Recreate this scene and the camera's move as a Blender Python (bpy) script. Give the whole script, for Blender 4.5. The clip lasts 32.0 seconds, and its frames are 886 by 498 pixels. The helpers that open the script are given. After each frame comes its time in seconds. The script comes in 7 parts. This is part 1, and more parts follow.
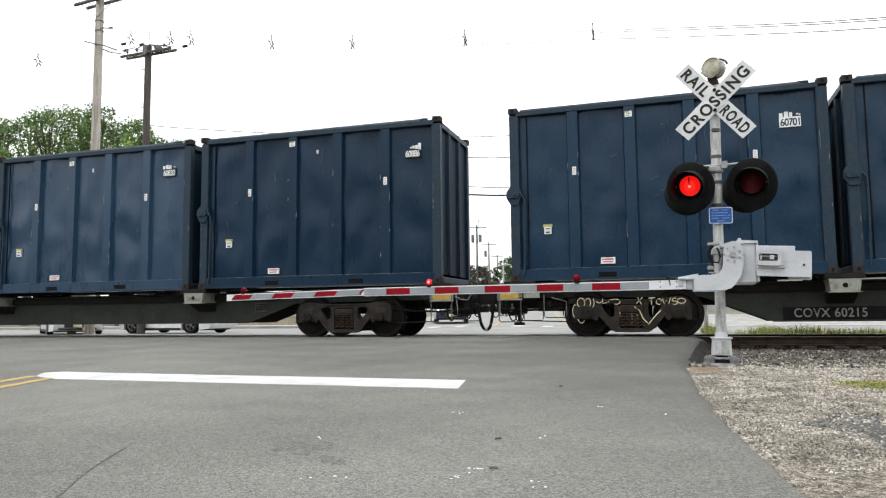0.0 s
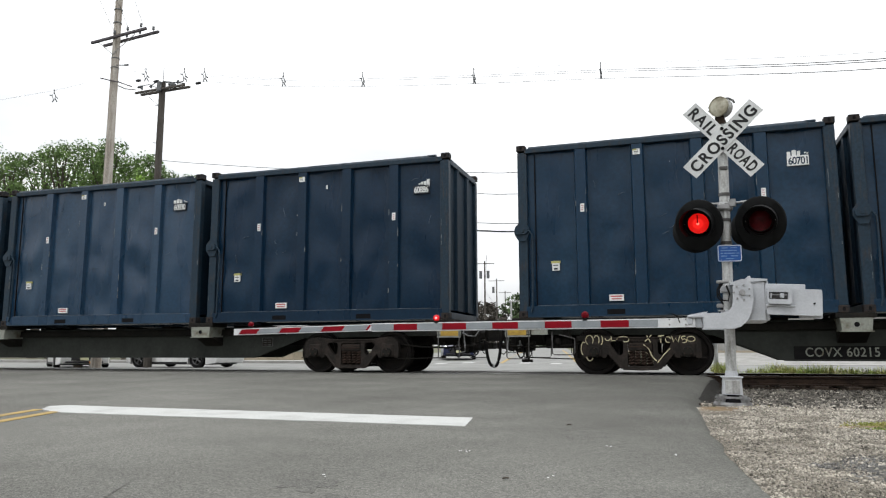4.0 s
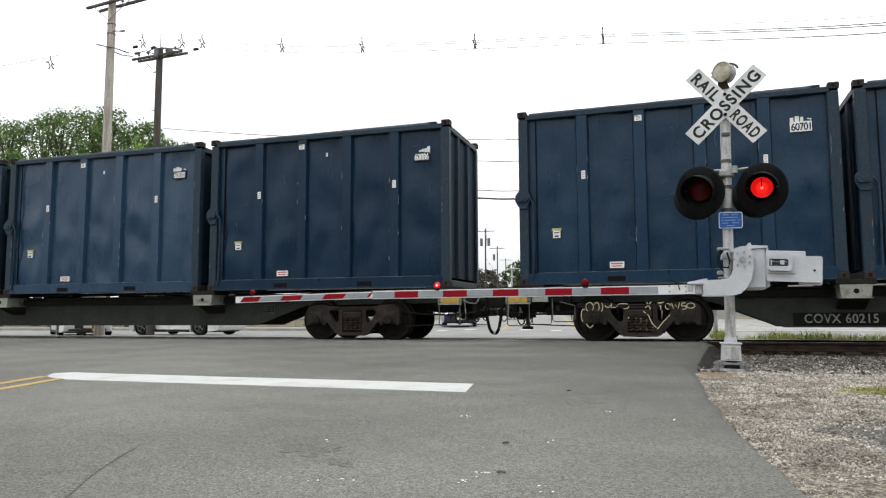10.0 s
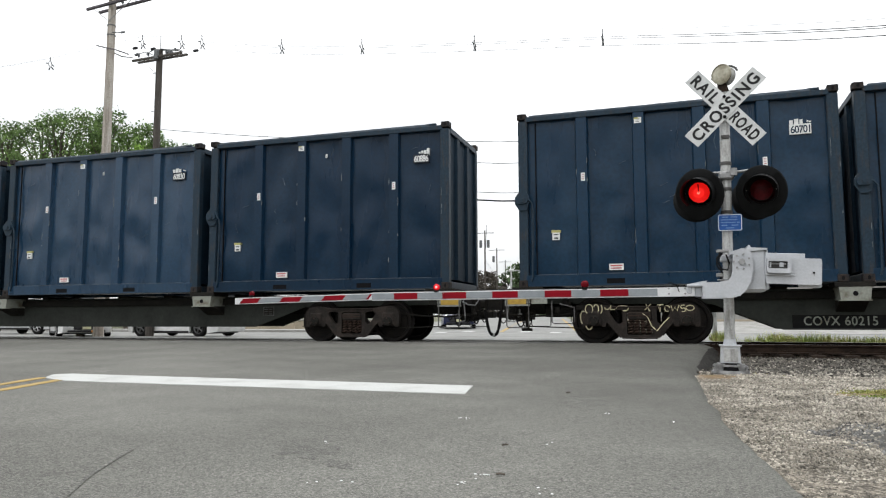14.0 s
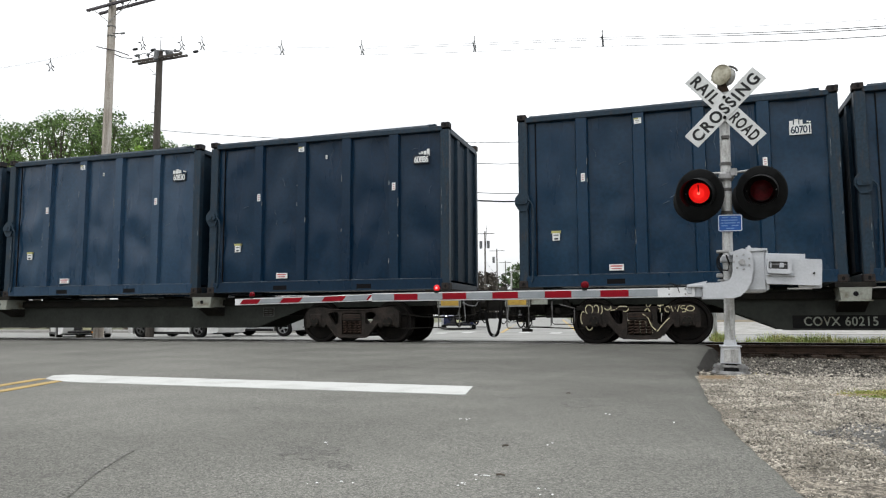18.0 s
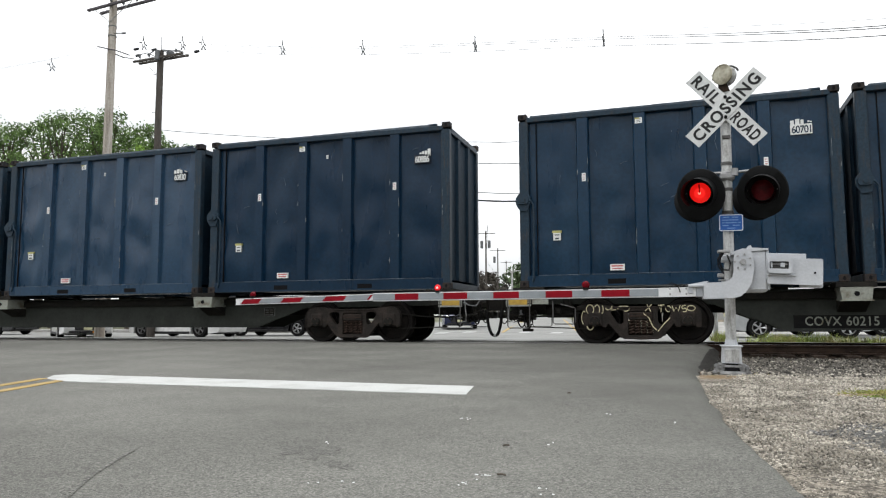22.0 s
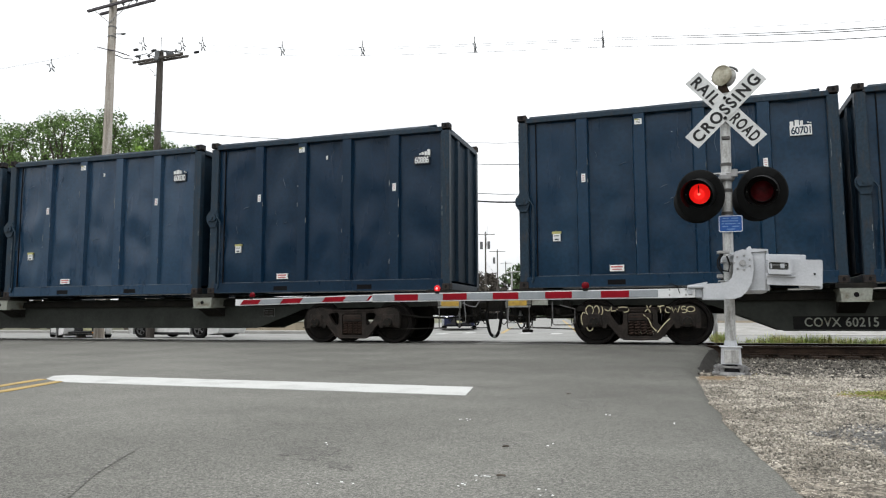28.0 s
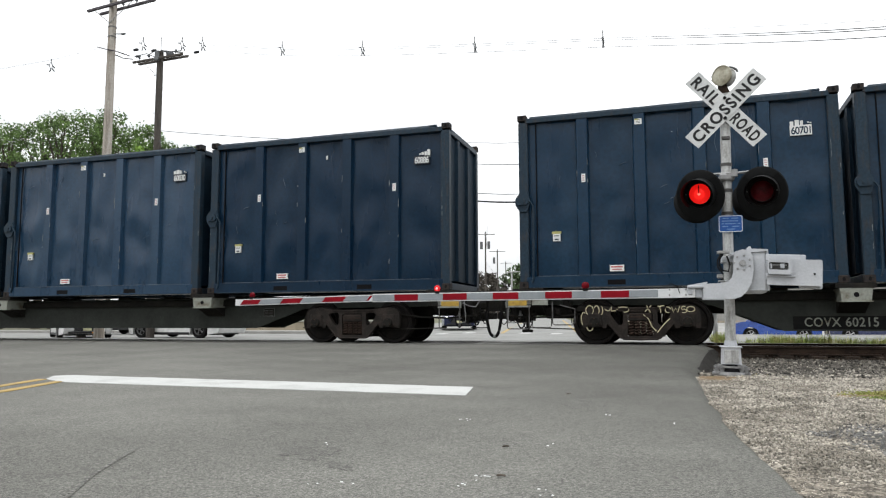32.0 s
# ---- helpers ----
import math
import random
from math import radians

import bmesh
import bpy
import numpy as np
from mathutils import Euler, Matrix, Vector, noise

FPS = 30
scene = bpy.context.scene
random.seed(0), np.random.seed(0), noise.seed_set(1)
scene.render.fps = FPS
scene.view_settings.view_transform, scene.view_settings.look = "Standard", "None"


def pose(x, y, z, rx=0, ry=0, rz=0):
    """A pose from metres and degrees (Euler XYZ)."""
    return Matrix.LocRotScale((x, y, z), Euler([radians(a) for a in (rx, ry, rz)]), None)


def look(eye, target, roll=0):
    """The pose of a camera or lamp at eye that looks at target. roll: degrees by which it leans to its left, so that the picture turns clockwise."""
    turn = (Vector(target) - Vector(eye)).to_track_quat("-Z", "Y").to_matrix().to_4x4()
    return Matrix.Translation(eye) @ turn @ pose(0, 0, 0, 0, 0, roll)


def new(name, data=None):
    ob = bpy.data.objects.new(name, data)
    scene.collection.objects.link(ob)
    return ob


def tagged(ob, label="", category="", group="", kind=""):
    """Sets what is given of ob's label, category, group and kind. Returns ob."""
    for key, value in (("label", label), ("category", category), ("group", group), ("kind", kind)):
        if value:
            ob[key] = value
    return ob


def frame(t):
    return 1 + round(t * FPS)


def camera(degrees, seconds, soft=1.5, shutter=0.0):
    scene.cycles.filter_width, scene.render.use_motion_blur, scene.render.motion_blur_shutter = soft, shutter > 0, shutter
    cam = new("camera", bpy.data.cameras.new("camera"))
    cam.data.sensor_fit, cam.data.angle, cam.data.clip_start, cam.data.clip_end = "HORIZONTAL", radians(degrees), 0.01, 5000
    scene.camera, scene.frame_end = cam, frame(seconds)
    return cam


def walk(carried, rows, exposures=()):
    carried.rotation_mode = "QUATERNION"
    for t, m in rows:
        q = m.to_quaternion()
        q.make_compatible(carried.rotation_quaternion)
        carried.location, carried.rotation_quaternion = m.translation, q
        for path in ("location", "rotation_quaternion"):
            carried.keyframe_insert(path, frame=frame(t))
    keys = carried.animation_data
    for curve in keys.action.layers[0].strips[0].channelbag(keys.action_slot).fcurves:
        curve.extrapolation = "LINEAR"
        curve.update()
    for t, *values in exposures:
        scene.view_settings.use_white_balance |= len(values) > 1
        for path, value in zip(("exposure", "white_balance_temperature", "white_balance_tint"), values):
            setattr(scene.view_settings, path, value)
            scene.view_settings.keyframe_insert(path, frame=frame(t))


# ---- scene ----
# x runs along the railway to the right, y away from the camera, z up from the top of the rails.
cam = camera(63.3, 32.0, soft=1.2)
EYE_Z = 0.498
WALK = [
    (0, 5.155, -16.914, -0.627), (0.5, 5.614, -17.365, -0.426), (1, 5.890, -17.448, -0.365), (1.5, 6.435, -17.176, -0.345),
    (2, 7.200, -17.373, -0.279), (2.5, 7.603, -17.752, -0.206), (3, 7.900, -17.658, -0.194), (3.5, 8.096, -17.569, -0.150),
    (5.5, 7.547, -17.485, -0.178), (6, 8.460, -17.585, -0.207), (6.5, 8.649, -17.729, -0.225), (7, 8.871, -17.642, -0.275),
    (7.5, 6.876, -17.661, -0.225), (8, 6.341, -17.597, -0.254), (8.5, 5.965, -17.589, -0.240), (9, 5.673, -17.601, -0.212),
    (9.5, 5.542, -17.616, -0.200), (10, 5.426, -17.591, -0.251), (11, 5.486, -17.577, -0.208), (12, 5.537, -17.589, -0.179),
    (13, 5.475, -17.616, -0.188), (14, 5.567, -17.548, -0.155), (14.5, 5.578, -17.534, -0.155), (16.5, 5.542, -17.606, -0.186),
    (17, 5.541, -17.617, -0.189), (18, 5.622, -17.556, -0.201), (19, 5.760, -17.546, -0.187), (20, 5.667, -17.620, -0.207),
    (21, 5.577, -17.639, -0.260), (22, 5.606, -17.622, -0.195), (23, 5.673, -17.584, -0.200), (24, 5.672, -17.612, -0.180),
    (25, 5.672, -17.590, -0.172), (25.5, 5.672, -17.584, -0.163), (27.5, 5.672, -17.590, -0.172), (28, 5.672, -17.590, -0.172),
    (29, 5.672, -17.590, -0.172), (30, 5.666, -17.589, -0.159), (31, 5.672, -17.590, -0.172), (32, 5.672, -17.590, -0.172),
]
walk(cam, [(t, pose(0, 0, EYE_Z, 90 + tilt, 0, -turn) @ pose(0, 0, 0, 0, 0, lean)) for t, tilt, turn, lean in WALK],
     exposures=[(0.0, -0.16), (1.0, -0.22), (2.0, -0.36), (3.5, -0.47), (7.0, -0.60), (8.0, -0.58), (9.0, -0.42), (32.0, -0.41)])

# ---- light: bright overcast ----
world = bpy.data.worlds.new("overcast_sky")
scene.world = world
world.use_nodes = True
wn, wl = world.node_tree.nodes, world.node_tree.links
wn.clear()
w_out, w_bg = wn.new("ShaderNodeOutputWorld"), wn.new("ShaderNodeBackground")
w_sky = wn.new("ShaderNodeTexSky")
w_sky.sky_type, w_sky.sun_disc = "NISHITA", False
w_sky.sun_elevation, w_sky.sun_rotation = radians(58), radians(200)
w_co, w_map, w_noise = wn.new("ShaderNodeTexCoord"), wn.new("ShaderNodeMapping"), wn.new("ShaderNodeTexNoise")
w_map.inputs["Scale"].default_value = (1.0, 1.0, 3.0)
w_noise.inputs["Scale"].default_value, w_noise.inputs["Detail"].default_value = 2.2, 5
w_ramp, w_mix, w_dim = wn.new("ShaderNodeValToRGB"), wn.new("ShaderNodeMix"), wn.new("ShaderNodeVectorMath")
w_ramp.color_ramp.elements[0].position, w_ramp.color_ramp.elements[0].color = 0.30, (0.62, 0.62, 0.62, 1)
w_ramp.color_ramp.elements[1].position, w_ramp.color_ramp.elements[1].color = 0.55, (0.94, 0.94, 0.94, 1)
w_mix.data_type = "RGBA"
w_mix.inputs["B"].default_value = (3.55, 3.62, 3.68, 1)
w_dim.operation = "SCALE"
w_dim.inputs["Scale"].default_value = 0.10
wl.new(w_co.outputs["Generated"], w_map.inputs["Vector"])
wl.new(w_map.outputs["Vector"], w_noise.inputs["Vector"])
wl.new(w_noise.outputs["Fac"], w_ramp.inputs["Fac"])
wl.new(w_ramp.outputs["Color"], w_mix.inputs["Factor"])
wl.new(w_sky.outputs["Color"], w_dim.inputs[0])
wl.new(w_dim.outputs["Vector"], w_mix.inputs["A"])

# an overcast sky is about three times as bright overhead as at the horizon
w_sep, w_rise, w_grad = wn.new("ShaderNodeSeparateXYZ"), wn.new("ShaderNodeMapRange"), wn.new("ShaderNodeVectorMath")
w_rise.inputs["To Min"].default_value, w_rise.inputs["To Max"].default_value = 0.36, 1.0
w_grad.operation = "SCALE"
wl.new(w_co.outputs["Generated"], w_sep.inputs["Vector"])
wl.new(w_sep.outputs["Z"], w_rise.inputs["Value"])
wl.new(w_rise.outputs["Result"], w_grad.inputs["Scale"])
wl.new(w_mix.outputs["Result"], w_grad.inputs[0])
wl.new(w_grad.outputs["Vector"], w_bg.inputs["Color"])
w_bg.inputs["Strength"].default_value = 1.0
wl.new(w_bg.outputs["Background"], w_out.inputs["Surface"])
sun = new("sun", bpy.data.lights.new("sun", "SUN"))
sun.data.energy, sun.data.angle, sun.data.color = 1.0, radians(25), (1.0, 0.97, 0.92)
sun.matrix_world = look((0, 0, 0), (0.32, 0.42, -0.85))


# ---- materials ----
def material(name, base, other=None, rough=0.6, metal=0.0, scale=3.0, fine=60.0, grain=0.15, bump=0.1, bump_scale=None, mixlow=0.4, mixhigh=0.65,
             island=0.0, objects=0.0, emit=None, power=0.0, stretch=(1, 1, 1), detail=6.0, coat=0.0, spec=0.3,
             speckle=0.0, cells=90.0, blotch=0.0, blotch_scale=1.5):
    """A surface of two tones in patches, with a fine grain over both and a slight relief."""
    m = bpy.data.materials.new(name)
    m.use_nodes = True
    n, l = m.node_tree.nodes, m.node_tree.links
    p = n["Principled BSDF"]
    p.inputs["Roughness"].default_value, p.inputs["Metallic"].default_value = rough, metal
    p.inputs["Coat Weight"].default_value, p.inputs["Specular IOR Level"].default_value = coat, spec
    co, mp = n.new("ShaderNodeTexCoord"), n.new("ShaderNodeMapping")
    mp.inputs["Scale"].default_value = stretch
    l.new(co.outputs["Object"], mp.inputs["Vector"])
    big, small = n.new("ShaderNodeTexNoise"), n.new("ShaderNodeTexNoise")
    big.inputs["Scale"].default_value, big.inputs["Detail"].default_value = scale, detail
    small.inputs["Scale"].default_value, small.inputs["Detail"].default_value = fine, 3
    l.new(mp.outputs["Vector"], big.inputs["Vector"])
    l.new(co.outputs["Object"], small.inputs["Vector"])
    ramp, mix = n.new("ShaderNodeMapRange"), n.new("ShaderNodeMix")
    ramp.inputs["From Min"].default_value, ramp.inputs["From Max"].default_value = mixlow, mixhigh
    l.new(big.outputs["Fac"], ramp.inputs["Value"])
    mix.data_type = "RGBA"
    mix.inputs["A"].default_value = (*base, 1)
    mix.inputs["B"].default_value = (*(other or tuple(c * 0.8 for c in base)), 1)
    l.new(ramp.outputs["Result"], mix.inputs["Factor"])
    gr, mul = n.new("ShaderNodeMapRange"), n.new("ShaderNodeVectorMath")
    gr.inputs["From Min"].default_value, gr.inputs["From Max"].default_value = 0.3, 0.7
    gr.inputs["To Min"].default_value, gr.inputs["To Max"].default_value = 1 - grain, 1 + grain
    l.new(small.outputs["Fac"], gr.inputs["Value"])
    mul.operation = "SCALE"
    l.new(mix.outputs["Result"], mul.inputs[0])
    l.new(gr.outputs["Result"], mul.inputs["Scale"])
    colour = mul.outputs["Vector"]
    for amount, node, socket in ((island, "ShaderNodeNewGeometry", "Random Per Island"), (objects, "ShaderNodeObjectInfo", "Random")):
        if amount:
            src, vr, sc = n.new(node), n.new("ShaderNodeMapRange"), n.new("ShaderNodeVectorMath")
            vr.inputs["To Min"].default_value, vr.inputs["To Max"].default_value = 1 - amount, 1 + amount
            l.new(src.outputs[socket], vr.inputs["Value"])
            sc.operation = "SCALE"
            l.new(colour, sc.inputs[0])
            l.new(vr.outputs["Result"], sc.inputs["Scale"])
            colour = sc.outputs["Vector"]
    if speckle:
        # single grains, each of its own tone
        vo, ch, vr, sc = n.new("ShaderNodeTexVoronoi"), n.new("ShaderNodeSeparateColor"), n.new("ShaderNodeMapRange"), n.new("ShaderNodeVectorMath")
        vo.inputs["Scale"].default_value = cells
        l.new(co.outputs["Object"], vo.inputs["Vector"])
        l.new(vo.outputs["Color"], ch.inputs["Color"])
        l.new(ch.outputs["Red"], vr.inputs["Value"])
        vr.inputs["To Min"].default_value, vr.inputs["To Max"].default_value = 1 - speckle, 1 + speckle
        sc.operation = "SCALE"
        l.new(colour, sc.inputs[0])
        l.new(vr.outputs["Result"], sc.inputs["Scale"])
        colour = sc.outputs["Vector"]
    if blotch:
        # worn and stained areas between the size of a hand and of a car
        bl, vr, sc = n.new("ShaderNodeTexNoise"), n.new("ShaderNodeMapRange"), n.new("ShaderNodeVectorMath")
        bl.inputs["Scale"].default_value, bl.inputs["Detail"].default_value, bl.inputs["Roughness"].default_value = blotch_scale, 7, 0.62
        l.new(co.outputs["Object"], bl.inputs["Vector"])
        vr.inputs["From Min"].default_value, vr.inputs["From Max"].default_value = 0.32, 0.68
        vr.inputs["To Min"].default_value, vr.inputs["To Max"].default_value = 1 - blotch, 1 + blotch
        l.new(bl.outputs["Fac"], vr.inputs["Value"])
        sc.operation = "SCALE"
        l.new(colour, sc.inputs[0])
        l.new(vr.outputs["Result"], sc.inputs["Scale"])
        colour = sc.outputs["Vector"]
    l.new(colour, p.inputs["Base Color"])
    rr = n.new("ShaderNodeMapRange")
    rr.inputs["To Min"].default_value, rr.inputs["To Max"].default_value = max(0.02, rough - 0.08), min(1, rough + 0.08)
    l.new(big.outputs["Fac"], rr.inputs["Value"])
    l.new(rr.outputs["Result"], p.inputs["Roughness"])
    if bump:
        bn, bt = n.new("ShaderNodeBump"), n.new("ShaderNodeTexNoise")
        bt.inputs["Scale"].default_value, bt.inputs["Detail"].default_value = bump_scale or fine, 4
        l.new(co.outputs["Object"], bt.inputs["Vector"])
        bn.inputs["Strength"].default_value, bn.inputs["Distance"].default_value = bump, 0.02
        l.new(bt.outputs["Fac"], bn.inputs["Height"])
        l.new(bn.outputs["Normal"], p.inputs["Normal"])
    if emit:
        p.inputs["Emission Color"].default_value, p.inputs["Emission Strength"].default_value = (*emit, 1), power
    return m


ASPHALT = material("asphalt", (0.154, 0.152, 0.137), (0.121, 0.119, 0.107), 0.92, scale=0.30, fine=170, grain=0.45, bump=0.55, bump_scale=110, spec=0.2, mixlow=0.42, mixhigh=0.62, speckle=0.34, cells=115, blotch=0.10, blotch_scale=1.3)
SEAM = material("asphalt_seam", (0.118, 0.116, 0.105), (0.150, 0.148, 0.134), 0.92, scale=22, fine=90, grain=0.5, speckle=0.4, bump=0.6, bump_scale=90, spec=0.15)
ASPHALT_FAR = material("asphalt_far", (0.235, 0.235, 0.224), (0.185, 0.185, 0.176), 0.9, scale=0.5, fine=50, grain=0.2, bump=0.3, spec=0.2)
# tone of the road stains, and of the shade painted beside the rail
STAIN_AND_SHADE = material("asphalt_stain", (0.112, 0.110, 0.100), (0.140, 0.138, 0.125), 0.92, scale=9, fine=150, grain=0.5, bump=0.7, bump_scale=110, spec=0.2, speckle=0.34, cells=115)
def darken_right(m, dark):
    """Darkens the asphalt towards the right side of the crossing, with a soft uneven border."""
    n, l = m.node_tree.nodes, m.node_tree.links
    base = n["Principled BSDF"].inputs["Base Color"]
    source = base.links[0].from_socket
    co, sep, no = n.new("ShaderNodeTexCoord"), n.new("ShaderNodeSeparateXYZ"), n.new("ShaderNodeTexNoise")
    no.inputs["Scale"].default_value, no.inputs["Detail"].default_value = 0.7, 5
    l.new(co.outputs["Object"], sep.inputs["Vector"])
    l.new(co.outputs["Object"], no.inputs["Vector"])
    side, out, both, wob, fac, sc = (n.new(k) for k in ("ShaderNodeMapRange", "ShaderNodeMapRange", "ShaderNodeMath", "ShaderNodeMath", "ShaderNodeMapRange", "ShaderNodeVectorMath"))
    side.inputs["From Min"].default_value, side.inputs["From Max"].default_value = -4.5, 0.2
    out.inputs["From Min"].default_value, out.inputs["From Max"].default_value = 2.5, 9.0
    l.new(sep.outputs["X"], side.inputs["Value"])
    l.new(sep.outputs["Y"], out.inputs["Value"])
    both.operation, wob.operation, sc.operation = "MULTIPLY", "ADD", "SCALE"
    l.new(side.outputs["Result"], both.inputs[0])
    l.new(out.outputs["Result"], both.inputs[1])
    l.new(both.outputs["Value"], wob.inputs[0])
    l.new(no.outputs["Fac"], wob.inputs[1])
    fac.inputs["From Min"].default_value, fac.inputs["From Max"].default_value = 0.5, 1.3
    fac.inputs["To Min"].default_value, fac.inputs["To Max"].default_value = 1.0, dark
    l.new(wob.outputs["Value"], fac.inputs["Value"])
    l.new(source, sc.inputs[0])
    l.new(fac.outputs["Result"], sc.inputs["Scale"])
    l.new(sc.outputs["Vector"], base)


darken_right(ASPHALT, 0.70)
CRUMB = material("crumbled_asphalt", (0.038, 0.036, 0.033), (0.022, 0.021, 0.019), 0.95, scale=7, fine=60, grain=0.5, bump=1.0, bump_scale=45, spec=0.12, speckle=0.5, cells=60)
PATCH = material("asphalt_dark", (0.080, 0.078, 0.072), (0.058, 0.057, 0.053), 0.92, scale=3, fine=60, grain=0.4, bump=0.7, bump_scale=60, spec=0.15)
CONCRETE = material("concrete", (0.30, 0.295, 0.28), (0.23, 0.225, 0.21), 0.9, scale=1.2, fine=80, grain=0.12, bump=0.2)
DIRT = material("dirt", (0.205, 0.140, 0.078), (0.135, 0.098, 0.060), 0.95, scale=8, fine=70, grain=0.3, bump=0.6, bump_scale=40)
EARTH = material("earth", (0.14, 0.13, 0.095), (0.09, 0.11, 0.05), 0.95, scale=0.4, fine=30, grain=0.3, bump=0.4)
WHITE_PAINT = material("road_paint_white", (0.44, 0.445, 0.43), (0.34, 0.34, 0.325), 0.7, scale=3, fine=150, grain=0.16, bump=0.2, mixlow=0.5, mixhigh=0.72)
YELLOW_PAINT = material("road_paint_yellow", (0.36, 0.245, 0.075), (0.28, 0.20, 0.075), 0.7, scale=5, fine=140, grain=0.2, bump=0.2)
STONE = material("gravel_stone", (0.340, 0.313, 0.266), (0.162, 0.148, 0.124), 0.9, scale=4, fine=50, grain=0.15, bump=0.2, island=0.65)
STONE_GREY = material("grey_gravel_stone", (0.155, 0.152, 0.146), (0.070, 0.069, 0.067), 0.9, scale=4, fine=50, grain=0.15, bump=0.2, island=0.7)
STONE_DARK = material("ballast_stone", (0.112, 0.104, 0.090), (0.040, 0.036, 0.031), 0.9, scale=4, fine=50, grain=0.15, bump=0.2, island=0.85)
RUST = material("rusty_steel", (0.034, 0.023, 0.017), (0.020, 0.014, 0.011), 0.8, 0.3, scale=6, fine=60, grain=0.25, bump=0.3, spec=0.1)
RAIL_TOP = material("polished_rail", (0.42, 0.41, 0.40), (0.30, 0.29, 0.28), 0.35, 0.9, scale=6, fine=90, grain=0.1, bump=0.05)
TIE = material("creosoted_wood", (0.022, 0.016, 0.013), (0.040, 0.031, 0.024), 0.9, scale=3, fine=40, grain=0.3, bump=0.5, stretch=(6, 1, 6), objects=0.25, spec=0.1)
NAVY = material("navy_container_paint", (0.0028, 0.0165, 0.0385), (0.0052, 0.0225, 0.0470), 0.29, scale=1.1, fine=14, grain=0.16, bump=0.40, bump_scale=2.6, objects=0.07, spec=0.235, stretch=(1.6, 1.6, 0.35), mixlow=0.42, mixhigh=0.75)
NAVY_MID = material("navy_container_paint_dull", (0.0040, 0.0215, 0.0475), (0.0076, 0.0295, 0.0585), 0.29, scale=1.1, fine=14, grain=0.18, bump=0.40, bump_scale=2.6, objects=0.07, spec=0.26, stretch=(1.6, 1.6, 0.35), mixlow=0.42, mixhigh=0.75)
NAVY_FADED = material("navy_container_paint_faded", (0.0092, 0.0335, 0.0700), (0.0165, 0.0460, 0.0870), 0.28, scale=1.1, fine=14, grain=0.16, bump=0.45, bump_scale=2.6, objects=0.07, spec=0.42, stretch=(1.6, 1.6, 0.35), mixlow=0.42, mixhigh=0.75)
NAVY_WORN = material("navy_paint_worn", (0.0130, 0.0285, 0.0455), (0.034, 0.033, 0.034), 0.5, scale=5, fine=20, grain=0.25, bump=0.12, bump_scale=12, mixlow=0.52, mixhigh=0.74, spec=0.22, stretch=(3, 3, 0.5))
NAVY_END = material("navy_chalky_end_paint", (0.0075, 0.0205, 0.0360), (0.0125, 0.0275, 0.0440), 0.6, scale=2.5, fine=18, grain=0.2, bump=0.2, bump_scale=8, spec=0.10)
PALE_CHIP = material("pale_chipped_paint", (0.22, 0.235, 0.235), (0.09, 0.105, 0.115), 0.75, scale=9, fine=60, grain=0.3, bump=0, spec=0.1)
CASTING = material("corner_casting_steel", (0.022, 0.023, 0.026), (0.045, 0.034, 0.028), 0.7, 0.2, scale=9, fine=40, grain=0.2, bump=0.3, spec=0.1)
# worn edge tone, brightened to paint in the highlight along the lid
LID_EDGE = material("worn_highlit_lid_edge", (0.105, 0.130, 0.155), (0.046, 0.058, 0.074), 0.6, scale=5, fine=40, grain=0.2, bump=0.2, spec=0.2)
STEP_BAR = material("dull_step_bar", (0.10, 0.10, 0.10), (0.055, 0.050, 0.046), 0.65, 0.3, scale=8, fine=50, grain=0.15, bump=0.1)
BLACK_HOLE = material("black_recess", (0.006, 0.006, 0.007), None, 0.8, fine=20, bump=0, spec=0.1)
SILL = material("grey_green_car_paint", (0.040, 0.0435, 0.0385), (0.029, 0.0315, 0.028), 0.65, scale=1.6, fine=15, grain=0.12, bump=0.15, bump_scale=6, spec=0.1)
FRAME_DARK = material("dark_underframe", (0.013, 0.0125, 0.0115), (0.021, 0.019, 0.016), 0.8, scale=4, fine=30, grain=0.25, bump=0.3, spec=0.1)
BRACKET = material("pale_bracket_paint", (0.225, 0.235, 0.205), (0.115, 0.10, 0.07), 0.7, scale=5, fine=30, grain=0.15, bump=0.2, mixlow=0.5, mixhigh=0.7)
BOGIE = material("bogie_cast_steel", (0.021, 0.0185, 0.0168), (0.037, 0.030, 0.026), 0.8, 0.1, scale=5, fine=35, grain=0.25, bump=0.35, spec=0.1)
WHEEL = material("wheel_steel", (0.012, 0.011, 0.0105), (0.019, 0.016, 0.014), 0.6, 0.5, scale=6, fine=40, grain=0.2, bump=0.2, spec=0.1)
SPRING = material("spring_steel", (0.036, 0.025, 0.020), (0.055, 0.036, 0.029), 0.75, 0.2, scale=8, fine=40, grain=0.2, bump=0.2, spec=0.1)
GRAFFITI = material("cream_spray_paint", (0.62, 0.56, 0.36), (0.50, 0.45, 0.30), 0.7, scale=10, fine=60, grain=0.15, bump=0)
LABEL_WHITE = material("white_label", (0.72, 0.73, 0.72), (0.60, 0.61, 0.60), 0.6, scale=10, fine=60, grain=0.08, bump=0)
LABEL_RED = material("red_label_print", (0.45, 0.12, 0.12), None, 0.6, fine=60, bump=0)
LABEL_YELLOW = material("yellow_label", (0.40, 0.38, 0.14), (0.34, 0.32, 0.12), 0.6, fine=60, bump=0)
LABEL_INK = material("label_ink", (0.02, 0.025, 0.035), None, 0.7, fine=60, bump=0)
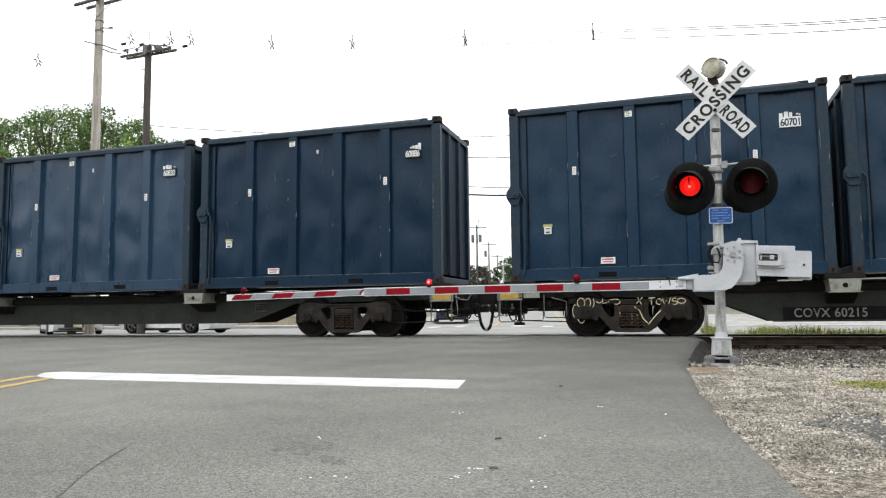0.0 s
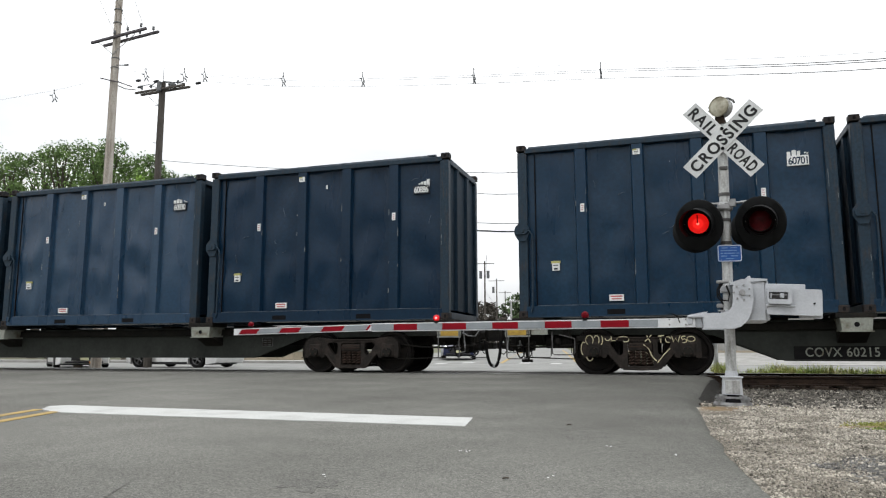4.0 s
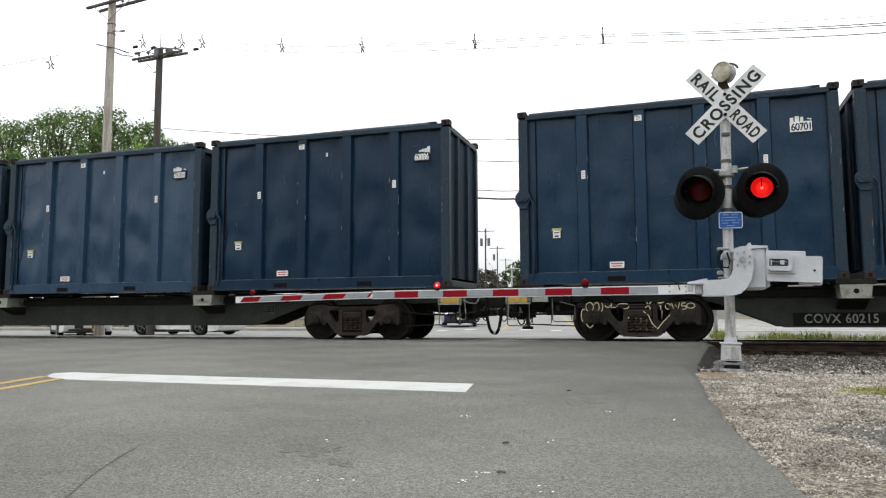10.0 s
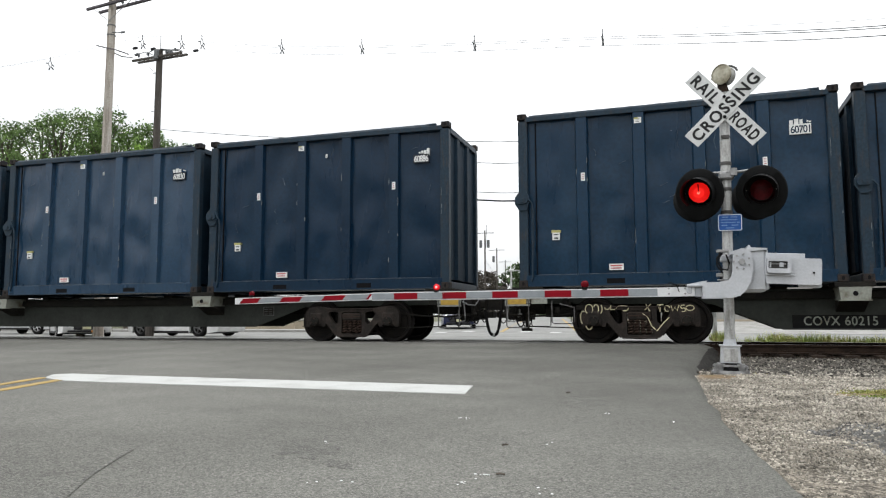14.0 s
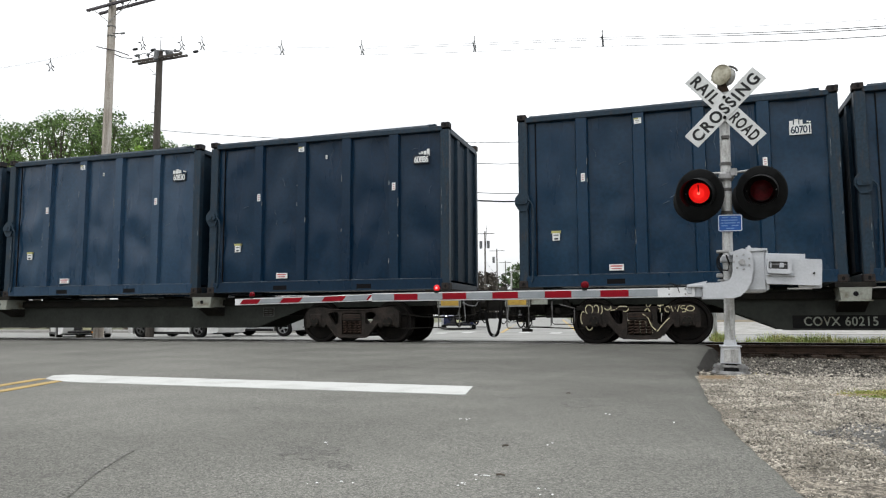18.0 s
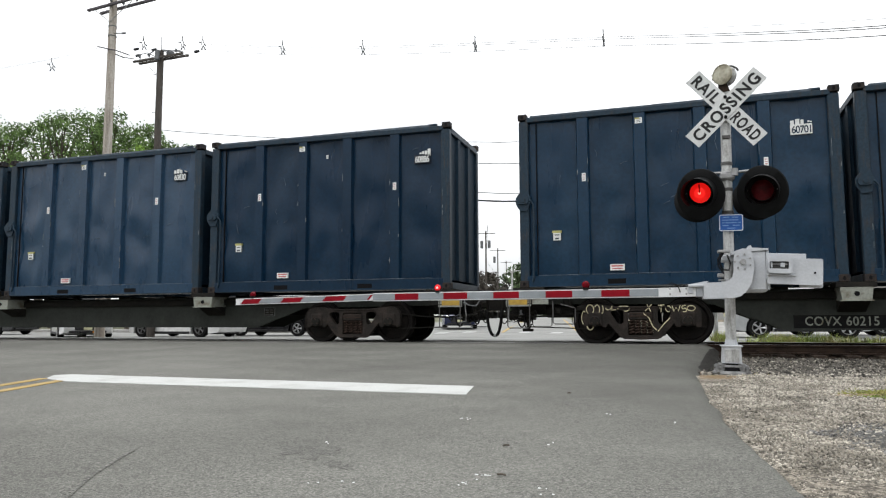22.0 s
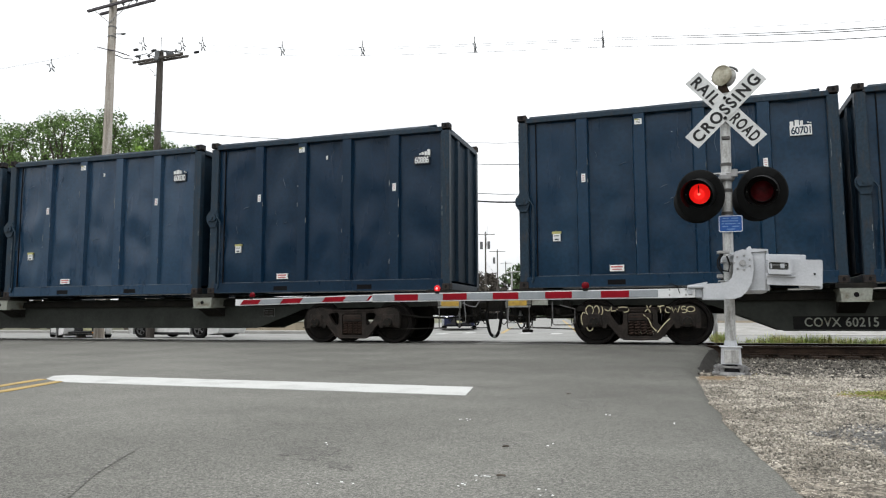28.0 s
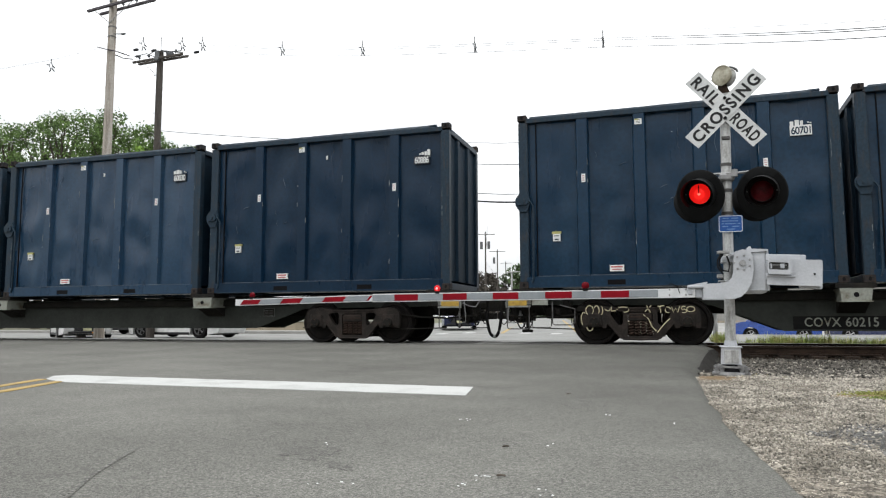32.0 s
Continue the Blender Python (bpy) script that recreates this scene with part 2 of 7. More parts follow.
YELLOW_BOARD = material("yellow_step_paint", (0.42, 0.27, 0.045), (0.30, 0.19, 0.04), 0.7, scale=8, fine=50, grain=0.15, bump=0.1)
STEEL_RAIL = material("galvanised_bar", (0.30, 0.30, 0.30), (0.20, 0.20, 0.20), 0.55, 0.5, scale=8, fine=50, grain=0.1, bump=0.1)
RUBBER = material("black_rubber", (0.008, 0.008, 0.0085), (0.013, 0.0125, 0.012), 0.8, scale=8, fine=60, grain=0.2, bump=0.15, spec=0.1)
ALU = material("aluminium_paint_mast", (0.44, 0.445, 0.44), (0.20, 0.195, 0.18), 0.55, 0.25, scale=4, fine=45, grain=0.18, bump=0.2, stretch=(5, 5, 0.7), mixlow=0.46, mixhigh=0.72)
GATE_GREY = material("pale_grey_gate_paint", (0.47, 0.485, 0.51), (0.38, 0.395, 0.42), 0.5, scale=3, fine=40, grain=0.06, bump=0.08)
ARM_GREY = material("arm_reflective_grey", (0.25, 0.272, 0.29), (0.215, 0.235, 0.25), 0.45, scale=6, fine=60, grain=0.08, bump=0.05)
ARM_WHITE = material("arm_white", (0.66, 0.67, 0.68), (0.56, 0.57, 0.58), 0.5, scale=6, fine=60, grain=0.05, bump=0.05)
ARM_RED = material("arm_reflective_red", (0.225, 0.006, 0.014), (0.185, 0.006, 0.012), 0.45, scale=6, fine=60, grain=0.10, bump=0.05, spec=0.08)
SIGN_WHITE = material("sign_sheeting_white", (0.60, 0.61, 0.61), (0.50, 0.51, 0.51), 0.5, scale=5, fine=50, grain=0.06, bump=0.04)
SIGN_BLACK = material("sign_black", (0.012, 0.012, 0.013), None, 0.6, fine=60, bump=0)
SIGN_BLUE = material("sign_blue", (0.010, 0.070, 0.265), (0.013, 0.082, 0.30), 0.45, fine=60, grain=0.06, bump=0)
SIGN_PALE = material("sign_pale_blue_print", (0.13, 0.23, 0.45), (0.16, 0.27, 0.50), 0.6, fine=60, bump=0)
HOOD_BLACK = material("lamp_black_paint", (0.0045, 0.0048, 0.005), (0.007, 0.0075, 0.008), 0.55, scale=6, fine=40, grain=0.15, bump=0.08, spec=0.1)
BELL_METAL = material("bell_aged_aluminium", (0.40, 0.385, 0.31), (0.22, 0.20, 0.145), 0.6, 0.1, scale=7, fine=40, grain=0.15, bump=0.15)
LENS_LIT = material("lit_red_lens", (0.5, 0.01, 0.01), None, 0.25, fine=90, grain=0.2, bump=0.1, emit=(1.0, 0.011, 0.008), power=0.85)
LENS_CORE = material("lit_red_lens_centre", (0.5, 0.01, 0.01), None, 0.25, fine=90, grain=0.2, bump=0.1, emit=(1.0, 0.014, 0.010), power=1.35)
GATE_LIT = material("lit_gate_lens", (0.4, 0.008, 0.012), None, 0.25, fine=80, grain=0.2, bump=0.05, emit=(1.0, 0.010, 0.016), power=0.55)
GATE_CORE = material("lit_gate_bulb", (0.6, 0.1, 0.1), None, 0.25, bump=0, emit=(1.0, 0.22, 0.22), power=3.0)
LENS_HOT = material("lamp_filament_glow", (0.6, 0.05, 0.03), None, 0.25, bump=0, emit=(1.0, 0.10, 0.07), power=4.0)
LENS_OFF = material("unlit_red_lens", (0.085, 0.006, 0.009), (0.045, 0.004, 0.006), 0.4, scale=12, fine=90, grain=0.3, bump=0.1, spec=0.12)
GATE_LENS = material("gate_lamp_red_plastic", (0.13, 0.003, 0.008), (0.10, 0.003, 0.007), 0.25, fine=80, grain=0.1, bump=0.05, spec=0.08)
POLE_PALE = material("weathered_pole_pale", (0.43, 0.395, 0.35), (0.25, 0.215, 0.18), 0.9, scale=2.0, fine=30, grain=0.25, bump=0.4, stretch=(5, 5, 0.5))
POLE_DARK = material("weathered_pole_dark", (0.085, 0.075, 0.066), (0.055, 0.048, 0.042), 0.9, scale=2.0, fine=30, grain=0.25, bump=0.4, stretch=(5, 5, 0.5))
ARM_WOOD = material("crossarm_wood", (0.095, 0.085, 0.095), (0.07, 0.062, 0.066), 0.9, scale=3, fine=30, grain=0.2, bump=0.3)
CABLE = material("cable_black", (0.030, 0.030, 0.034), None, 0.6, fine=20, bump=0)
INSULATOR = material("grey_polymer", (0.13, 0.135, 0.14), (0.10, 0.105, 0.11), 0.5, fine=20, bump=0)
BARK = material("bark", (0.10, 0.085, 0.07), (0.06, 0.05, 0.04), 0.95, scale=5, fine=30, grain=0.3, bump=0.6, stretch=(4, 4, 1))
LEAF = material("leaf_green", (0.158, 0.250, 0.070), (0.056, 0.102, 0.028), 0.6, scale=1.2, fine=10, grain=0.2, bump=0, island=0.45)
LEAF_LIGHT = material("leaf_light_green", (0.24, 0.38, 0.07), (0.17, 0.29, 0.05), 0.6, scale=1.2, fine=10, grain=0.2, bump=0, island=0.35)
LEAF_FAR = material("leaf_far_green", (0.085, 0.13, 0.055), (0.055, 0.085, 0.035), 0.7, scale=0.5, fine=6, grain=0.2, bump=0, island=0.4)
TWIG_FAR = material("far_bare_twigs", (0.085, 0.075, 0.062), (0.06, 0.052, 0.045), 0.9, scale=0.5, fine=6, grain=0.2, bump=0, island=0.4)
GRASS = material("grass_blades", (0.29, 0.38, 0.085), (0.42, 0.37, 0.15), 0.7, scale=2.6, fine=12, grain=0.2, bump=0, island=0.4)
GRASS_DRY = material("dry_grass_blades", (0.27, 0.24, 0.08), (0.17, 0.22, 0.05), 0.8, scale=1.5, fine=12, grain=0.2, bump=0, island=0.4)
CAR_WHITE = material("car_paint_white", (0.60, 0.60, 0.59), None, 0.3, fine=20, grain=0.03, bump=0, coat=0.5)
CAR_SILVER = material("car_paint_silver", (0.46, 0.47, 0.47), None, 0.32, 0.4, fine=20, grain=0.03, bump=0, coat=0.5)
CAR_BLACK = material("car_paint_black", (0.006, 0.006, 0.007), None, 0.25, fine=20, grain=0.03, bump=0, coat=0.25, spec=0.2)
CAR_BLUE = material("car_paint_blue", (0.010, 0.050, 0.26), None, 0.28, 0.2, fine=20, grain=0.03, bump=0, coat=0.6)
CAR_NAVY = material("car_paint_dark_blue", (0.010, 0.016, 0.060), (0.008, 0.013, 0.048), 0.28, 0.2, fine=20, grain=0.03, bump=0, coat=0.6)
STEEL_RIM = material("dull_steel_rim", (0.12, 0.12, 0.12), None, 0.6, 0.3, fine=20, bump=0)
CAR_GLASS = material("car_glass_dark", (0.010, 0.012, 0.013), None, 0.06, fine=20, grain=0.02, bump=0)
CAR_TRIM = material("car_trim_black", (0.018, 0.018, 0.019), None, 0.6, fine=20, bump=0)
CHROME = material("wheel_alloy", (0.52, 0.52, 0.53), None, 0.3, 0.8, fine=20, grain=0.05, bump=0)
TAIL_RED = material("tail_light_red", (0.40, 0.012, 0.016), None, 0.2, fine=20, bump=0)
HEADLIGHT = material("headlight_clear", (0.75, 0.77, 0.80), None, 0.1, 0.4, fine=20, bump=0)
HEADLIGHT_LIT = material("headlight_lit", (0.8, 0.8, 0.8), None, 0.2, bump=0, emit=(1.0, 0.98, 0.94), power=3.0)
PLATE_PALE = material("plate_pale_yellow", (0.62, 0.60, 0.38), None, 0.5, fine=20, bump=0)
AMBER = material("amber_marker", (0.62, 0.24, 0.03), None, 0.3, fine=20, bump=0)
GRAVEL_BED = material("gravel_bed", (0.205, 0.182, 0.148), (0.110, 0.098, 0.082), 0.95, scale=14, fine=110, grain=0.35, bump=0.9, bump_scale=45, spec=0.15, mixlow=0.40, mixhigh=0.62, speckle=0.7, cells=70, blotch=0.16, blotch_scale=1.1)
TAN_WALL = material("tan_masonry", (0.36, 0.31, 0.24), (0.30, 0.26, 0.20), 0.9, scale=1.5, fine=20, grain=0.1, bump=0.2)


# ---- mesh tools ----
class Geo:
    """Gathers vertices and faces of one mesh."""

    def __init__(self):
        self.v, self.f = [], []

    def add(self, verts, faces, m=None):
        k = len(self.v)
        self.v += [tuple(m @ Vector(p)) for p in verts] if m else [tuple(p) for p in verts]
        self.f += [tuple(i + k for i in f) for f in faces]
        return self

    def box(self, x0, x1, y0, y1, z0, z1, b=0.0, m=None):
        if b <= 0:
            vs = [(x, y, z) for z in (z0, z1) for y in (y0, y1) for x in (x0, x1)]
            return self.add(vs, [(0, 2, 3, 1), (4, 5, 7, 6), (0, 1, 5, 4), (2, 6, 7, 3), (0, 4, 6, 2), (1, 3, 7, 5)], m)
        bm = bmesh.new()
        bmesh.ops.create_cube(bm, size=1, matrix=Matrix.LocRotScale(((x0 + x1) / 2, (y0 + y1) / 2, (z0 + z1) / 2), None, (x1 - x0, y1 - y0, z1 - z0)))
        bmesh.ops.bevel(bm, geom=bm.edges[:], offset=b, segments=1, affect="EDGES", clamp_overlap=True)
        bm.verts.index_update()
        self.add([p.co[:] for p in bm.verts], [[p.index for p in f.verts] for f in bm.faces], m)
        bm.free()
        return self

    def prism(self, poly, d0, d1, axis="y", m=None):
        """A polygon (u, w) pushed out along an axis: y gives (u, d, w), x gives (d, u, w), z gives (u, w, d)."""
        put = {"y": lambda u, w, d: (u, d, w), "x": lambda u, w, d: (d, u, w), "z": lambda u, w, d: (u, w, d)}[axis]
        k = len(poly)
        vs = [put(u, w, d0) for u, w in poly] + [put(u, w, d1) for u, w in poly]
        fs = [tuple(range(k)), tuple(range(2 * k - 1, k - 1, -1))] + [(i, i + k, (i + 1) % k + k, (i + 1) % k) for i in range(k)]
        return self.add(vs, fs, m)

    def cyl(self, a, b, r0, r1=None, n=12, caps=True, m=None):
        a, b, r1 = Vector(a), Vector(b), r0 if r1 is None else r1
        q = (b - a).to_track_quat("Z", "Y")
        ring = [Vector((math.cos(2 * math.pi * i / n), math.sin(2 * math.pi * i / n), 0)) for i in range(n)]
        vs = [a + q @ (p * r0) for p in ring] + [b + q @ (p * r1) for p in ring]
        fs = [(i, (i + 1) % n, (i + 1) % n + n, i + n) for i in range(n)]
        if caps:
            fs += [tuple(range(n - 1, -1, -1)), tuple(range(n, 2 * n))]
        return self.add(vs, fs, m)

    def tube(self, pts, r, n=6, m=None):
        """A round bar along a line of points."""
        pts = [Vector(p) for p in pts]
        vs, fs = [], []
        for i, p in enumerate(pts):
            d = (pts[min(i + 1, len(pts) - 1)] - pts[max(i - 1, 0)]).normalized()
            s = d.cross(Vector((0.02, 0.05, 1)) if abs(d.z) < 0.95 else Vector((1, 0.05, 0))).normalized()
            u = s.cross(d)
            rad = r[i] if isinstance(r, list) else r
            vs += [p + (s * math.cos(2 * math.pi * j / n) + u * math.sin(2 * math.pi * j / n)) * rad for j in range(n)]
        for i in range(len(pts) - 1):
            fs += [(i * n + j, i * n + (j + 1) % n, (i + 1) * n + (j + 1) % n, (i + 1) * n + j) for j in range(n)]
        fs += [tuple(range(n - 1, -1, -1)), tuple(range(len(vs) - n, len(vs)))]
        return self.add(vs, fs, m)

    def lathe(self, prof, n=24, m=None, ring=False):
        """A profile of (radius, height) turned about z."""
        vs = [(r * math.cos(2 * math.pi * j / n), r * math.sin(2 * math.pi * j / n), h) for r, h in prof for j in range(n)]
        fs = [(i * n + j, i * n + (j + 1) % n, (i + 1) * n + (j + 1) % n, (i + 1) * n + j) for i in range(len(prof) - 1) for j in range(n)]
        if ring:
            k = (len(prof) - 1) * n
            fs += [(k + j, k + (j + 1) % n, (j + 1) % n, j) for j in range(n)]
        else:
            fs += [tuple(range(n - 1, -1, -1)), tuple(range(len(vs) - n, len(vs)))]
        return self.add(vs, fs, m)

    def mesh(self, name, mat, smooth=False):
        me = bpy.data.meshes.new(name)
        me.from_pydata(self.v, [], self.f)
        bm = bmesh.new()
        bm.from_mesh(me)
        bmesh.ops.recalc_face_normals(bm, faces=bm.faces[:])
        bm.to_mesh(me)
        bm.free()
        me.materials.append(mat)
        if smooth:
            me.shade_smooth()
            me.set_sharp_from_angle(angle=radians(38))
        return me


def thing(name, m, label, category, group="", kind=""):
    ob = new(name)
    ob.empty_display_size = 0.1
    ob.matrix_basis = m
    return tagged(ob, label, category, group, kind)


SMALL_FITTINGS = {"print", "brake_valves", "blade_bolts", "bracket_to_mast", "hub_bolts", "cap_bolts", "cable_clamps", "rim_screws", "arm_root_bolts", "mast_bands", "letters"}


def part(name, geo, mat, parent, label="", smooth=False, m=None):
    """Links one mesh as a part under a thing or another part."""
    ob = new(name, geo.mesh(name, mat, smooth) if isinstance(geo, Geo) else geo)
    ob.parent = parent
    if m is not None:
        ob.matrix_basis = m
    if name in SMALL_FITTINGS:
        tagged(ob, kind="stuff")
    return tagged(ob, label) if label else ob


def whole(name, geo, mat, label, category, kind="", group="", smooth=False, m=None):
    ob = new(name, geo.mesh(name, mat, smooth))
    if m is not None:
        ob.matrix_basis = m
    return tagged(ob, label, category, group, kind)


def text_mesh(words, size, mat, depth=0.002, bold=0.0, spacing=1.0, width=0.0):
    """Letters as a mesh in the xz plane, that read from the side of -y; the origin is at the left foot."""
    cu = bpy.data.curves.new("letters", "FONT")
    cu.body, cu.size, cu.extrude, cu.offset, cu.space_character = words, size, depth, bold, spacing
    tmp = bpy.data.objects.new("letters", cu)
    scene.collection.objects.link(tmp)
    me = bpy.data.meshes.new_from_object(tmp.evaluated_get(bpy.context.evaluated_depsgraph_get()))
    bpy.data.objects.remove(tmp)
    if width:
        me.transform(Matrix.Diagonal((width / max(v.co.x for v in me.vertices), 1, 1, 1)))
    me.transform(pose(0, 0, 0, 90))
    me.materials.clear()
    me.materials.append(mat)
    return me


def flat_quads(geo, x, z, w, h, y0, y1):
    return geo.box(x - w / 2, x + w / 2, y0, y1, z - h / 2, z + h / 2)


def smooth_line(pts, n=8):
    out = []
    for i in range(len(pts) - 1):
        p0, p1, p2, p3 = (Vector(pts[max(0, min(len(pts) - 1, i + k))]) for k in (-1, 0, 1, 2))
        for j in range(n):
            t = j / n
            out.append(0.5 * ((2 * p1) + (p2 - p0) * t + (2 * p0 - 5 * p1 + 4 * p2 - p3) * t * t + (3 * p1 - p0 - 3 * p2 + p3) * t ** 3))
    return out + [Vector(pts[-1])]


# ---- ground, roads and track ----
TRACK_Y, BEND_X, BEND = 15.855, -2.973, -0.024
HALF_GAUGE = 0.7525


def bend(x):
    """The railway turns a little towards the camera to the right of the car ends."""
    return min(0.0, BEND * (x - BEND_X)) if x < 60 else BEND * 63


def road_z(y):
    return float(np.interp(y, [-30, 0, 6.3, 10, 13.5, 14.6, 17.5, 22, 26, 34, 40, 160, 400], [-0.16, -0.135, -0.10, -0.055, -0.01, 0, 0, -0.14, -0.18, -0.18, -0.05, 1.5, 1.8]))


def shoulder_z(y):
    return float(np.interp(y, [-30, 5, 8, 9.6, 11, 12.6, 13.4, 14.5, 17.6, 18.4, 19.5, 22, 26, 40, 160, 400],
                           [-0.18, -0.155, -0.165, -0.185, -0.23, -0.275, -0.265, -0.235, -0.26, -0.27, -0.24, -0.21, -0.22, -0.22, 1.46, 1.76]))


def paved_edge(y):
    return float(np.interp(y, [-30, 0, 2.0, 2.9, 3.5, 4.15, 5.4, 6.4, 7.7, 8.75, 9.65, 12.2, 14.8, 17.3, 20, 24], [1.2, 0.9, 0.50, 0.41, 0.34, 0.285, 0.235, 0.19, 0.125, 0.085, 0.10, 0.27, 0.50, 0.60, 1.2, 3.0]))


def lower_lot(x, y):
    """How far the land beyond the side street lies below the street, on the right."""
    across = min(1.0, max(0.0, (x + 1.5) / 2.0))
    return 0.62 * across * float(np.interp(y, [34.5, 37.5, 56, 62], [0, 1, 1, 0]))


def ground_z(x, y):
    side = shoulder_z(y)
    paved = road_z(y) - 0.14
    k = min(1.0, max(0.0, (x - paved_edge(y) + 0.25) / 0.3))
    far = min(1.0, max(0.0, (y - 24) / 2))
    z = paved + (side - paved) * k
    return z * (1 - far) + (road_z(y) - 0.10 - lower_lot(x, y)) * far


def sheet(name, xs, ys, height, mat, label, category, skip=None):
    g = Geo()
    g.v = [(x, y, height(x, y)) for y in ys for x in xs]
    k = len(xs)
    g.f = [(j * k + i, j * k + i + 1, (j + 1) * k + i + 1, (j + 1) * k + i) for j in range(len(ys) - 1) for i in range(k - 1)
           if not (skip and skip((xs[i] + xs[i + 1]) / 2, (ys[j] + ys[j + 1]) / 2))]
    ob = new(name, g.mesh(name, mat))
    return tagged(ob, label, category, kind="structure")


def steps(a, b, n):
    return [a + (b - a) * i / n for i in range(n + 1)]


GX = [-2000, -600, -250, -120, -80, -60] + steps(-50, -2, 24) + steps(-1.5, 1.5, 20) + steps(1.8, 9, 24) + [11, 14, 18, 24, 32, 45, 70, 120, 250, 600, 2000]
GY = [-2000, -500, -150, -60, -30, -12, -4, 0] + steps(1, 20, 64) + [21, 22, 24, 25, 26, 30, 34.5, 37.5, 45, 56, 62, 75, 90, 120, 160, 220, 300, 400, 700, 2000]
sheet("ground", GX, GY, ground_z, EARTH, "flat brown-green earth around the level crossing", "ground")


def slab(name, outline_rows, mat, label, category, height=road_z, drop=0.13):
    """A paved sheet from rows (y, x from, x to), with a worn side down to the ground."""
    g = Geo()
    cols = 30
    for y, x0, x1 in outline_rows:
        for i in range(cols + 1):
            u = i / cols
            x = x0 + (x1 - x0) * (1 - (1 - u) ** 1.7)
            g.v.append((x, y, height(y)))
    k = cols + 1
    for j in range(len(outline_rows) - 1):
        g.f += [(j * k + i, j * k + i + 1, (j + 1) * k + i + 1, (j + 1) * k + i) for i in range(cols)]
    n0 = len(g.v)
    for j, (y, x0, x1) in enumerate(outline_rows):
        soft = 0.05 + 0.13 * min(1.0, max(0.0, (y - 6.5) / 4))
        g.v += [(x1 + soft, y, height(y) - 0.025 - soft * 0.25), (x1 + soft * 2, y, height(y) - drop - soft * 0.6)]
    for j in range(len(outline_rows) - 1):
        a, b = j * k + cols, (j + 1) * k + cols
        c, d = n0 + 2 * j, n0 + 2 * (j + 1)
        g.f += [(a, c, d, b), (c, c + 1, d + 1, d)]
    ob = new(name, g.mesh(name, mat, True))
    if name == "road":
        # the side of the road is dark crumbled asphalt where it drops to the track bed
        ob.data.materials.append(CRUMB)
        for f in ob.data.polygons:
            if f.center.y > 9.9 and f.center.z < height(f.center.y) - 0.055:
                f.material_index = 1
    return tagged(ob, label, category, kind="structure")


def ragged(y, amount=0.03):
    return amount * noise.noise((y * 2.3, 1.7, 0)) + 0.5 * amount * noise.noise((y * 9.0, 4.1, 0))


near_rows = [(y, -48.0, paved_edge(y) + ragged(y, 0.035)) for y in [-30, -15, -8, -4, -2] + steps(-1, 14.4, 120)] + [(15.015, -48.0, 0.58)]
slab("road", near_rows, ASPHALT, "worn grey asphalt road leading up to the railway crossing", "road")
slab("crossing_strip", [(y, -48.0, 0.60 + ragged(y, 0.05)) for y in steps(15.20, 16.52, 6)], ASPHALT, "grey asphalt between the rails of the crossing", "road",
     height=lambda y: -0.006)
slab("road_beyond", [(y, -60.0, paved_edge(y)) for y in steps(16.70, 24, 14)] + [(y, -200.0, 200.0) for y in (24.2, 26, 30, 33.9)], ASPHALT_FAR,
     "pale grey asphalt of the street behind the railway", "road")
# the road that goes on beyond the side street climbs gently, and leans to the left
slab("far_road", [(y, -16.5 - 0.16 * (y - 37), -3.9 - 0.16 * (y - 37)) for y in [33.9] + steps(36, 160, 12)], ASPHALT_FAR, "pale grey asphalt road climbing away", "road")
lot = Geo()
lot.add([(3.2, 20.4, -0.20), (90, 20.4, -0.20), (90, 24.15, -0.16), (3.2, 24.15, -0.16), (3.2, 20.4, -0.34), (90, 20.4, -0.34)], [(0, 1, 2, 3), (4, 5, 1, 0)])
tagged(new("pavement", lot.mesh("pavement", CONCRETE)), "pale concrete apron beside the side street", "pavement", kind="structure")
walk2 = Geo().box(-80, -12.5, 34.0, 37.0, -0.4, -0.05).box(-3.0, 80, 34.0, 35.0, -0.4, -0.17)
tagged(new("far_pavement", walk2.mesh("far_pavement", CONCRETE)), "pale concrete pavement with a low kerb", "pavement", kind="structure")


sheet("lot", [-0.4, 0.5] + steps(2, 20, 6) + [30, 45, 70, 90], [34.9, 36, 37.5, 45, 52, 56, 59, 62, 64.4], lambda x, y: ground_z(x, y) + 0.07, CONCRETE, "pale concrete lot below the side street", "pavement")


def painted(name, poly, mat, label, lift=0.005):
    g = Geo()
    g.v = [(x, y, road_z(y) + lift) for x, y in poly] + [(x, y, road_z(y) - 0.003) for x, y in poly]
    k = len(poly)
    g.f = [tuple(range(k)), tuple(range(2 * k - 1, k - 1, -1))] + [(i, i + k, (i + 1) % k + k, (i + 1) % k) for i in range(k)]
    return whole(name, g, mat, label, "road marking", "structure")


def chipped(poly, amount=0.012, step=0.12):
    """The outline with its long edges broken into short uneven pieces."""
    out = []
    for (xa, ya), (xb, yb) in zip(poly, poly[1:] + poly[:1]):
        n = max(1, int(math.hypot(xb - xa, yb - ya) / step))
        for i in range(n):
            x, y = xa + (xb - xa) * i / n, ya + (yb - ya) * i / n
            out.append((x, y + amount * (noise.noise((x * 9, y * 3, 1)) + noise.noise((x * 31, y * 3, 5)))))
    return out


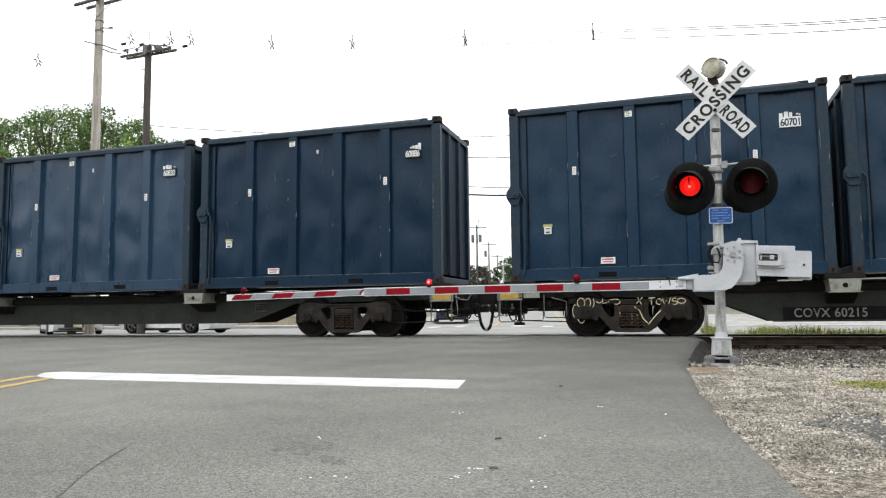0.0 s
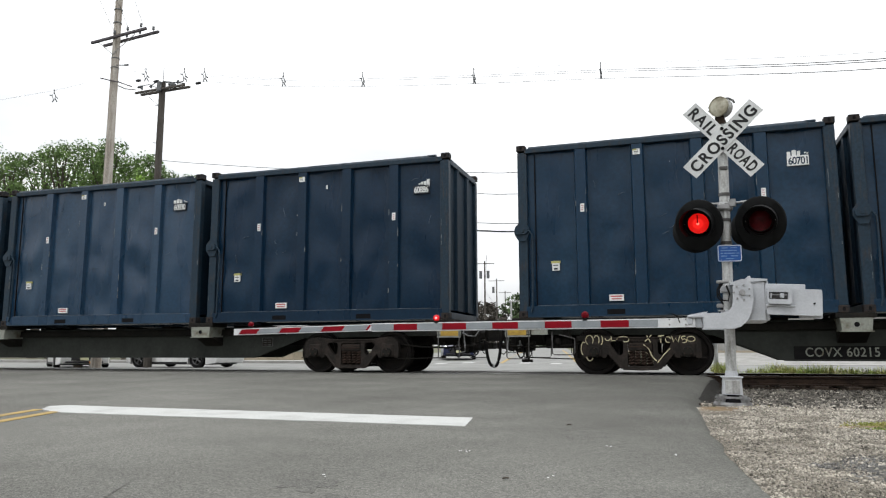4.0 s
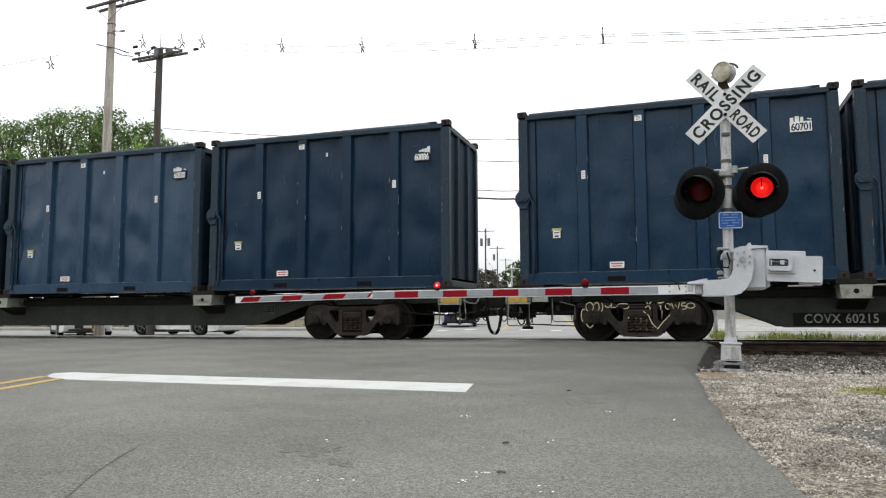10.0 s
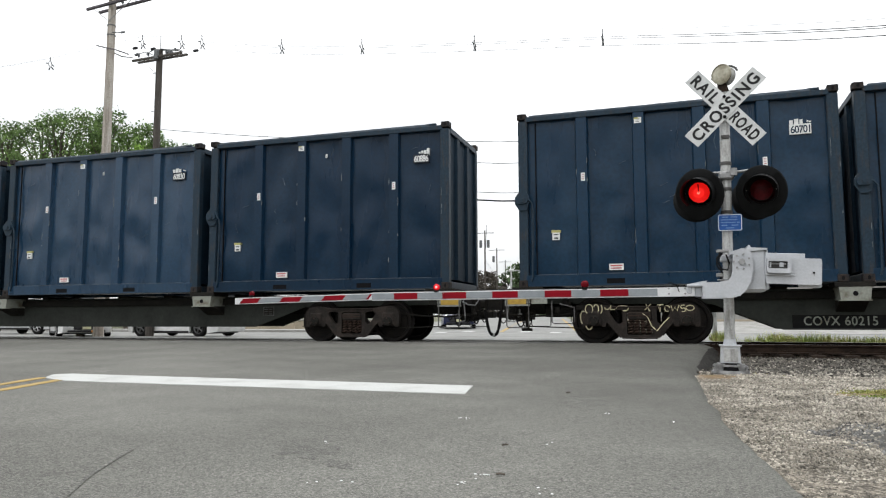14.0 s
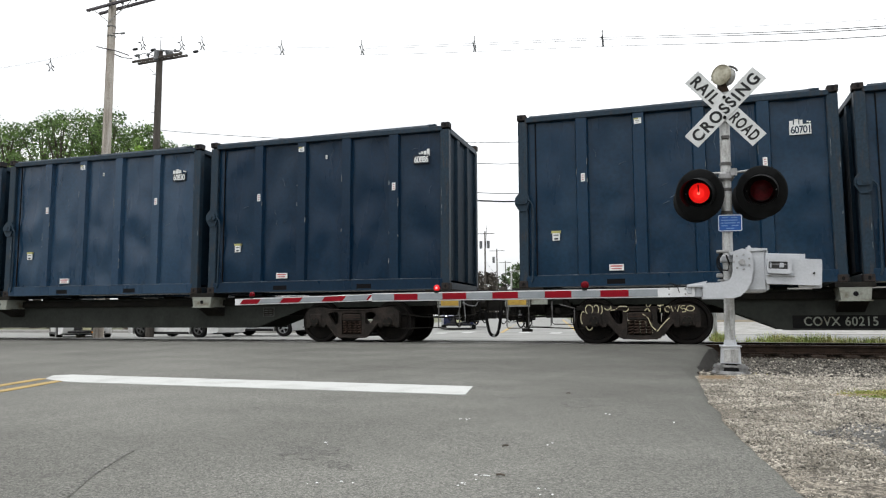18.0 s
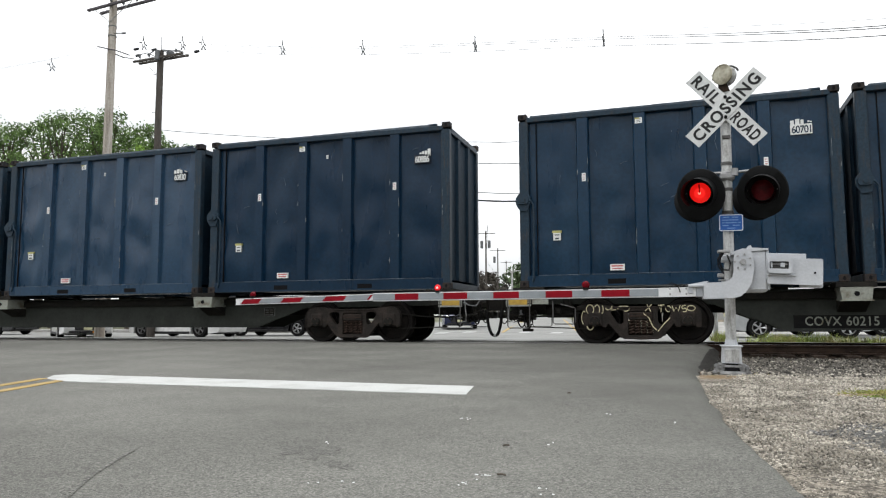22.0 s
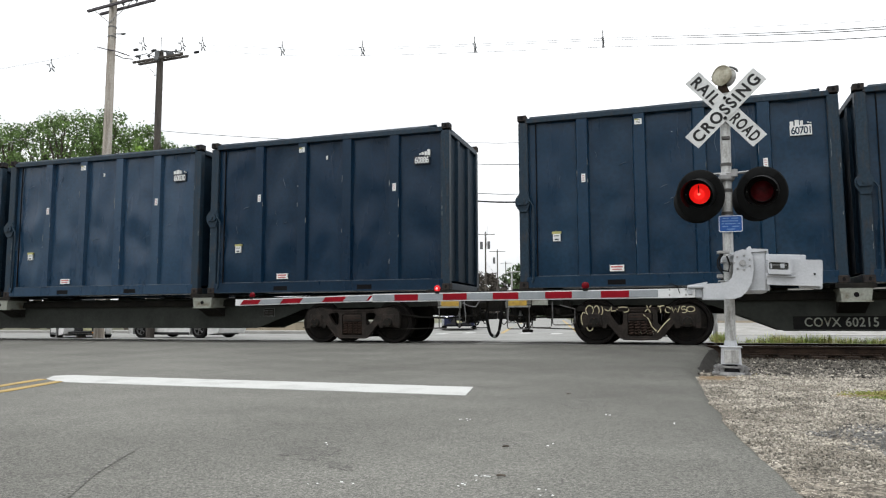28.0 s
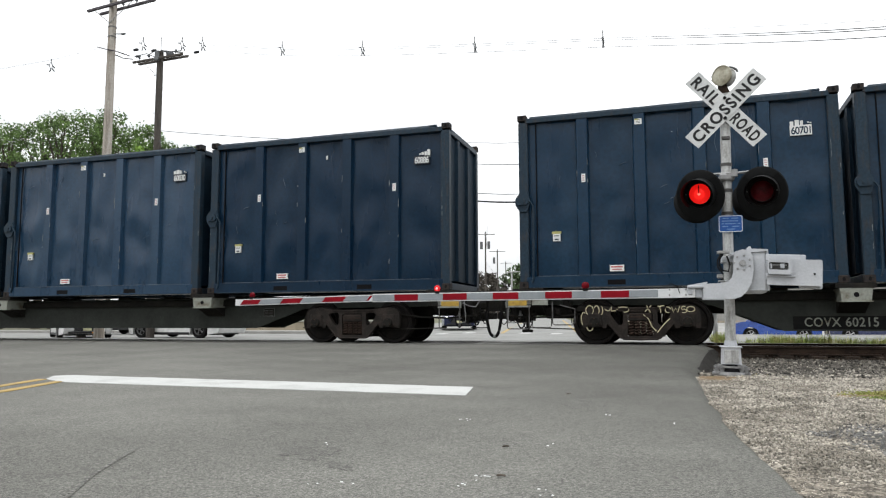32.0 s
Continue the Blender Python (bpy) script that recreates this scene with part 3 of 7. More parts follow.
painted("stop_line", chipped([(-6.25, 5.98), (-6.50, 6.33), (-6.37, 6.47), (-6.1, 6.45), (-5.0, 6.405), (-4.1, 6.375), (-3.2, 6.355), (-2.4, 6.32), (-1.715, 6.30), (-1.60, 5.63), (-2.4, 5.66), (-3.2, 5.675), (-4.1, 5.71), (-5.0, 5.72), (-5.76, 5.75)]), WHITE_PAINT,
        "broad white stop line, slightly worn")


def stripe(name, a, b, w, mat, label, pieces=8):
    (x0, y0), (x1, y1) = a, b
    d = Vector((x1 - x0, y1 - y0)).normalized()
    s = Vector((-d.y, d.x)) * (w / 2)
    left = [(x0 + (x1 - x0) * i / pieces + s.x, y0 + (y1 - y0) * i / pieces + s.y) for i in range(pieces + 1)]
    right = [(x0 + (x1 - x0) * i / pieces - s.x, y0 + (y1 - y0) * i / pieces - s.y) for i in range(pieces, -1, -1)]
    return painted(name, left + right, mat, label)


stripe("yellow_line", (-5.90, 5.84), (-3.3, -2.0), 0.11, YELLOW_PAINT, "yellow centre line")
stripe("yellow_line", (-6.28, 5.98), (-3.62, -2.0), 0.11, YELLOW_PAINT, "yellow centre line")
stripe("yellow_line", (-8.1, 35.2), (-15.5, 80), 0.18, YELLOW_PAINT, "faded yellow line on the road beyond", 12)
stripe("yellow_line", (-4.7, 37.5), (-11.5, 80), 0.18, YELLOW_PAINT, "faded yellow line on the road beyond", 12)
for x, y in ((-11.0, 34.4), (-9.9, 35.6), (-7.0, 35.6), (-5.35, 34.9)):
    stripe("crosswalk_dash", (x - 0.25, y), (x + 0.25, y), 1.0, WHITE_PAINT, "short white crosswalk bar", 1)

# tar seams and dark patches in the asphalt
seam = Geo()
pts = [(-1.98, 1.90), (-2.05, 2.02), (-2.11, 2.14), (-2.18, 2.27), (-2.25, 2.40), (-2.37, 2.66), (-2.42, 2.78), (-2.475, 2.915)]
for (xa, ya), (xb, yb), w in zip(pts, pts[1:], (0.044, 0.036, 0.027, 0.019, 0.013, 0.009, 0.006)):
    k = len(seam.v)
    seam.v += [(xa - w, ya, road_z(ya) + 0.003), (xb - w * 0.8, yb, road_z(yb) + 0.003), (xb + w * 0.8, yb, road_z(yb) + 0.003), (xa + w, ya, road_z(ya) + 0.003)]
    seam.f.append((k, k + 1, k + 2, k + 3))
whole("tar_seam", seam, SEAM, "dark tar seam in the asphalt", "road marking", "structure")
# faint dark stains, then the train's shade painted along the near rail
for cx, cy, rx, ry, ang in ((-1.66, 3.12, 0.20, 0.13, -0.75), (-1.38, 2.86, 0.10, 0.05, -0.5), (-0.62, 5.35, 0.16, 0.30, 0.2)):
    ring = []
    for i in range(40):
        a = 2 * math.pi * i / 40
        k = 1 + 0.7 * noise.noise((math.cos(a) * 2.2 + cx, math.sin(a) * 2.2 + cy, 3)) + 0.35 * noise.noise((math.cos(a) * 7 + cx, math.sin(a) * 7, 9))
        u, w = rx * k * math.cos(a), ry * k * math.sin(a)
        ring.append((cx + u * math.cos(ang) - w * math.sin(ang), cy + u * math.sin(ang) + w * math.cos(ang)))
    painted("asphalt_stain", ring, STAIN_AND_SHADE, "faint dark stain on the asphalt", 0.0015)
# ragged dark strip: shade under the train, put into the colour
rail_shade = [(x, 14.99) for x in steps(0.45, -16, 60)] + [(x, 14.55 - 0.55 * noise.noise((x * 0.9, 0, 2)) - 0.25 * noise.noise((x * 3.1, 0, 6))) for x in steps(-16, 0.45, 120)]
painted("rail_shade", rail_shade, STAIN_AND_SHADE, "dark strip of painted train shade along the rail", 0.004)
# rails
RAIL = [(-0.070, -0.165), (0.070, -0.165), (0.070, -0.153), (0.012, -0.138), (0.010, -0.045), (0.036, -0.034), (0.036, -0.004), (0.030, 0.0), (-0.030, 0.0), (-0.036, -0.004),
        (-0.036, -0.034), (-0.010, -0.045), (-0.012, -0.138), (-0.070, -0.153)]
track = thing("railway_track", pose(0, 0, 0), "rusty steel railway track with polished rail heads on dark ties", "railway track", kind="structure")
RAIL_X = [-60, -30, -15, -8, -3, -2.5] + steps(-1, 12, 10) + [20, 40, 60]
for side in (-1, 1):
    g, top = Geo(), Geo()
    for x in RAIL_X:
        g.v += [(x, TRACK_Y + side * HALF_GAUGE + bend(x) + u, w) for u, w in RAIL]
    k = len(RAIL)
    for j in range(len(RAIL_X) - 1):
        g.f += [(j * k + i, j * k + (i + 1) % k, (j + 1) * k + (i + 1) % k, (j + 1) * k + i) for i in range(k)]
    part("rail", g, RUST, track, "rusty steel rail")
    for x in RAIL_X:
        top.v += [(x, TRACK_Y + side * HALF_GAUGE + bend(x) + u, w) for u, w in ((-0.031, -0.0005), (-0.026, 0.003), (0.026, 0.003), (0.031, -0.0005))]
    for j in range(len(RAIL_X) - 1):
        top.f += [(4 * j + i, 4 * j + i + 1, 4 * j + i + 5, 4 * j + i + 4) for i in range(3)]
    part("rail_head", top, RAIL_TOP, track, "polished running surface of the rail")
tie_mesh = Geo().box(-0.115, 0.115, -1.3, 1.3, -0.34, -0.168, 0.012).mesh("tie", TIE)
plate_mesh = Geo().box(-0.10, 0.10, -0.17, 0.17, -0.168, -0.150, 0.004).mesh("tie_plate", RUST)
spike = Geo().cyl((0, 0, -0.155), (0, 0, -0.120), 0.014, n=6).box(-0.022, 0.022, -0.022, 0.022, -0.122, -0.108)
spike_mesh = spike.mesh("spike", RUST)
for i in range(14):
    x = 0.95 + 0.53 * i
    tie = part("tie", tie_mesh, TIE, track, m=pose(x + 0.02 * math.sin(i * 2.1), TRACK_Y + bend(x) + 0.03 * math.sin(i * 1.7), 0, 0, 0, -1.375 + 0.6 * math.sin(i * 1.3)))
    if i < 12:
        for side in (-1, 1):
            part("tie_plate", plate_mesh, RUST, tie, m=pose(0, side * HALF_GAUGE, 0))
        part("spike", spike_mesh, RUST, tie, m=pose(0.04, -HALF_GAUGE - 0.095, 0))

# ---- stones ----
ICO = [(0, 0, 1), (0.894, 0, 0.447), (0.276, 0.851, 0.447), (-0.724, 0.526, 0.447), (-0.724, -0.526, 0.447), (0.276, -0.851, 0.447),
       (0.724, 0.526, -0.447), (-0.276, 0.851, -0.447), (-0.894, 0, -0.447), (-0.276, -0.851, -0.447), (0.724, -0.526, -0.447)]
ICO_F = [(0, 1, 2), (0, 2, 3), (0, 3, 4), (0, 4, 5), (0, 5, 1), (1, 6, 2), (2, 6, 7), (2, 7, 3), (3, 7, 8), (3, 8, 4), (4, 8, 9), (4, 9, 5), (5, 9, 10), (5, 10, 1), (1, 10, 6)]


def stones(name, places, mat, label, rng):
    """Many small crushed stones; places are rows of x, y, z and size."""
    base = np.array(ICO)
    n = len(places)
    p = np.array(places)
    ang = rng.uniform(0, 2 * np.pi, n)
    sq = rng.uniform(0.55, 1.35, (n, 3)) * np.array([1, 1, 0.95])
    v = base[None] * (1 + rng.uniform(-0.28, 0.28, (n, 11, 1))) * sq[:, None, :]
    c, s = np.cos(ang)[:, None], np.sin(ang)[:, None]
    x, y = v[:, :, 0] * c - v[:, :, 1] * s, v[:, :, 0] * s + v[:, :, 1] * c
    v = np.stack([x, y, v[:, :, 2]], 2) * p[:, 3, None, None] + p[:, None, :3]
    f = (np.array(ICO_F)[None] + (np.arange(n) * 11)[:, None, None]).reshape(-1, 3)
    me = bpy.data.meshes.new(name)
    me.from_pydata(v.reshape(-1, 3).tolist(), [], f.tolist())
    me.materials.append(mat)
    return tagged(new(name, me), label, name, kind="stuff")


bed = Geo()
bed_x, bed_y = [0.0, 0.06, 0.15, 0.3, 0.6, 1.0, 1.6, 2.4, 4, 7, 12, 20], [-4, -1, 0.5] + steps(1.5, 14.4, 52)
bed.v = [(paved_edge(y) + 0.02 + u, y, ground_z(paved_edge(y) + 0.02 + u, y) + 0.004 + 0.012 * noise.noise((u * 3, y * 3, 2)) * min(1, u * 4)) for y in bed_y for u in bed_x]
bed.f = [(j * 12 + i, j * 12 + i + 1, (j + 1) * 12 + i + 1, (j + 1) * 12 + i) for j in range(len(bed_y) - 1) for i in range(11)]
tagged(new("gravel_bed", bed.mesh("gravel_bed", GRAVEL_BED, True)), "tan and grey gravel shoulder beside the road", "ground", kind="structure")
rng = np.random.default_rng(7)
spots, dark_spots = [], []
for x, y, k in zip(rng.uniform(0, 1, 75000), rng.uniform(0, 1, 75000), rng.uniform(0, 1, 75000)):
    yy = 2.0 + 8.6 * y ** 0.85
    xx = paved_edge(yy) + 0.05 + (0.26 * yy + 0.35) * x
    bare = noise.noise((xx * 1.2, yy * 0.8, 3)) + (0.42 if xx - paved_edge(yy) < 0.22 + 0.1 * noise.noise((yy * 2, 3, 0)) and yy < 6.0 else 0)
    if bare > 0.34 and k > 0.45:
        continue
    grey = ((xx - 1.13) / 0.36) ** 2 + ((yy - 4.50) / 0.62) ** 2 + 0.8 * noise.noise((xx * 4, yy * 4, 5))
    size = (0.0034 + 0.0068 * k ** 3) * float(np.interp(yy, [2, 4.5, 9], [0.70, 0.92, 1.3]))
    (dark_spots if grey < 1 and k < 0.93 else spots).append((xx, yy, ground_z(xx, yy) + 0.003 + 0.40 * size, size))
stones("gravel", spots, STONE, "pale crushed stone gravel on the shoulder", rng)
stones("gravel", dark_spots, STONE_GREY, "patch of dark grey gravel on the shoulder", rng)
spots, pale_spots = [], []
for x, y, k in zip(rng.uniform(0, 1, 15000), rng.uniform(0, 1, 15000), rng.uniform(0, 1, 15000)):
    yy = 9.4 + 5.1 * y
    xx = paved_edge(yy) + 0.12 + (0.28 * yy + 0.6) * x
    size = 0.008 + 0.016 * k ** 2
    if (xx - 0.672) ** 2 + (yy - 9.6) ** 2 < 0.085:
        continue
    (pale_spots if k > 0.3 and (x * 977) % 1 < np.interp(yy, [9.4, 10.4, 12.5, 14.5], [0.50, 0.22, 0.12, 0.05]) else spots).append((xx, yy + bend(xx), ground_z(xx, yy) + 0.006 + 0.4 * size, size))
stones("gravel", pale_spots, STONE, "pale stones scattered in the ballast", rng)
stones("ballast", spots, STONE_DARK, "grey-brown railway ballast along the track", rng)
spots = []
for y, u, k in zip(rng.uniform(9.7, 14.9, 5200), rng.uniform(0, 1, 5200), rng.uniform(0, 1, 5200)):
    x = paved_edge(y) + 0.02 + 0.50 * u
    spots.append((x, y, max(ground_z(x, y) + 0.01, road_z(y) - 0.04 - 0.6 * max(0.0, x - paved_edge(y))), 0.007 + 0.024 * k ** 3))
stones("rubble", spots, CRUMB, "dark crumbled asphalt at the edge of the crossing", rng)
# stones between the ties, in the same dark colour as the ties
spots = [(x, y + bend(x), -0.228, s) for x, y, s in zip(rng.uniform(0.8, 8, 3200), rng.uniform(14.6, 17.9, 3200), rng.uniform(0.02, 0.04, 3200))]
stones("ballast", spots, TIE, "dark ballast between the ties", rng)
dust = Geo()
for cx, cy, rx, ry, h in ((0.50, 8.95, 0.36, 0.42, 0.005), (0.24, 9.75, 0.20, 0.45, 0.006), (1.50, 6.98, 0.30, 0.12, 0.010)):
    k = len(dust.v)
    ring = [(cx + rx * math.cos(a) * (1 + 0.25 * noise.noise((math.cos(a) * 2, math.sin(a) * 2, cx))), cy + ry * math.sin(a)) for a in [2 * math.pi * i / 28 for i in range(28)]]
    ring = [(max(x, paved_edge(y) + 0.05), y) for x, y in ring]
    dust.v += [(cx + 0.1, cy, ground_z(cx + 0.1, cy) + h + 0.012)] + [(x, y, ground_z(x, y) + h * 0.5) for x, y in ring]
    dust.f += [(k, k + 1 + i, k + 1 + (i + 1) % 28) for i in range(28)]
patch = Geo()
ring = [(1.12 + 0.30 * math.cos(a) * (1 + 0.5 * noise.noise((math.cos(a) * 2, math.sin(a) * 2, 6))), 4.45 + 0.46 * math.sin(a) * (1 + 0.5 * noise.noise((math.cos(a) * 2, math.sin(a) * 2, 9)))) for a in [2 * math.pi * i / 28 for i in range(28)]]
patch.v = [(1.12, 4.45, ground_z(1.12, 4.45) + 0.013)] + [(x, y, ground_z(x, y) + 0.002) for x, y in ring]
patch.f = [(0, 1 + i, 1 + (i + 1) % 28) for i in range(28)]
whole("grey_patch", patch, PATCH, "dark grey crumbled patch in the gravel", "dirt", "structure")
whole("dirt_patch", dust, DIRT, "rust-tan dirt round the signal base", "dirt", "structure")


def grass(name, places, mat, label, rng, height=0.12):
    """Tufts of bent blades at rows of x, y, z."""
    vs, fs = [], []
    for x, y, z in places:
        tall = height * (0.82 + 0.6 * noise.noise((x * 1.3, y * 0.7, 4)))
        for _ in range(7):
            a, h = rng.uniform(0, 6.28), tall * rng.uniform(0.5, 1.3)
            dx, dy, w = math.cos(a), math.sin(a), 0.004 + 0.004 * rng.uniform()
            ox, oy = x + rng.normal(0, 0.025), y + rng.normal(0, 0.025)
            k, b = len(vs), h * rng.uniform(0.15, 0.6)
            vs += [(ox - dy * w, oy + dx * w, z), (ox + dy * w, oy - dx * w, z), (ox + dx * b * 0.4 + dy * w, oy + dy * b * 0.4 - dx * w, z + h * 0.6),
                   (ox + dx * b * 0.4 - dy * w, oy + dy * b * 0.4 + dx * w, z + h * 0.6), (ox + dx * b, oy + dy * b, z + h)]
            fs += [(k, k + 1, k + 2, k + 3), (k + 3, k + 2, k + 4)]
    me = bpy.data.meshes.new(name)
    me.from_pydata(vs, [], fs)
    me.materials.append(mat)
    return tagged(new(name, me), label, "grass", kind="stuff")


far_tufts = [(x, y + bend(x), -0.27) for x, y in zip(rng.uniform(0.95, 7.5, 2300), rng.uniform(17.9, 20.0, 2300)) if noise.noise((x * 1.6, y, 8)) > -0.08]
grass("grass", far_tufts, GRASS, "uneven green grass verge behind the track", rng, 0.35)
tufts = [(x, y, ground_z(x, y)) for x, y in zip(rng.normal(1.86, 0.18, 1500), rng.normal(7.08, 0.13, 1500))]
tufts += [(x, y, ground_z(x, y)) for x, y in zip(rng.normal(0.7, 0.3, 14), rng.normal(9.4, 0.25, 14))]
grass("dry_grass", tufts, GRASS_DRY, "short yellow-green grass tufts in the gravel", rng, 0.024)
# litter on the asphalt
bits = Geo()
for x, y, n in ((-1.24, 4.32, 5), (-0.74, 2.80, 6), (-0.80, 2.70, 4), (-0.46, 2.64, 4), (-0.43, 4.77, 3), (-1.32, 2.55, 2), (-1.19, 2.56, 2), (-0.05, 4.49, 2), (-0.62, 3.6, 2), (-1.7, 3.3, 2)):
    for _ in range(n):
        a, b = x + random.uniform(-0.05, 0.05), y + random.uniform(-0.05, 0.05)
        k = random.uniform(0.002, 0.0055)
        bits.add([(p[0] * k * 1.5 + a, p[1] * k + b, p[2] * k * 0.5 + road_z(b) + 0.002) for p in ICO], ICO_F)
whole("white_chips", bits, LABEL_WHITE, "small white chips scattered on the asphalt", "litter", "stuff")
twigs = Geo()
for x, y, a in ((-0.80, 3.46, 0.5), (-0.68, 2.84, -0.3), (-0.83, 5.9, 0.2)):
    twigs.tube([(x, y, road_z(y) + 0.008), (x + 0.018 * math.cos(a), y + 0.018 * math.sin(a), road_z(y) + 0.012), (x + 0.035 * math.cos(a + 0.3), y + 0.035 * math.sin(a + 0.3), road_z(y) + 0.008)], 0.0045, 5)
whole("twigs", twigs, BARK, "dark twig bits on the asphalt", "litter", "stuff")


# ---- the train ----
from mathutils.geometry import tessellate_polygon

BOX_L, BOX_W, BOX_H, DECK = 6.03, 2.44, 3.58, 1.159
RIBS = (1.325, 2.46, 3.59, 4.745)


def container(m, number, label, prefix, paint=None, panel=None, ink=None):
    """A steel waste container: near side at y = 0, left end at x = 0."""
    c = thing("waste_container", m, label, "container", "waste containers on the train")
    L, W, H = BOX_L, BOX_W, BOX_H
    paint = paint or NAVY
    inset = 0.095
    # side panels between the ribs, each a shallow pressed sheet
    xs = [0.20] + [r for c0 in RIBS for r in (c0 - 0.13, c0 + 0.13)] + [L - 0.20]
    for side in (0, 1):
        for i in range(5):
            a, b = xs[2 * i], xs[2 * i + 1]
            g = Geo()
            nx, nz = 9, 16
            rnd = random.Random(int(number) + i * 7 + side)
            for jz in range(nz + 1):
                for ix in range(nx + 1):
                    u, w = ix / nx, jz / nz
                    hold = min(1.0, 6 * u * (1 - u)) ** 0.7
                    swell = 0.012 * math.sin(math.pi * u) * math.sin(math.pi * w) + hold * 0.058 * noise.noise((u * 1.5 + i * 3, w * 5.0, int(number) % 97)) + hold * 0.016 * noise.noise((u * 3.5 + i * 5, w * 12, int(number) % 89))
                    g.v.append((a + (b - a) * u, inset - swell if side == 0 else W - inset + swell, 0.22 + (H - 0.34) * w))
            k = nx + 1
            g.f = [(j * k + q, j * k + q + 1, (j + 1) * k + q + 1, (j + 1) * k + q) for j in range(nz) for q in range(nx)]
            part("side_panel", g, paint, c, smooth=True)
        y0, s = (0, 1) if side == 0 else (W, -1)
        for r in RIBS:
            g = Geo().prism([(r - 0.135, y0 + s * inset), (r - 0.105, y0 + s * 0.006), (r + 0.105, y0 + s * 0.006), (r + 0.135, y0 + s * inset), (r + 0.135, y0 + s * (inset + 0.02)),
                             (r - 0.135, y0 + s * (inset + 0.02))], 0.20, H - 0.11, "z")
            part("rib", g, paint, c)
        part("bottom_rail", Geo().box(0.15, L - 0.15, *sorted((y0 + s * 0.0, y0 + s * 0.12)), 0.0, 0.225, 0.008), paint, c)
        part("bottom_flange", Geo().box(0.2, L - 0.2, *sorted((y0 - s * 0.008, y0 + s * 0.10)), -0.008, 0.010, 0.003), NAVY_WORN, c)
        part("top_rail", Geo().box(0.15, L - 0.15, *sorted((y0 - s * 0.006, y0 + s * 0.12)), H - 0.125, H - 0.02, 0.010), NAVY_WORN, c)
        part("lid_edge", Geo().box(0.24, L - 0.46, *sorted((y0 + s * 0.012, y0 + s * 0.14)), H - 0.018, H + 0.014, 0.006), LID_EDGE, c, "worn edge of the lid with a painted pale highlight")
        part("lid_bar", Geo().tube([(L * 0.45, y0 + s * 0.06, H + 0.016), (L - 0.30, y0 + s * 0.06, H + 0.026)], 0.014, 7).box(L - 0.50, L - 0.30, *sorted((y0 + s * 0.02, y0 + s * 0.10)), H - 0.01, H + 0.038, 0.010), NAVY_WORN, c, "hinge bar along the lid", smooth=True)
        for x in (1.95, 4.05):
            part("fork_pocket", Geo().box(x - 0.175, x + 0.175, *sorted((y0 - s * 0.003, y0 + s * 0.05)), 0.035, 0.135), BLACK_HOLE, c, "dark fork pocket")
        part("scuff_line", Geo().tube([(0.4, y0 - s * 0.002, 0.232), (2.3, y0 - s * 0.002, 0.236), (L - 0.4, y0 - s * 0.002, 0.230)], 0.005, 4), LID_EDGE, c, "pale scuffed weld line")
    for x, s in ((0, 1), (L, -1)):
        # the end walls, with two ribs each
        part("end_panel", Geo().box(*sorted((x + s * 0.07, x + s * 0.10)), 0.1, W - 0.1, 0.2, H - 0.12), NAVY_END, c, "dull chalky end wall")
        for y in (0.80, 1.62):
            g = Geo().prism([(x + s * 0.09, y - 0.13), (x + s * 0.012, y - 0.09), (x + s * 0.012, y + 0.09), (x + s * 0.09, y + 0.13)], 0.2, H - 0.12, "z")
            part("end_rib", g, NAVY_END, c)
        part("end_rail", Geo().box(*sorted((x, x + s * 0.12)), 0.15, W - 0.15, H - 0.17, H - 0.05, 0.008), NAVY_WORN, c)
        part("end_sill", Geo().box(*sorted((x, x + s * 0.12)), 0.15, W - 0.15, 0.0, 0.14, 0.008), NAVY_WORN, c)
        for y, q in ((0, 1), (W, -1)):
            part("corner_post", Geo().box(*sorted((x + s * 0.004, x + s * 0.20)), *sorted((y + q * 0.004, y + q * 0.16)), 0.12, H - 0.10, 0.012), NAVY_WORN, c)
            for z0, z1 in ((-0.012, 0.125), (H - 0.07, H + 0.055)):
                g = Geo().box(*sorted((x - s * 0.012, x + s * 0.178)), *sorted((y - q * 0.012, y + q * 0.165)), z0, z1, 0.010)
                casting = part("corner_casting", g, CASTING, c, "dark steel corner casting")
                zc = (z0 + z1) / 2
                hole = Geo().prism([(x + s * 0.085 + 0.028 * math.cos(t), zc + 0.040 * math.sin(t)) for t in [2 * math.pi * i / 12 for i in range(12)]],
                                   *sorted((y - q * 0.0145, y + q * 0.05)), "y")
                part("slot", hole, BLACK_HOLE, casting)
    part("lid", Geo().box(0.12, L - 0.12, 0.12, W - 0.12, H - 0.10, H - 0.03, 0.01), paint, c, "flat steel lid")
    part("floor_plate", Geo().box(0.12, L - 0.12, 0.12, W - 0.12, 0.06, 0.11), paint, c)
    # the door hinge boss and its locking rod, at the left of the near side
    boss = Geo().prism([(0.02, 1.58), (-0.03, 1.66), (-0.07, 1.73), (-0.07, 1.85), (-0.03, 1.91), (0.03, 1.97), (0.17, 1.97), (0.21, 1.91), (0.24, 1.85), (0.24, 1.75), (0.21, 1.67), (0.17, 1.58)], -0.03, 0.03, "y")
    boss.prism([(-0.01, 1.72), (-0.04, 1.76), (-0.04, 1.83), (0.0, 1.87), (0.17, 1.87), (0.205, 1.83), (0.205, 1.76), (0.17, 1.72)], -0.075, -0.028, "y").cyl((0.09, -0.09, 1.795), (0.09, -0.07, 1.795), 0.045, n=12)
    part("hinge_boss", boss, NAVY_WORN, c, "cast hinge boss on the corner post")
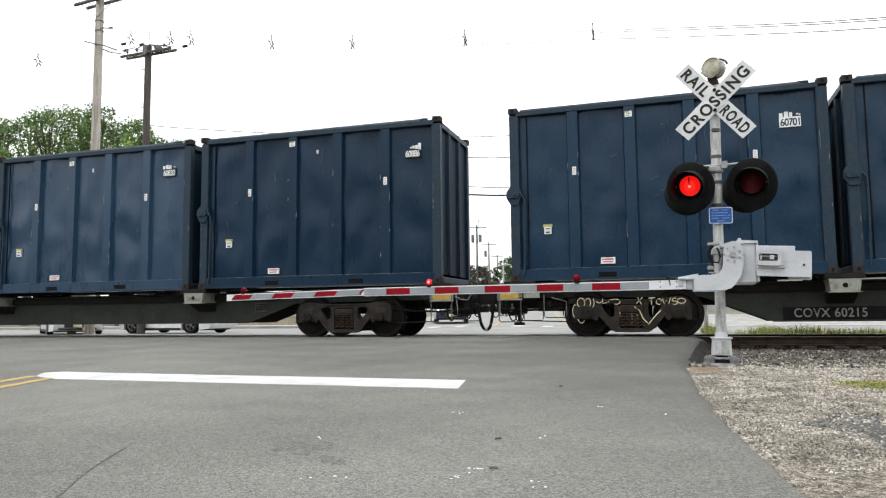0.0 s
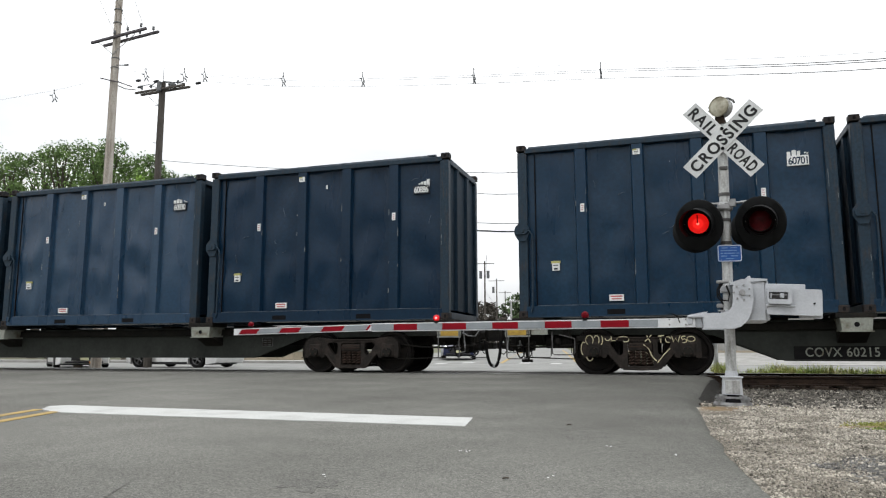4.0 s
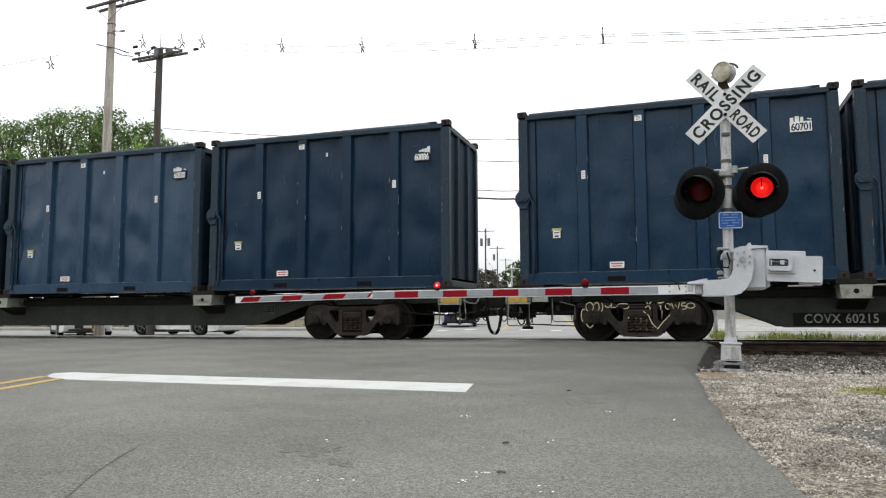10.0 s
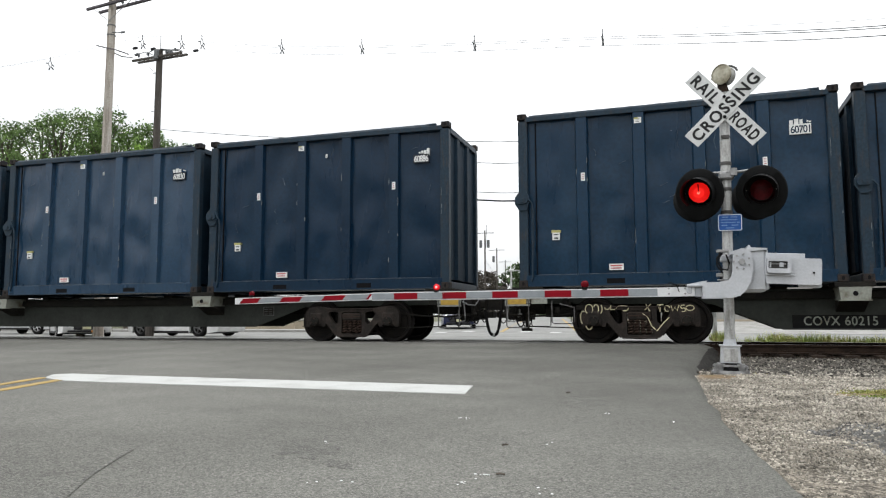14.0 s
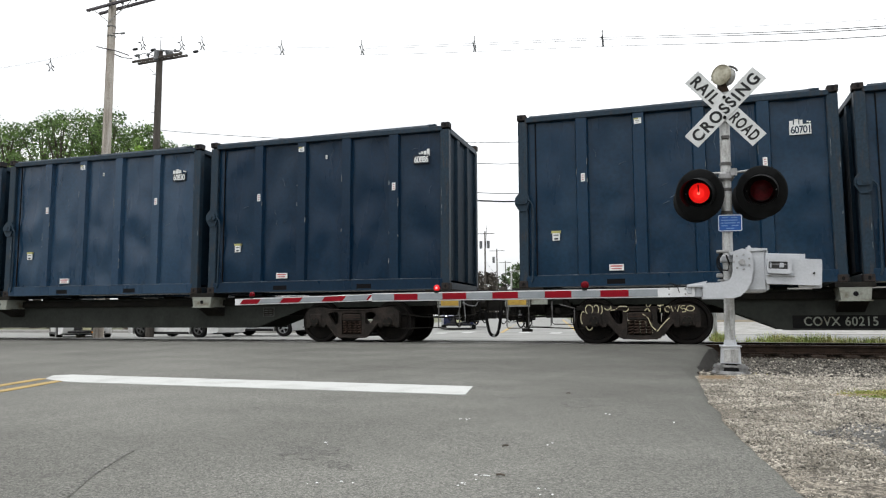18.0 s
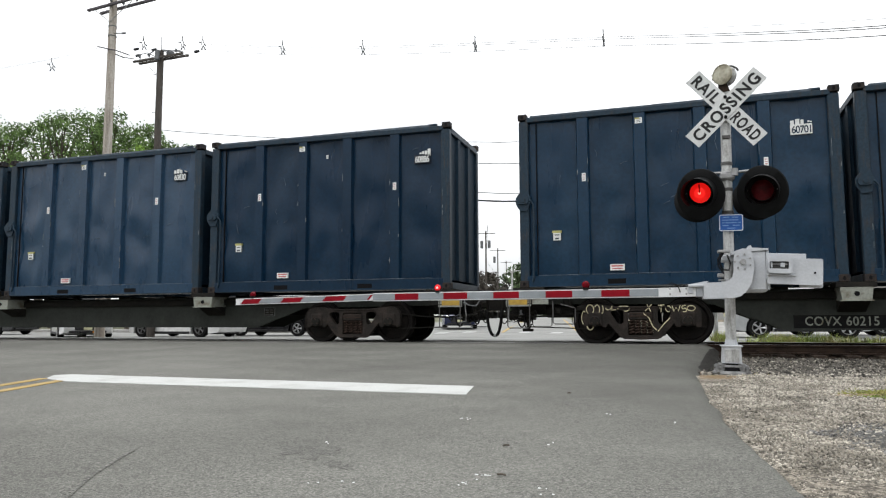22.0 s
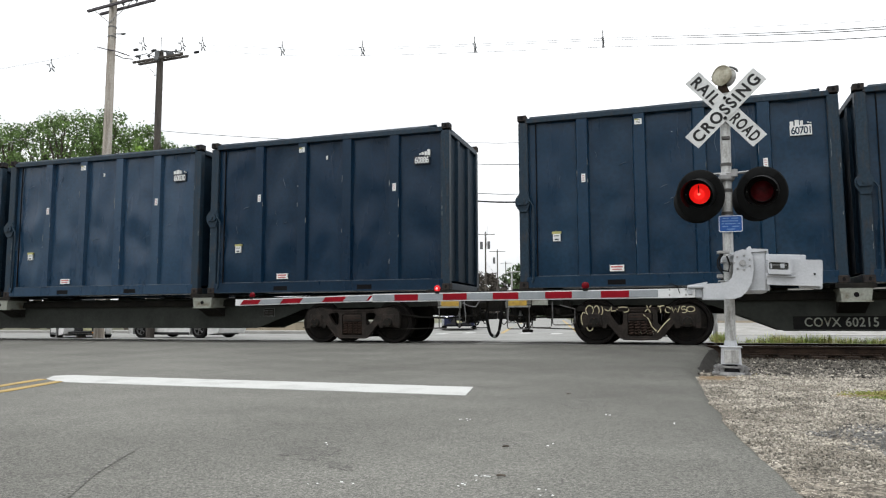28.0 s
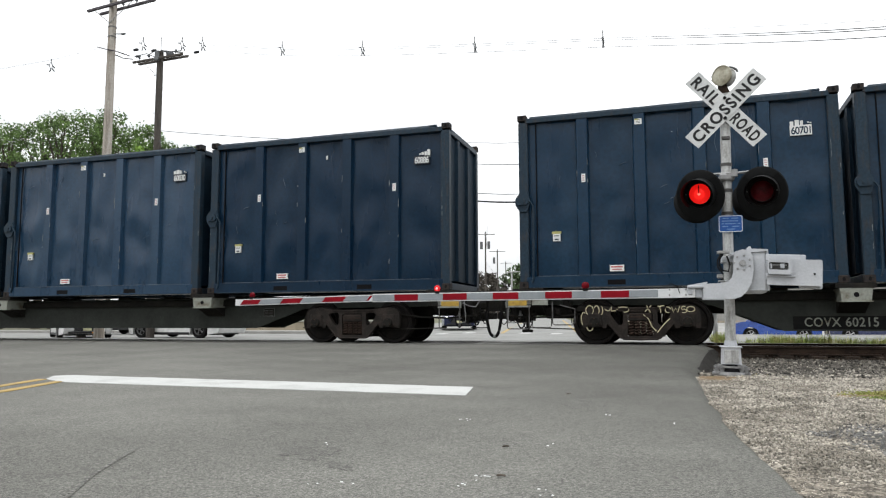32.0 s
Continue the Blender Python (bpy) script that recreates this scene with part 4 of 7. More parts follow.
    part("locking_rod", Geo().tube([(0.12, -0.03, 1.80), (0.24, -0.03, 1.79), (0.30, -0.025, 1.70), (0.31, -0.02, 1.5), (0.30, -0.02, 0.8), (0.29, -0.02, 0.20), (0.26, -0.02, 0.10)], 0.020, 8), NAVY_WORN, c, smooth=True)
    part("door_seam", Geo().box(0.355, 0.372, 0.050, 0.080, 0.24, H - 0.14), BLACK_HOLE, c)
    # stickers and stencils
    t = 0.0025
    for x, z, w, h, y in ((2.45, 3.29, 0.14, 0.115, 0.0), (3.06, 3.08, 0.045, 0.085, 0.072), (1.345, 2.215, 0.080, 0.17, 0.0), (4.75, 2.28, 0.080, 0.17, 0.0)):
        sticker = part("sticker", flat_quads(Geo(), x, z, w, h, y - t, y + 0.012), LABEL_WHITE, c, "small white sticker")
        bars = Geo()
        for q in range(3):
            flat_quads(bars, x, z + h * (0.26 - 0.26 * q), w * 0.55, h * 0.08, y - t - 0.001, y - t + 0.001)
        part("print", bars, LABEL_RED if h > 0.15 else LABEL_INK, sticker)
        if w > 0.13:
            part("band", flat_quads(Geo(), x - 0.03, z + h * 0.36, w * 0.6, h * 0.26, y - t - 0.0015, y + 0.002), LABEL_YELLOW, sticker)
    warn = part("sticker", flat_quads(Geo(), 0.765, 1.03, 0.15, 0.16, 0.062 - t, 0.10), LABEL_WHITE, c, "white and yellow warning label")
    part("band", flat_quads(Geo(), 0.765, 1.125, 0.19, 0.05, 0.061 - t, 0.10), LABEL_YELLOW, warn)
    part("print", flat_quads(flat_quads(Geo(), 0.765, 1.06, 0.10, 0.018, 0.058 - t, 0.08), 0.765, 0.985, 0.08, 0.03, 0.058 - t, 0.08), LABEL_INK, warn)
    red = part("sticker", flat_quads(Geo(), 1.96, 0.365, 0.28, 0.125, 0.052 - t, 0.09), LABEL_WHITE, c, "white label with red print")
    part("print", flat_quads(flat_quads(Geo(), 1.96, 0.390, 0.23, 0.028, 0.047, 0.07), 1.96, 0.340, 0.20, 0.022, 0.047, 0.07), LABEL_RED, red)
    plate = part("number_plate", flat_quads(Geo(), 5.38, 2.86, 0.37, 0.19, 0.050, 0.085), panel or LABEL_WHITE, c, "stencilled number panel")
    part("number", text_mesh(number, 0.195, ink or NAVY, 0.001, 0.0035, 0.9, 0.335), ink or NAVY, plate, m=pose(5.212, 0.0485, 2.790))
    marks = Geo()
    for q, (dx, w, h) in enumerate(prefix):
        flat_quads(marks, 5.18 + dx, 2.99 + 0.012 * (q % 2), w, h, 0.050, 0.080)
    tagged(part("worn_stencil", marks, LABEL_WHITE, plate, "worn white stencil patch"), kind="stuff")
    # scratches
    rnd = random.Random(int(number))
    for _ in range(7):
        i = rnd.randrange(5)
        a, b = xs[2 * i], xs[2 * i + 1]
        x, z, ln = rnd.uniform(a + 0.1, b - 0.1), rnd.uniform(0.7, 3.0), rnd.uniform(0.08, 0.35)
        part("scratch", Geo().tube([(x, 0.060, z), (x + rnd.uniform(-0.05, 0.05), 0.056, z + ln * 0.5), (x + rnd.uniform(-0.06, 0.06), 0.060, z + ln)], 0.0035, 4), LID_EDGE, c)
    # chips knocked out of the paint along the edges of the ribs and posts
    for q in range(16):
        r = rnd.choice(RIBS) + rnd.choice((-0.108, 0.104)) if q < 11 else rnd.choice((0.03, 0.17, L - 0.17, L - 0.03))
        z, ln, w = rnd.uniform(0.5, 2.6), rnd.uniform(0.03, 0.22), rnd.uniform(0.004, 0.009)
        chip = Geo().prism([(r - w, z), (r + w * 0.6, z + ln * 0.1), (r + w, z + ln * 0.55), (r + w * 0.2, z + ln), (r - w * 0.8, z + ln * 0.7)], 0.0015, 0.012, "y")
        part("paint_chip", chip, PALE_CHIP, c)
    for q in range(4):
        i = rnd.randrange(5)
        x, z = rnd.uniform(xs[2 * i] + 0.12, xs[2 * i + 1] - 0.25), rnd.uniform(1.0, 3.1)
        part("scuff", Geo().tube([(x, 0.066, z), (x + 0.07, 0.062, z + 0.03), (x + rnd.uniform(0.10, 0.2), 0.066, z + rnd.uniform(0.02, 0.08))], 0.005, 4), LID_EDGE, c)
    return c


NEAR = 14.635
WORN = ((0.05, 0.06, 0.09), (0.14, 0.07, 0.11), (0.22, 0.05, 0.10), (0.33, 0.03, 0.02), (0.37, 0.03, 0.02))
WEDGE = ((0.16, 0.04, 0.03), (0.22, 0.05, 0.06), (0.29, 0.05, 0.10), (0.36, 0.06, 0.16))
TURN_B = pose(BEND_X, NEAR, 0, 0, 0, math.degrees(BEND))
container(pose(-23.16, NEAR, DECK), "60812", "dark blue steel waste container on the flat car", WEDGE)
container(pose(-16.843, NEAR, DECK), "60830", "blue steel waste container, faded by weather, on the flat car", WORN, NAVY_FADED, LABEL_INK, LABEL_WHITE)
container(pose(-10.521, NEAR, DECK), "60886", "dark navy steel waste container with white stencilled number", WEDGE, NAVY, LABEL_INK, LABEL_WHITE)
container(TURN_B @ pose(0, 0, DECK), "60701", "dark navy steel waste container beside the signal mast", WORN, NAVY_MID)
container(TURN_B @ pose(6.273, 0, DECK), "60744", "dark navy steel waste container next on the car", WEDGE, NAVY_MID)


def wheel_geo(y, side):
    """One railway wheel about its axle; side is the outward direction."""
    prof = [(0.10, -0.09), (0.115, 0.06), (0.13, 0.062), (0.30, 0.02), (0.36, 0.02), (0.385, 0.055), (0.448, 0.055), (0.455, 0.0), (0.462, -0.055), (0.487, -0.068), (0.482, -0.088), (0.385, -0.085), (0.36, -0.03), (0.30, -0.03), (0.15, -0.07)]
    return Geo().lathe(prof, 36, pose(0, y, 0, -90 * side, 0, 0))


def beam(g, a, b, w, y0, y1):
    """A flat bar from a to b (x, z), of width w, between y0 and y1."""
    d = (Vector(b) - Vector(a)).normalized()
    s = Vector((-d.y, d.x)) * (w / 2)
    a, b = Vector(a), Vector(b)
    return g.prism([tuple(a + s), tuple(b + s), tuple(b - s), tuple(a - s)], y0, y1, "y")


def holed(g, outer, holes, y0, y1):
    """A flat casting with openings: outlines in (x, z), pushed out from y0 to y1."""
    loops = [[Vector((u, w, 0)) for u, w in ring] for ring in [outer] + holes]
    flat = [p for ring in loops for p in ring]
    n = len(flat)
    vs = [(p.x, y0, p.y) for p in flat] + [(p.x, y1, p.y) for p in flat]
    tris = tessellate_polygon(loops)
    fs = [tuple(t) for t in tris] + [tuple(i + n for i in reversed(t)) for t in tris]
    k = 0
    for ring in loops:
        m = len(ring)
        fs += [(k + i, k + (i + 1) % m, k + (i + 1) % m + n, k + i + n) for i in range(m)]
        k += m
    return g.add(vs, fs)


def bogie(parent, x, tag):
    """Two axles, two cast side frames with spring nests, and a bolster."""
    WB, R = 0.885, 0.455
    b = part("bogie", Geo().box(x - 0.16, x + 0.16, -0.95, 0.95, 0.52, 0.74, 0.03), FRAME_DARK, parent, "dark cast steel bogie")
    for ax in (-WB, WB):
        part("axle", Geo().cyl((x + ax, -1.02, R), (x + ax, 1.02, R), 0.075, n=12), WHEEL, b)
        for s in (-1, 1):
            part("wheel", wheel_geo(0, s), WHEEL, b, smooth=True, m=pose(x + ax, s * HALF_GAUGE, R + 0.003))
    for q in (-1, 1):
        part("brake_beam", Geo().box(x + q * 0.40 - 0.05, x + q * 0.40 + 0.05, -0.72, 0.72, 0.30, 0.42, 0.02).box(x + q * 0.44 - 0.03, x + q * 0.44 + 0.03, -0.80, -0.68, 0.26, 0.56, 0.01)
             .box(x + q * 0.44 - 0.03, x + q * 0.44 + 0.03, 0.68, 0.80, 0.26, 0.56, 0.01), FRAME_DARK, b)
    part("spring_plank", Geo().box(x - 0.24, x + 0.24, -0.92, 0.92, 0.13, 0.19, 0.015), FRAME_DARK, b)
    for s in (-1, 1):
        y0, y1 = sorted((s * 0.93, s * 1.05))
        g = Geo()
        half = [(0, 0.745), (0.34, 0.742), (0.56, 0.752), (0.74, 0.778), (0.88, 0.790), (0.99, 0.775), (1.07, 0.735), (1.12, 0.67), (1.135, 0.58), (1.13, 0.36), (1.10, 0.335), (1.05, 0.338), (1.025, 0.37), (1.015, 0.55), (0.765, 0.55), (0.75, 0.37), (0.73, 0.338), (0.68, 0.335), (0.65, 0.36), (0.63, 0.43), (0.55, 0.34), (0.46, 0.23), (0.38, 0.14), (0.31, 0.105), (0, 0.09)]
        gap = [(0.325, 0.635), (0.345, 0.665), (0.38, 0.675), (0.51, 0.675), (0.56, 0.66), (0.58, 0.625), (0.565, 0.585), (0.46, 0.435), (0.41, 0.395), (0.36, 0.40), (0.328, 0.44)]
        outer = [(x + u, w) for u, w in half] + [(x - u, w) for u, w in half[-2:0:-1]]
        holed(g, outer, [[(x + u, w) for u, w in gap], [(x - u, w) for u, w in gap], [(x - 0.245, 0.18), (x - 0.245, 0.63), (x - 0.21, 0.66), (x + 0.21, 0.66), (x + 0.245, 0.63), (x + 0.245, 0.18)]], y0, y1)
        # raised flanges along the casting
        f0, f1 = sorted((s * 1.05, s * 1.075))
        for q in (-1, 1):
            beam(g, (x + q * 0.62, 0.43), (x + q * 0.36, 0.125), 0.032, f0, f1)
        g.box(x - 0.52, x + 0.52, f0, f1, 0.712, 0.742, 0.008).box(x - 0.34, x + 0.34, f0, f1, 0.10, 0.13, 0.008)
        frame_part = part("side_frame", g, BOGIE, b, "brown-grey cast side frame")
        part("bolster_end", Geo().box(x - 0.235, x + 0.235, *sorted((s * 0.86, s * 1.065)), 0.47, 0.635, 0.03), BOGIE, b)
        lines = Geo().box(x - 0.22, x + 0.22, *sorted((s * 1.06, s * 1.078)), 0.545, 0.565).box(x - 0.21, x + 0.21, *sorted((s * 1.06, s * 1.07)), 0.60, 0.612)
        part("bolster_ridge", lines, SPRING, b)
        for i in range(4):
            sx = x - 0.18 + 0.12 * i
            part("spring", Geo().tube([(sx + 0.050 * math.cos(t), s * 0.99 + 0.050 * math.sin(t), 0.19 + 0.28 * t / (2 * math.pi * 5)) for t in [2 * math.pi * 5 * j / 40 for j in range(41)]], 0.016, 5), SPRING, b)
        for q in (-1, 1):
            ax = x + q * WB
            part("axle_box", Geo().box(ax - 0.15, ax + 0.15, *sorted((s * 0.88, s * 1.08)), R - 0.10, R + 0.19, 0.03), BOGIE, b)
            part("axle_cap", Geo().cyl((ax, s * 1.05, R), (ax, s * 1.15, R), 0.105, 0.095, n=16).cyl((ax, s * 1.15, R), (ax, s * 1.165, R), 0.055, n=12), FRAME_DARK, b, smooth=True)
            bolts = Geo()
            for i in range(3):
                t = radians(90 + 120 * i)
                bolts.cyl((ax + 0.07 * math.cos(t), s * 1.145, R + 0.07 * math.sin(t)), (ax + 0.07 * math.cos(t), s * 1.17, R + 0.07 * math.sin(t)), 0.014, n=6)
            part("cap_bolts", bolts, SPRING, b)
    return b


def flat_car(m, way, label, belly, pivot):
    """A flat car that runs from its coupler at x = 0 towards way; y = 0 is the middle of the track."""
    c = thing("flat_car", m, label, "rail car", "flat cars of the train")
    X = lambda s: way * s
    length = 20.4
    near = -BOX_W / 2 + 0.58
    # fish-bellied side sills: straight web, sloping in at the ends
    prof = [(0.55, 1.052), (length - 0.55, 1.052), (length - 0.55, 0.82), (length - 4.5, 0.78), (length - 5.75, belly), (5.75, belly), (4.5, 0.78), (0.55, 0.82)]
    for s in (-1, 1):
        y0, y1 = sorted((s * -near, s * (-near - 0.05)))
        part("side_sill", Geo().prism([(X(u), w) for u, w in prof], y0, y1, "y"), SILL, c, "grey-green fish-bellied sill")
        flange = Geo().box(*sorted((X(5.75), X(length - 5.75))), *sorted((s * -near, s * (-near + 0.045))), belly - 0.01, belly + 0.01)
        part("sill_flange", flange, SILL, c)
        web = Geo().box(*sorted((X(4.9), X(length - 4.9))), *sorted((s * (-near - 0.002), s * (-near + 0.09))), 0.86, 1.01, 0.01)
        part("side_channel", web, FRAME_DARK, c, "dark side channel under the containers")
        part("weld_seam", Geo().box(*sorted((X(5.2), X(length - 5.2))), *sorted((s * -near, s * (-near + 0.006))), 0.600, 0.612), SILL, c)
    part("deck", Geo().box(*sorted((X(0.5), X(length - 0.5))), -0.62, 0.62, 1.02, 1.052), FRAME_DARK, c)
    for q in range(9):
        u = 1.9 + q * 2.0 + 0.35 * math.sin(q * 2.7)
        part("cross_bearer", Geo().box(*sorted((X(u), X(u + 0.18 + 0.16 * math.sin(q * 1.9) ** 2))), -0.64, 0.64, 1.05, 1.10, 0.006), FRAME_DARK, c)
    part("centre_sill", Geo().box(*sorted((X(0.5), X(length - 0.5))), -0.22, 0.22, 0.62, 1.0), FRAME_DARK, c)
    for u in (0.95, 6.91, 13.19, length - 0.95):
        for s in (-1, 1):
            ys = sorted((s * 1.225, s * 0.60))
            big = 0.265
            arm = part("container_bracket", Geo().prism([(X(u - big), 1.055), (X(u + big), 1.055), (X(u + big - 0.03), 0.815), (X(u - big + 0.03), 0.815)], *ys, "y"), FRAME_DARK if u < 1 else BRACKET, c,
                       "dark container bracket at the car end" if u < 1 else "pale grey container bracket with rust streaks")
            part("bracket_hole", Geo().cyl((X(u), s * 1.229, 0.935), (X(u), s * 1.15, 0.935), 0.045, n=16), BLACK_HOLE, arm)
            part("bracket_lip", Geo().box(*sorted((X(u - big + 0.0), X(u + big - 0.0))), *sorted((s * 1.24, s * 1.1)), 0.805, 0.822), FRAME_DARK if u < 1 else BRACKET, arm)
            part("lock_plate", Geo().box(*sorted((X(u - 0.33), X(u + 0.33))), *sorted((s * 1.235, s * 0.62)), 1.057, 1.1445, 0.008), FRAME_DARK, c)
            part("gusset", Geo().prism([(s * 0.62, 0.82), (s * 1.1, 0.82), (s * 0.62, 0.60)], X(u) - 0.24, X(u) + 0.24, "x"), FRAME_DARK, arm)
    for e, d in ((0.0, 1), (length, -1)):
        E = lambda s: X(e + d * s)
        bogie(c, E(pivot), e)
        part("end_sill", Geo().box(*sorted((E(0.5), E(0.62))), -1.15, 1.15, 0.80, 1.08, 0.015), FRAME_DARK, c)
        part("draft_box", Geo().box(*sorted((E(0.35), E(1.4))), -0.2, 0.2, 0.62, 0.95, 0.03), FRAME_DARK, c)
        coupler = part("coupler", Geo().box(*sorted((E(0.02), E(0.55))), -0.09, 0.09, 0.74, 0.90, 0.03).prism([(E(-0.08), -0.16), (E(0.14), -0.18), (E(0.24), -0.08), (E(0.24), 0.12), (E(0.02), 0.15), (E(-0.02), 0.04), (E(-0.10), 0.0)], 0.70, 0.96, "z"),
                       FRAME_DARK, c, "dark cast coupler")
        part("uncoupling_bar", Geo().tube([(E(0.46), -1.15, 0.86), (E(0.40), -0.9, 0.80), (E(0.40), -0.35, 0.80), (E(0.30), -0.25, 0.98), (E(0.2), -0.12, 0.96)], 0.014, 6), STEEL_RAIL, c)
        part("air_pipe", Geo().tube([(E(0.9), -0.33, 0.66), (E(0.4), -0.33, 0.66), (E(0.22), -0.35, 0.70)], 0.02, 6), FRAME_DARK, c)
        hose = Geo().tube(smooth_line([(E(0.17), -0.35, 0.70), (E(0.14), -0.35, 0.48), (E(0.10), -0.34, 0.28), (E(0.05), -0.32, 0.17), (E(-0.02), -0.30, 0.14)], 4), 0.034, 8)
        part("air_hose", hose, RUBBER, c, "hanging black air hose", smooth=True)
        part("hose_coupling", Geo().cyl((E(0.02), -0.31, 0.145), (E(-0.03), -0.30, 0.14), 0.036, n=10), STEEL_RAIL, c)
        part("end_platform", Geo().box(*sorted((E(0.52), E(1.15))), -1.22, 1.22, 0.925, 0.96, 0.005), FRAME_DARK, c)
        for s in (-1, 1):
            yy = s * 1.238
            part("yellow_board", Geo().box(*sorted((E(0.53), E(0.92))), *sorted((yy + s * 0.004, yy - s * 0.02)), 0.795, 0.90, 0.004), YELLOW_BOARD, c, "yellow-painted step board")
            part("board_frame", Geo().box(*sorted((E(0.48), E(1.0))), *sorted((yy, yy - s * 0.025)), 0.775, 0.93, 0.006), BRACKET, c, "pale frame of the step board")
            part("board_edge", Geo().box(*sorted((E(0.48), E(1.0))), *sorted((yy + s * 0.008, yy - s * 0.03)), 0.760, 0.776, 0.004), STEEL_RAIL, c)
            stirrup = Geo().tube([(E(0.51), yy, 0.92), (E(0.51), yy, 0.36), (E(0.54), yy, 0.32), (E(0.94), yy, 0.32), (E(0.97), yy, 0.36), (E(0.97), yy, 0.92)], 0.012, 6)
            part("stirrup_step", stirrup, STEP_BAR, c, "bent steel bar step", smooth=True)
            if way < 0:
                continue
            handle = Geo().tube([(E(1.45), yy, 0.86), (E(1.45), yy, 0.43), (E(1.50), yy, 0.40), (E(1.86), yy, 0.40), (E(1.90), yy, 0.44), (E(1.90), yy, 0.72), (E(1.6), yy, 0.80)], 0.013, 6)
            part("side_handle", handle, STEP_BAR, c, smooth=True)
        part("brake_rod", Geo().tube([(E(0.9), -0.9, 0.34), (E(2.2), -0.88, 0.30), (E(4.4), -0.86, 0.34)], 0.013, 6), FRAME_DARK, c)
        if way < 0:
            continue
        part("brake_lever", Geo().box(*sorted((E(0.78), E(0.86))), -0.7, -0.64, 0.28, 0.75, 0.01).box(*sorted((E(0.70), E(0.92))), -0.72, -0.62, 0.24, 0.30, 0.01), FRAME_DARK, c)
        part("brake_cylinder", Geo().cyl((E(1.2), -0.5, 0.66), (E(1.75), -0.5, 0.66), 0.13, n=16).cyl((E(1.75), -0.5, 0.66), (E(2.05), -0.5, 0.66), 0.03, n=8), FRAME_DARK, c, smooth=True)
        valves = Geo()
        rnd = random.Random(5 + int(e))
        for _ in range(9):
            u, y, z = rnd.uniform(0.75, 2.0), rnd.uniform(-0.95, -0.4), rnd.uniform(0.56, 0.80)
            valves.box(*sorted((E(u), E(u + rnd.uniform(0.05, 0.16)))), y, y + 0.1, z, z + rnd.uniform(0.05, 0.13), 0.01)
        part("brake_valves", valves, FRAME_DARK, c)
    return c


def end_clutter(parent, way):
    """Rods, cables and pipes that hang about the coupler."""
    E = lambda u: way * u
    rnd = random.Random(11 + way)
    part("coupler_shelf", Geo().box(*sorted((E(0.03), E(0.34))), -0.22, 0.18, 0.52, 0.66, 0.02).box(*sorted((E(0.30), E(0.80))), -0.28, 0.28, 0.48, 0.64, 0.02), FRAME_DARK, parent)
    part("carrier_iron", Geo().box(*sorted((E(0.55), E(0.66))), -0.55, 0.45, 0.44, 0.62, 0.015), FRAME_DARK, parent)
    for i in range(5):
        u, y = 0.12 + 0.16 * i, -0.30 - 0.13 * i
        sag = rnd.uniform(0.30, 0.52)
        part("hanging_cable", Geo().tube(smooth_line([(E(u), y, 0.82), (E(u), y - 0.02, sag + 0.14), (E(u + 0.08), y, sag), (E(u + 0.17), y + 0.03, sag + 0.14), (E(u + 0.20), y + 0.02, 0.80)], 5), 0.012 + 0.004 * (i % 2), 6), RUBBER, parent, smooth=True)
    for i, (u, z) in enumerate(((0.30, 0.60), (0.62, 0.56), (0.92, 0.62))):
        part("pipe_fitting", Geo().cyl((E(u), -0.62 - 0.1 * i, z), (E(u + 0.10), -0.62 - 0.1 * i, z + 0.03), 0.035, n=10).cyl((E(u + 0.05), -0.62 - 0.1 * i, z), (E(u + 0.05), -0.62 - 0.1 * i, z + 0.14), 0.022, n=8), STEEL_RAIL if i == 1 else FRAME_DARK, parent)
    part("brake_pipe", Geo().tube([(E(0.30), -0.75, 0.60), (E(0.9), -0.80, 0.55), (E(1.5), -0.82, 0.57), (E(2.3), -0.80, 0.66)], 0.022, 6), FRAME_DARK, parent, smooth=True)
    part("hand_rail", Geo().tube([(E(0.50), -0.95, 0.92), (E(0.46), -0.97, 0.60), (E(0.46), -0.97, 0.46), (E(0.60), -0.97, 0.44)], 0.014, 6), STEEL_RAIL, parent, smooth=True)


car_a = flat_car(pose(-3.755, TRACK_Y, 0), -1, "grey-green flat car with three blue containers, standing on the crossing", 0.335, 3.08)
car_b = flat_car(TURN_B @ pose(-0.782, BOX_W / 2, 0), 1, "grey-green flat car lettered in white, standing on the crossing", 0.288, 3.15)
part("step_plate", Geo().box(1.03, 1.36, -1.255, -1.225, 0.80, 0.905, 0.006), BRACKET, car_b, "pale plate beside the step board")
end_clutter(car_a, -1)
end_clutter(car_b, 1)
panel = part("lettering_panel", Geo().box(5.93, 7.75, -0.652, -0.64, 0.312, 0.555), RUBBER, car_b, "black panel with reporting mark")
part("letters", text_mesh("COVX 60215", 0.235, BRACKET, 0.002, 0.003, 1.10, 1.235), BRACKET, panel, m=pose(6.12, -0.6545, 0.365))
plate = part("data_plate", Geo().box(-5.57, -5.30, -0.652, -0.64, 0.60, 0.79), FRAME_DARK, car_a, "small dark data plate with a pale rim")
rim = Geo().box(-5.58, -5.29, -0.656, -0.645, 0.785, 0.797).box(-5.58, -5.29, -0.656, -0.645, 0.593, 0.605).box(-5.58, -5.568, -0.656, -0.645, 0.6, 0.79).box(-5.302, -5.29, -0.656, -0.645, 0.6, 0.79)
part("plate_rim", rim, STEP_BAR, plate)
rows = Geo()
for q in range(3):
    for w in range(2):
        rows.box(-5.55 + 0.125 * w, -5.46 + 0.125 * w, -0.655, -0.65, 0.62 + 0.055 * q, 0.640 + 0.055 * q)
part("print", rows, STEP_BAR, plate)
# pale spray-paint scrawls on the bogie beside the signal
scrawl = Geo()


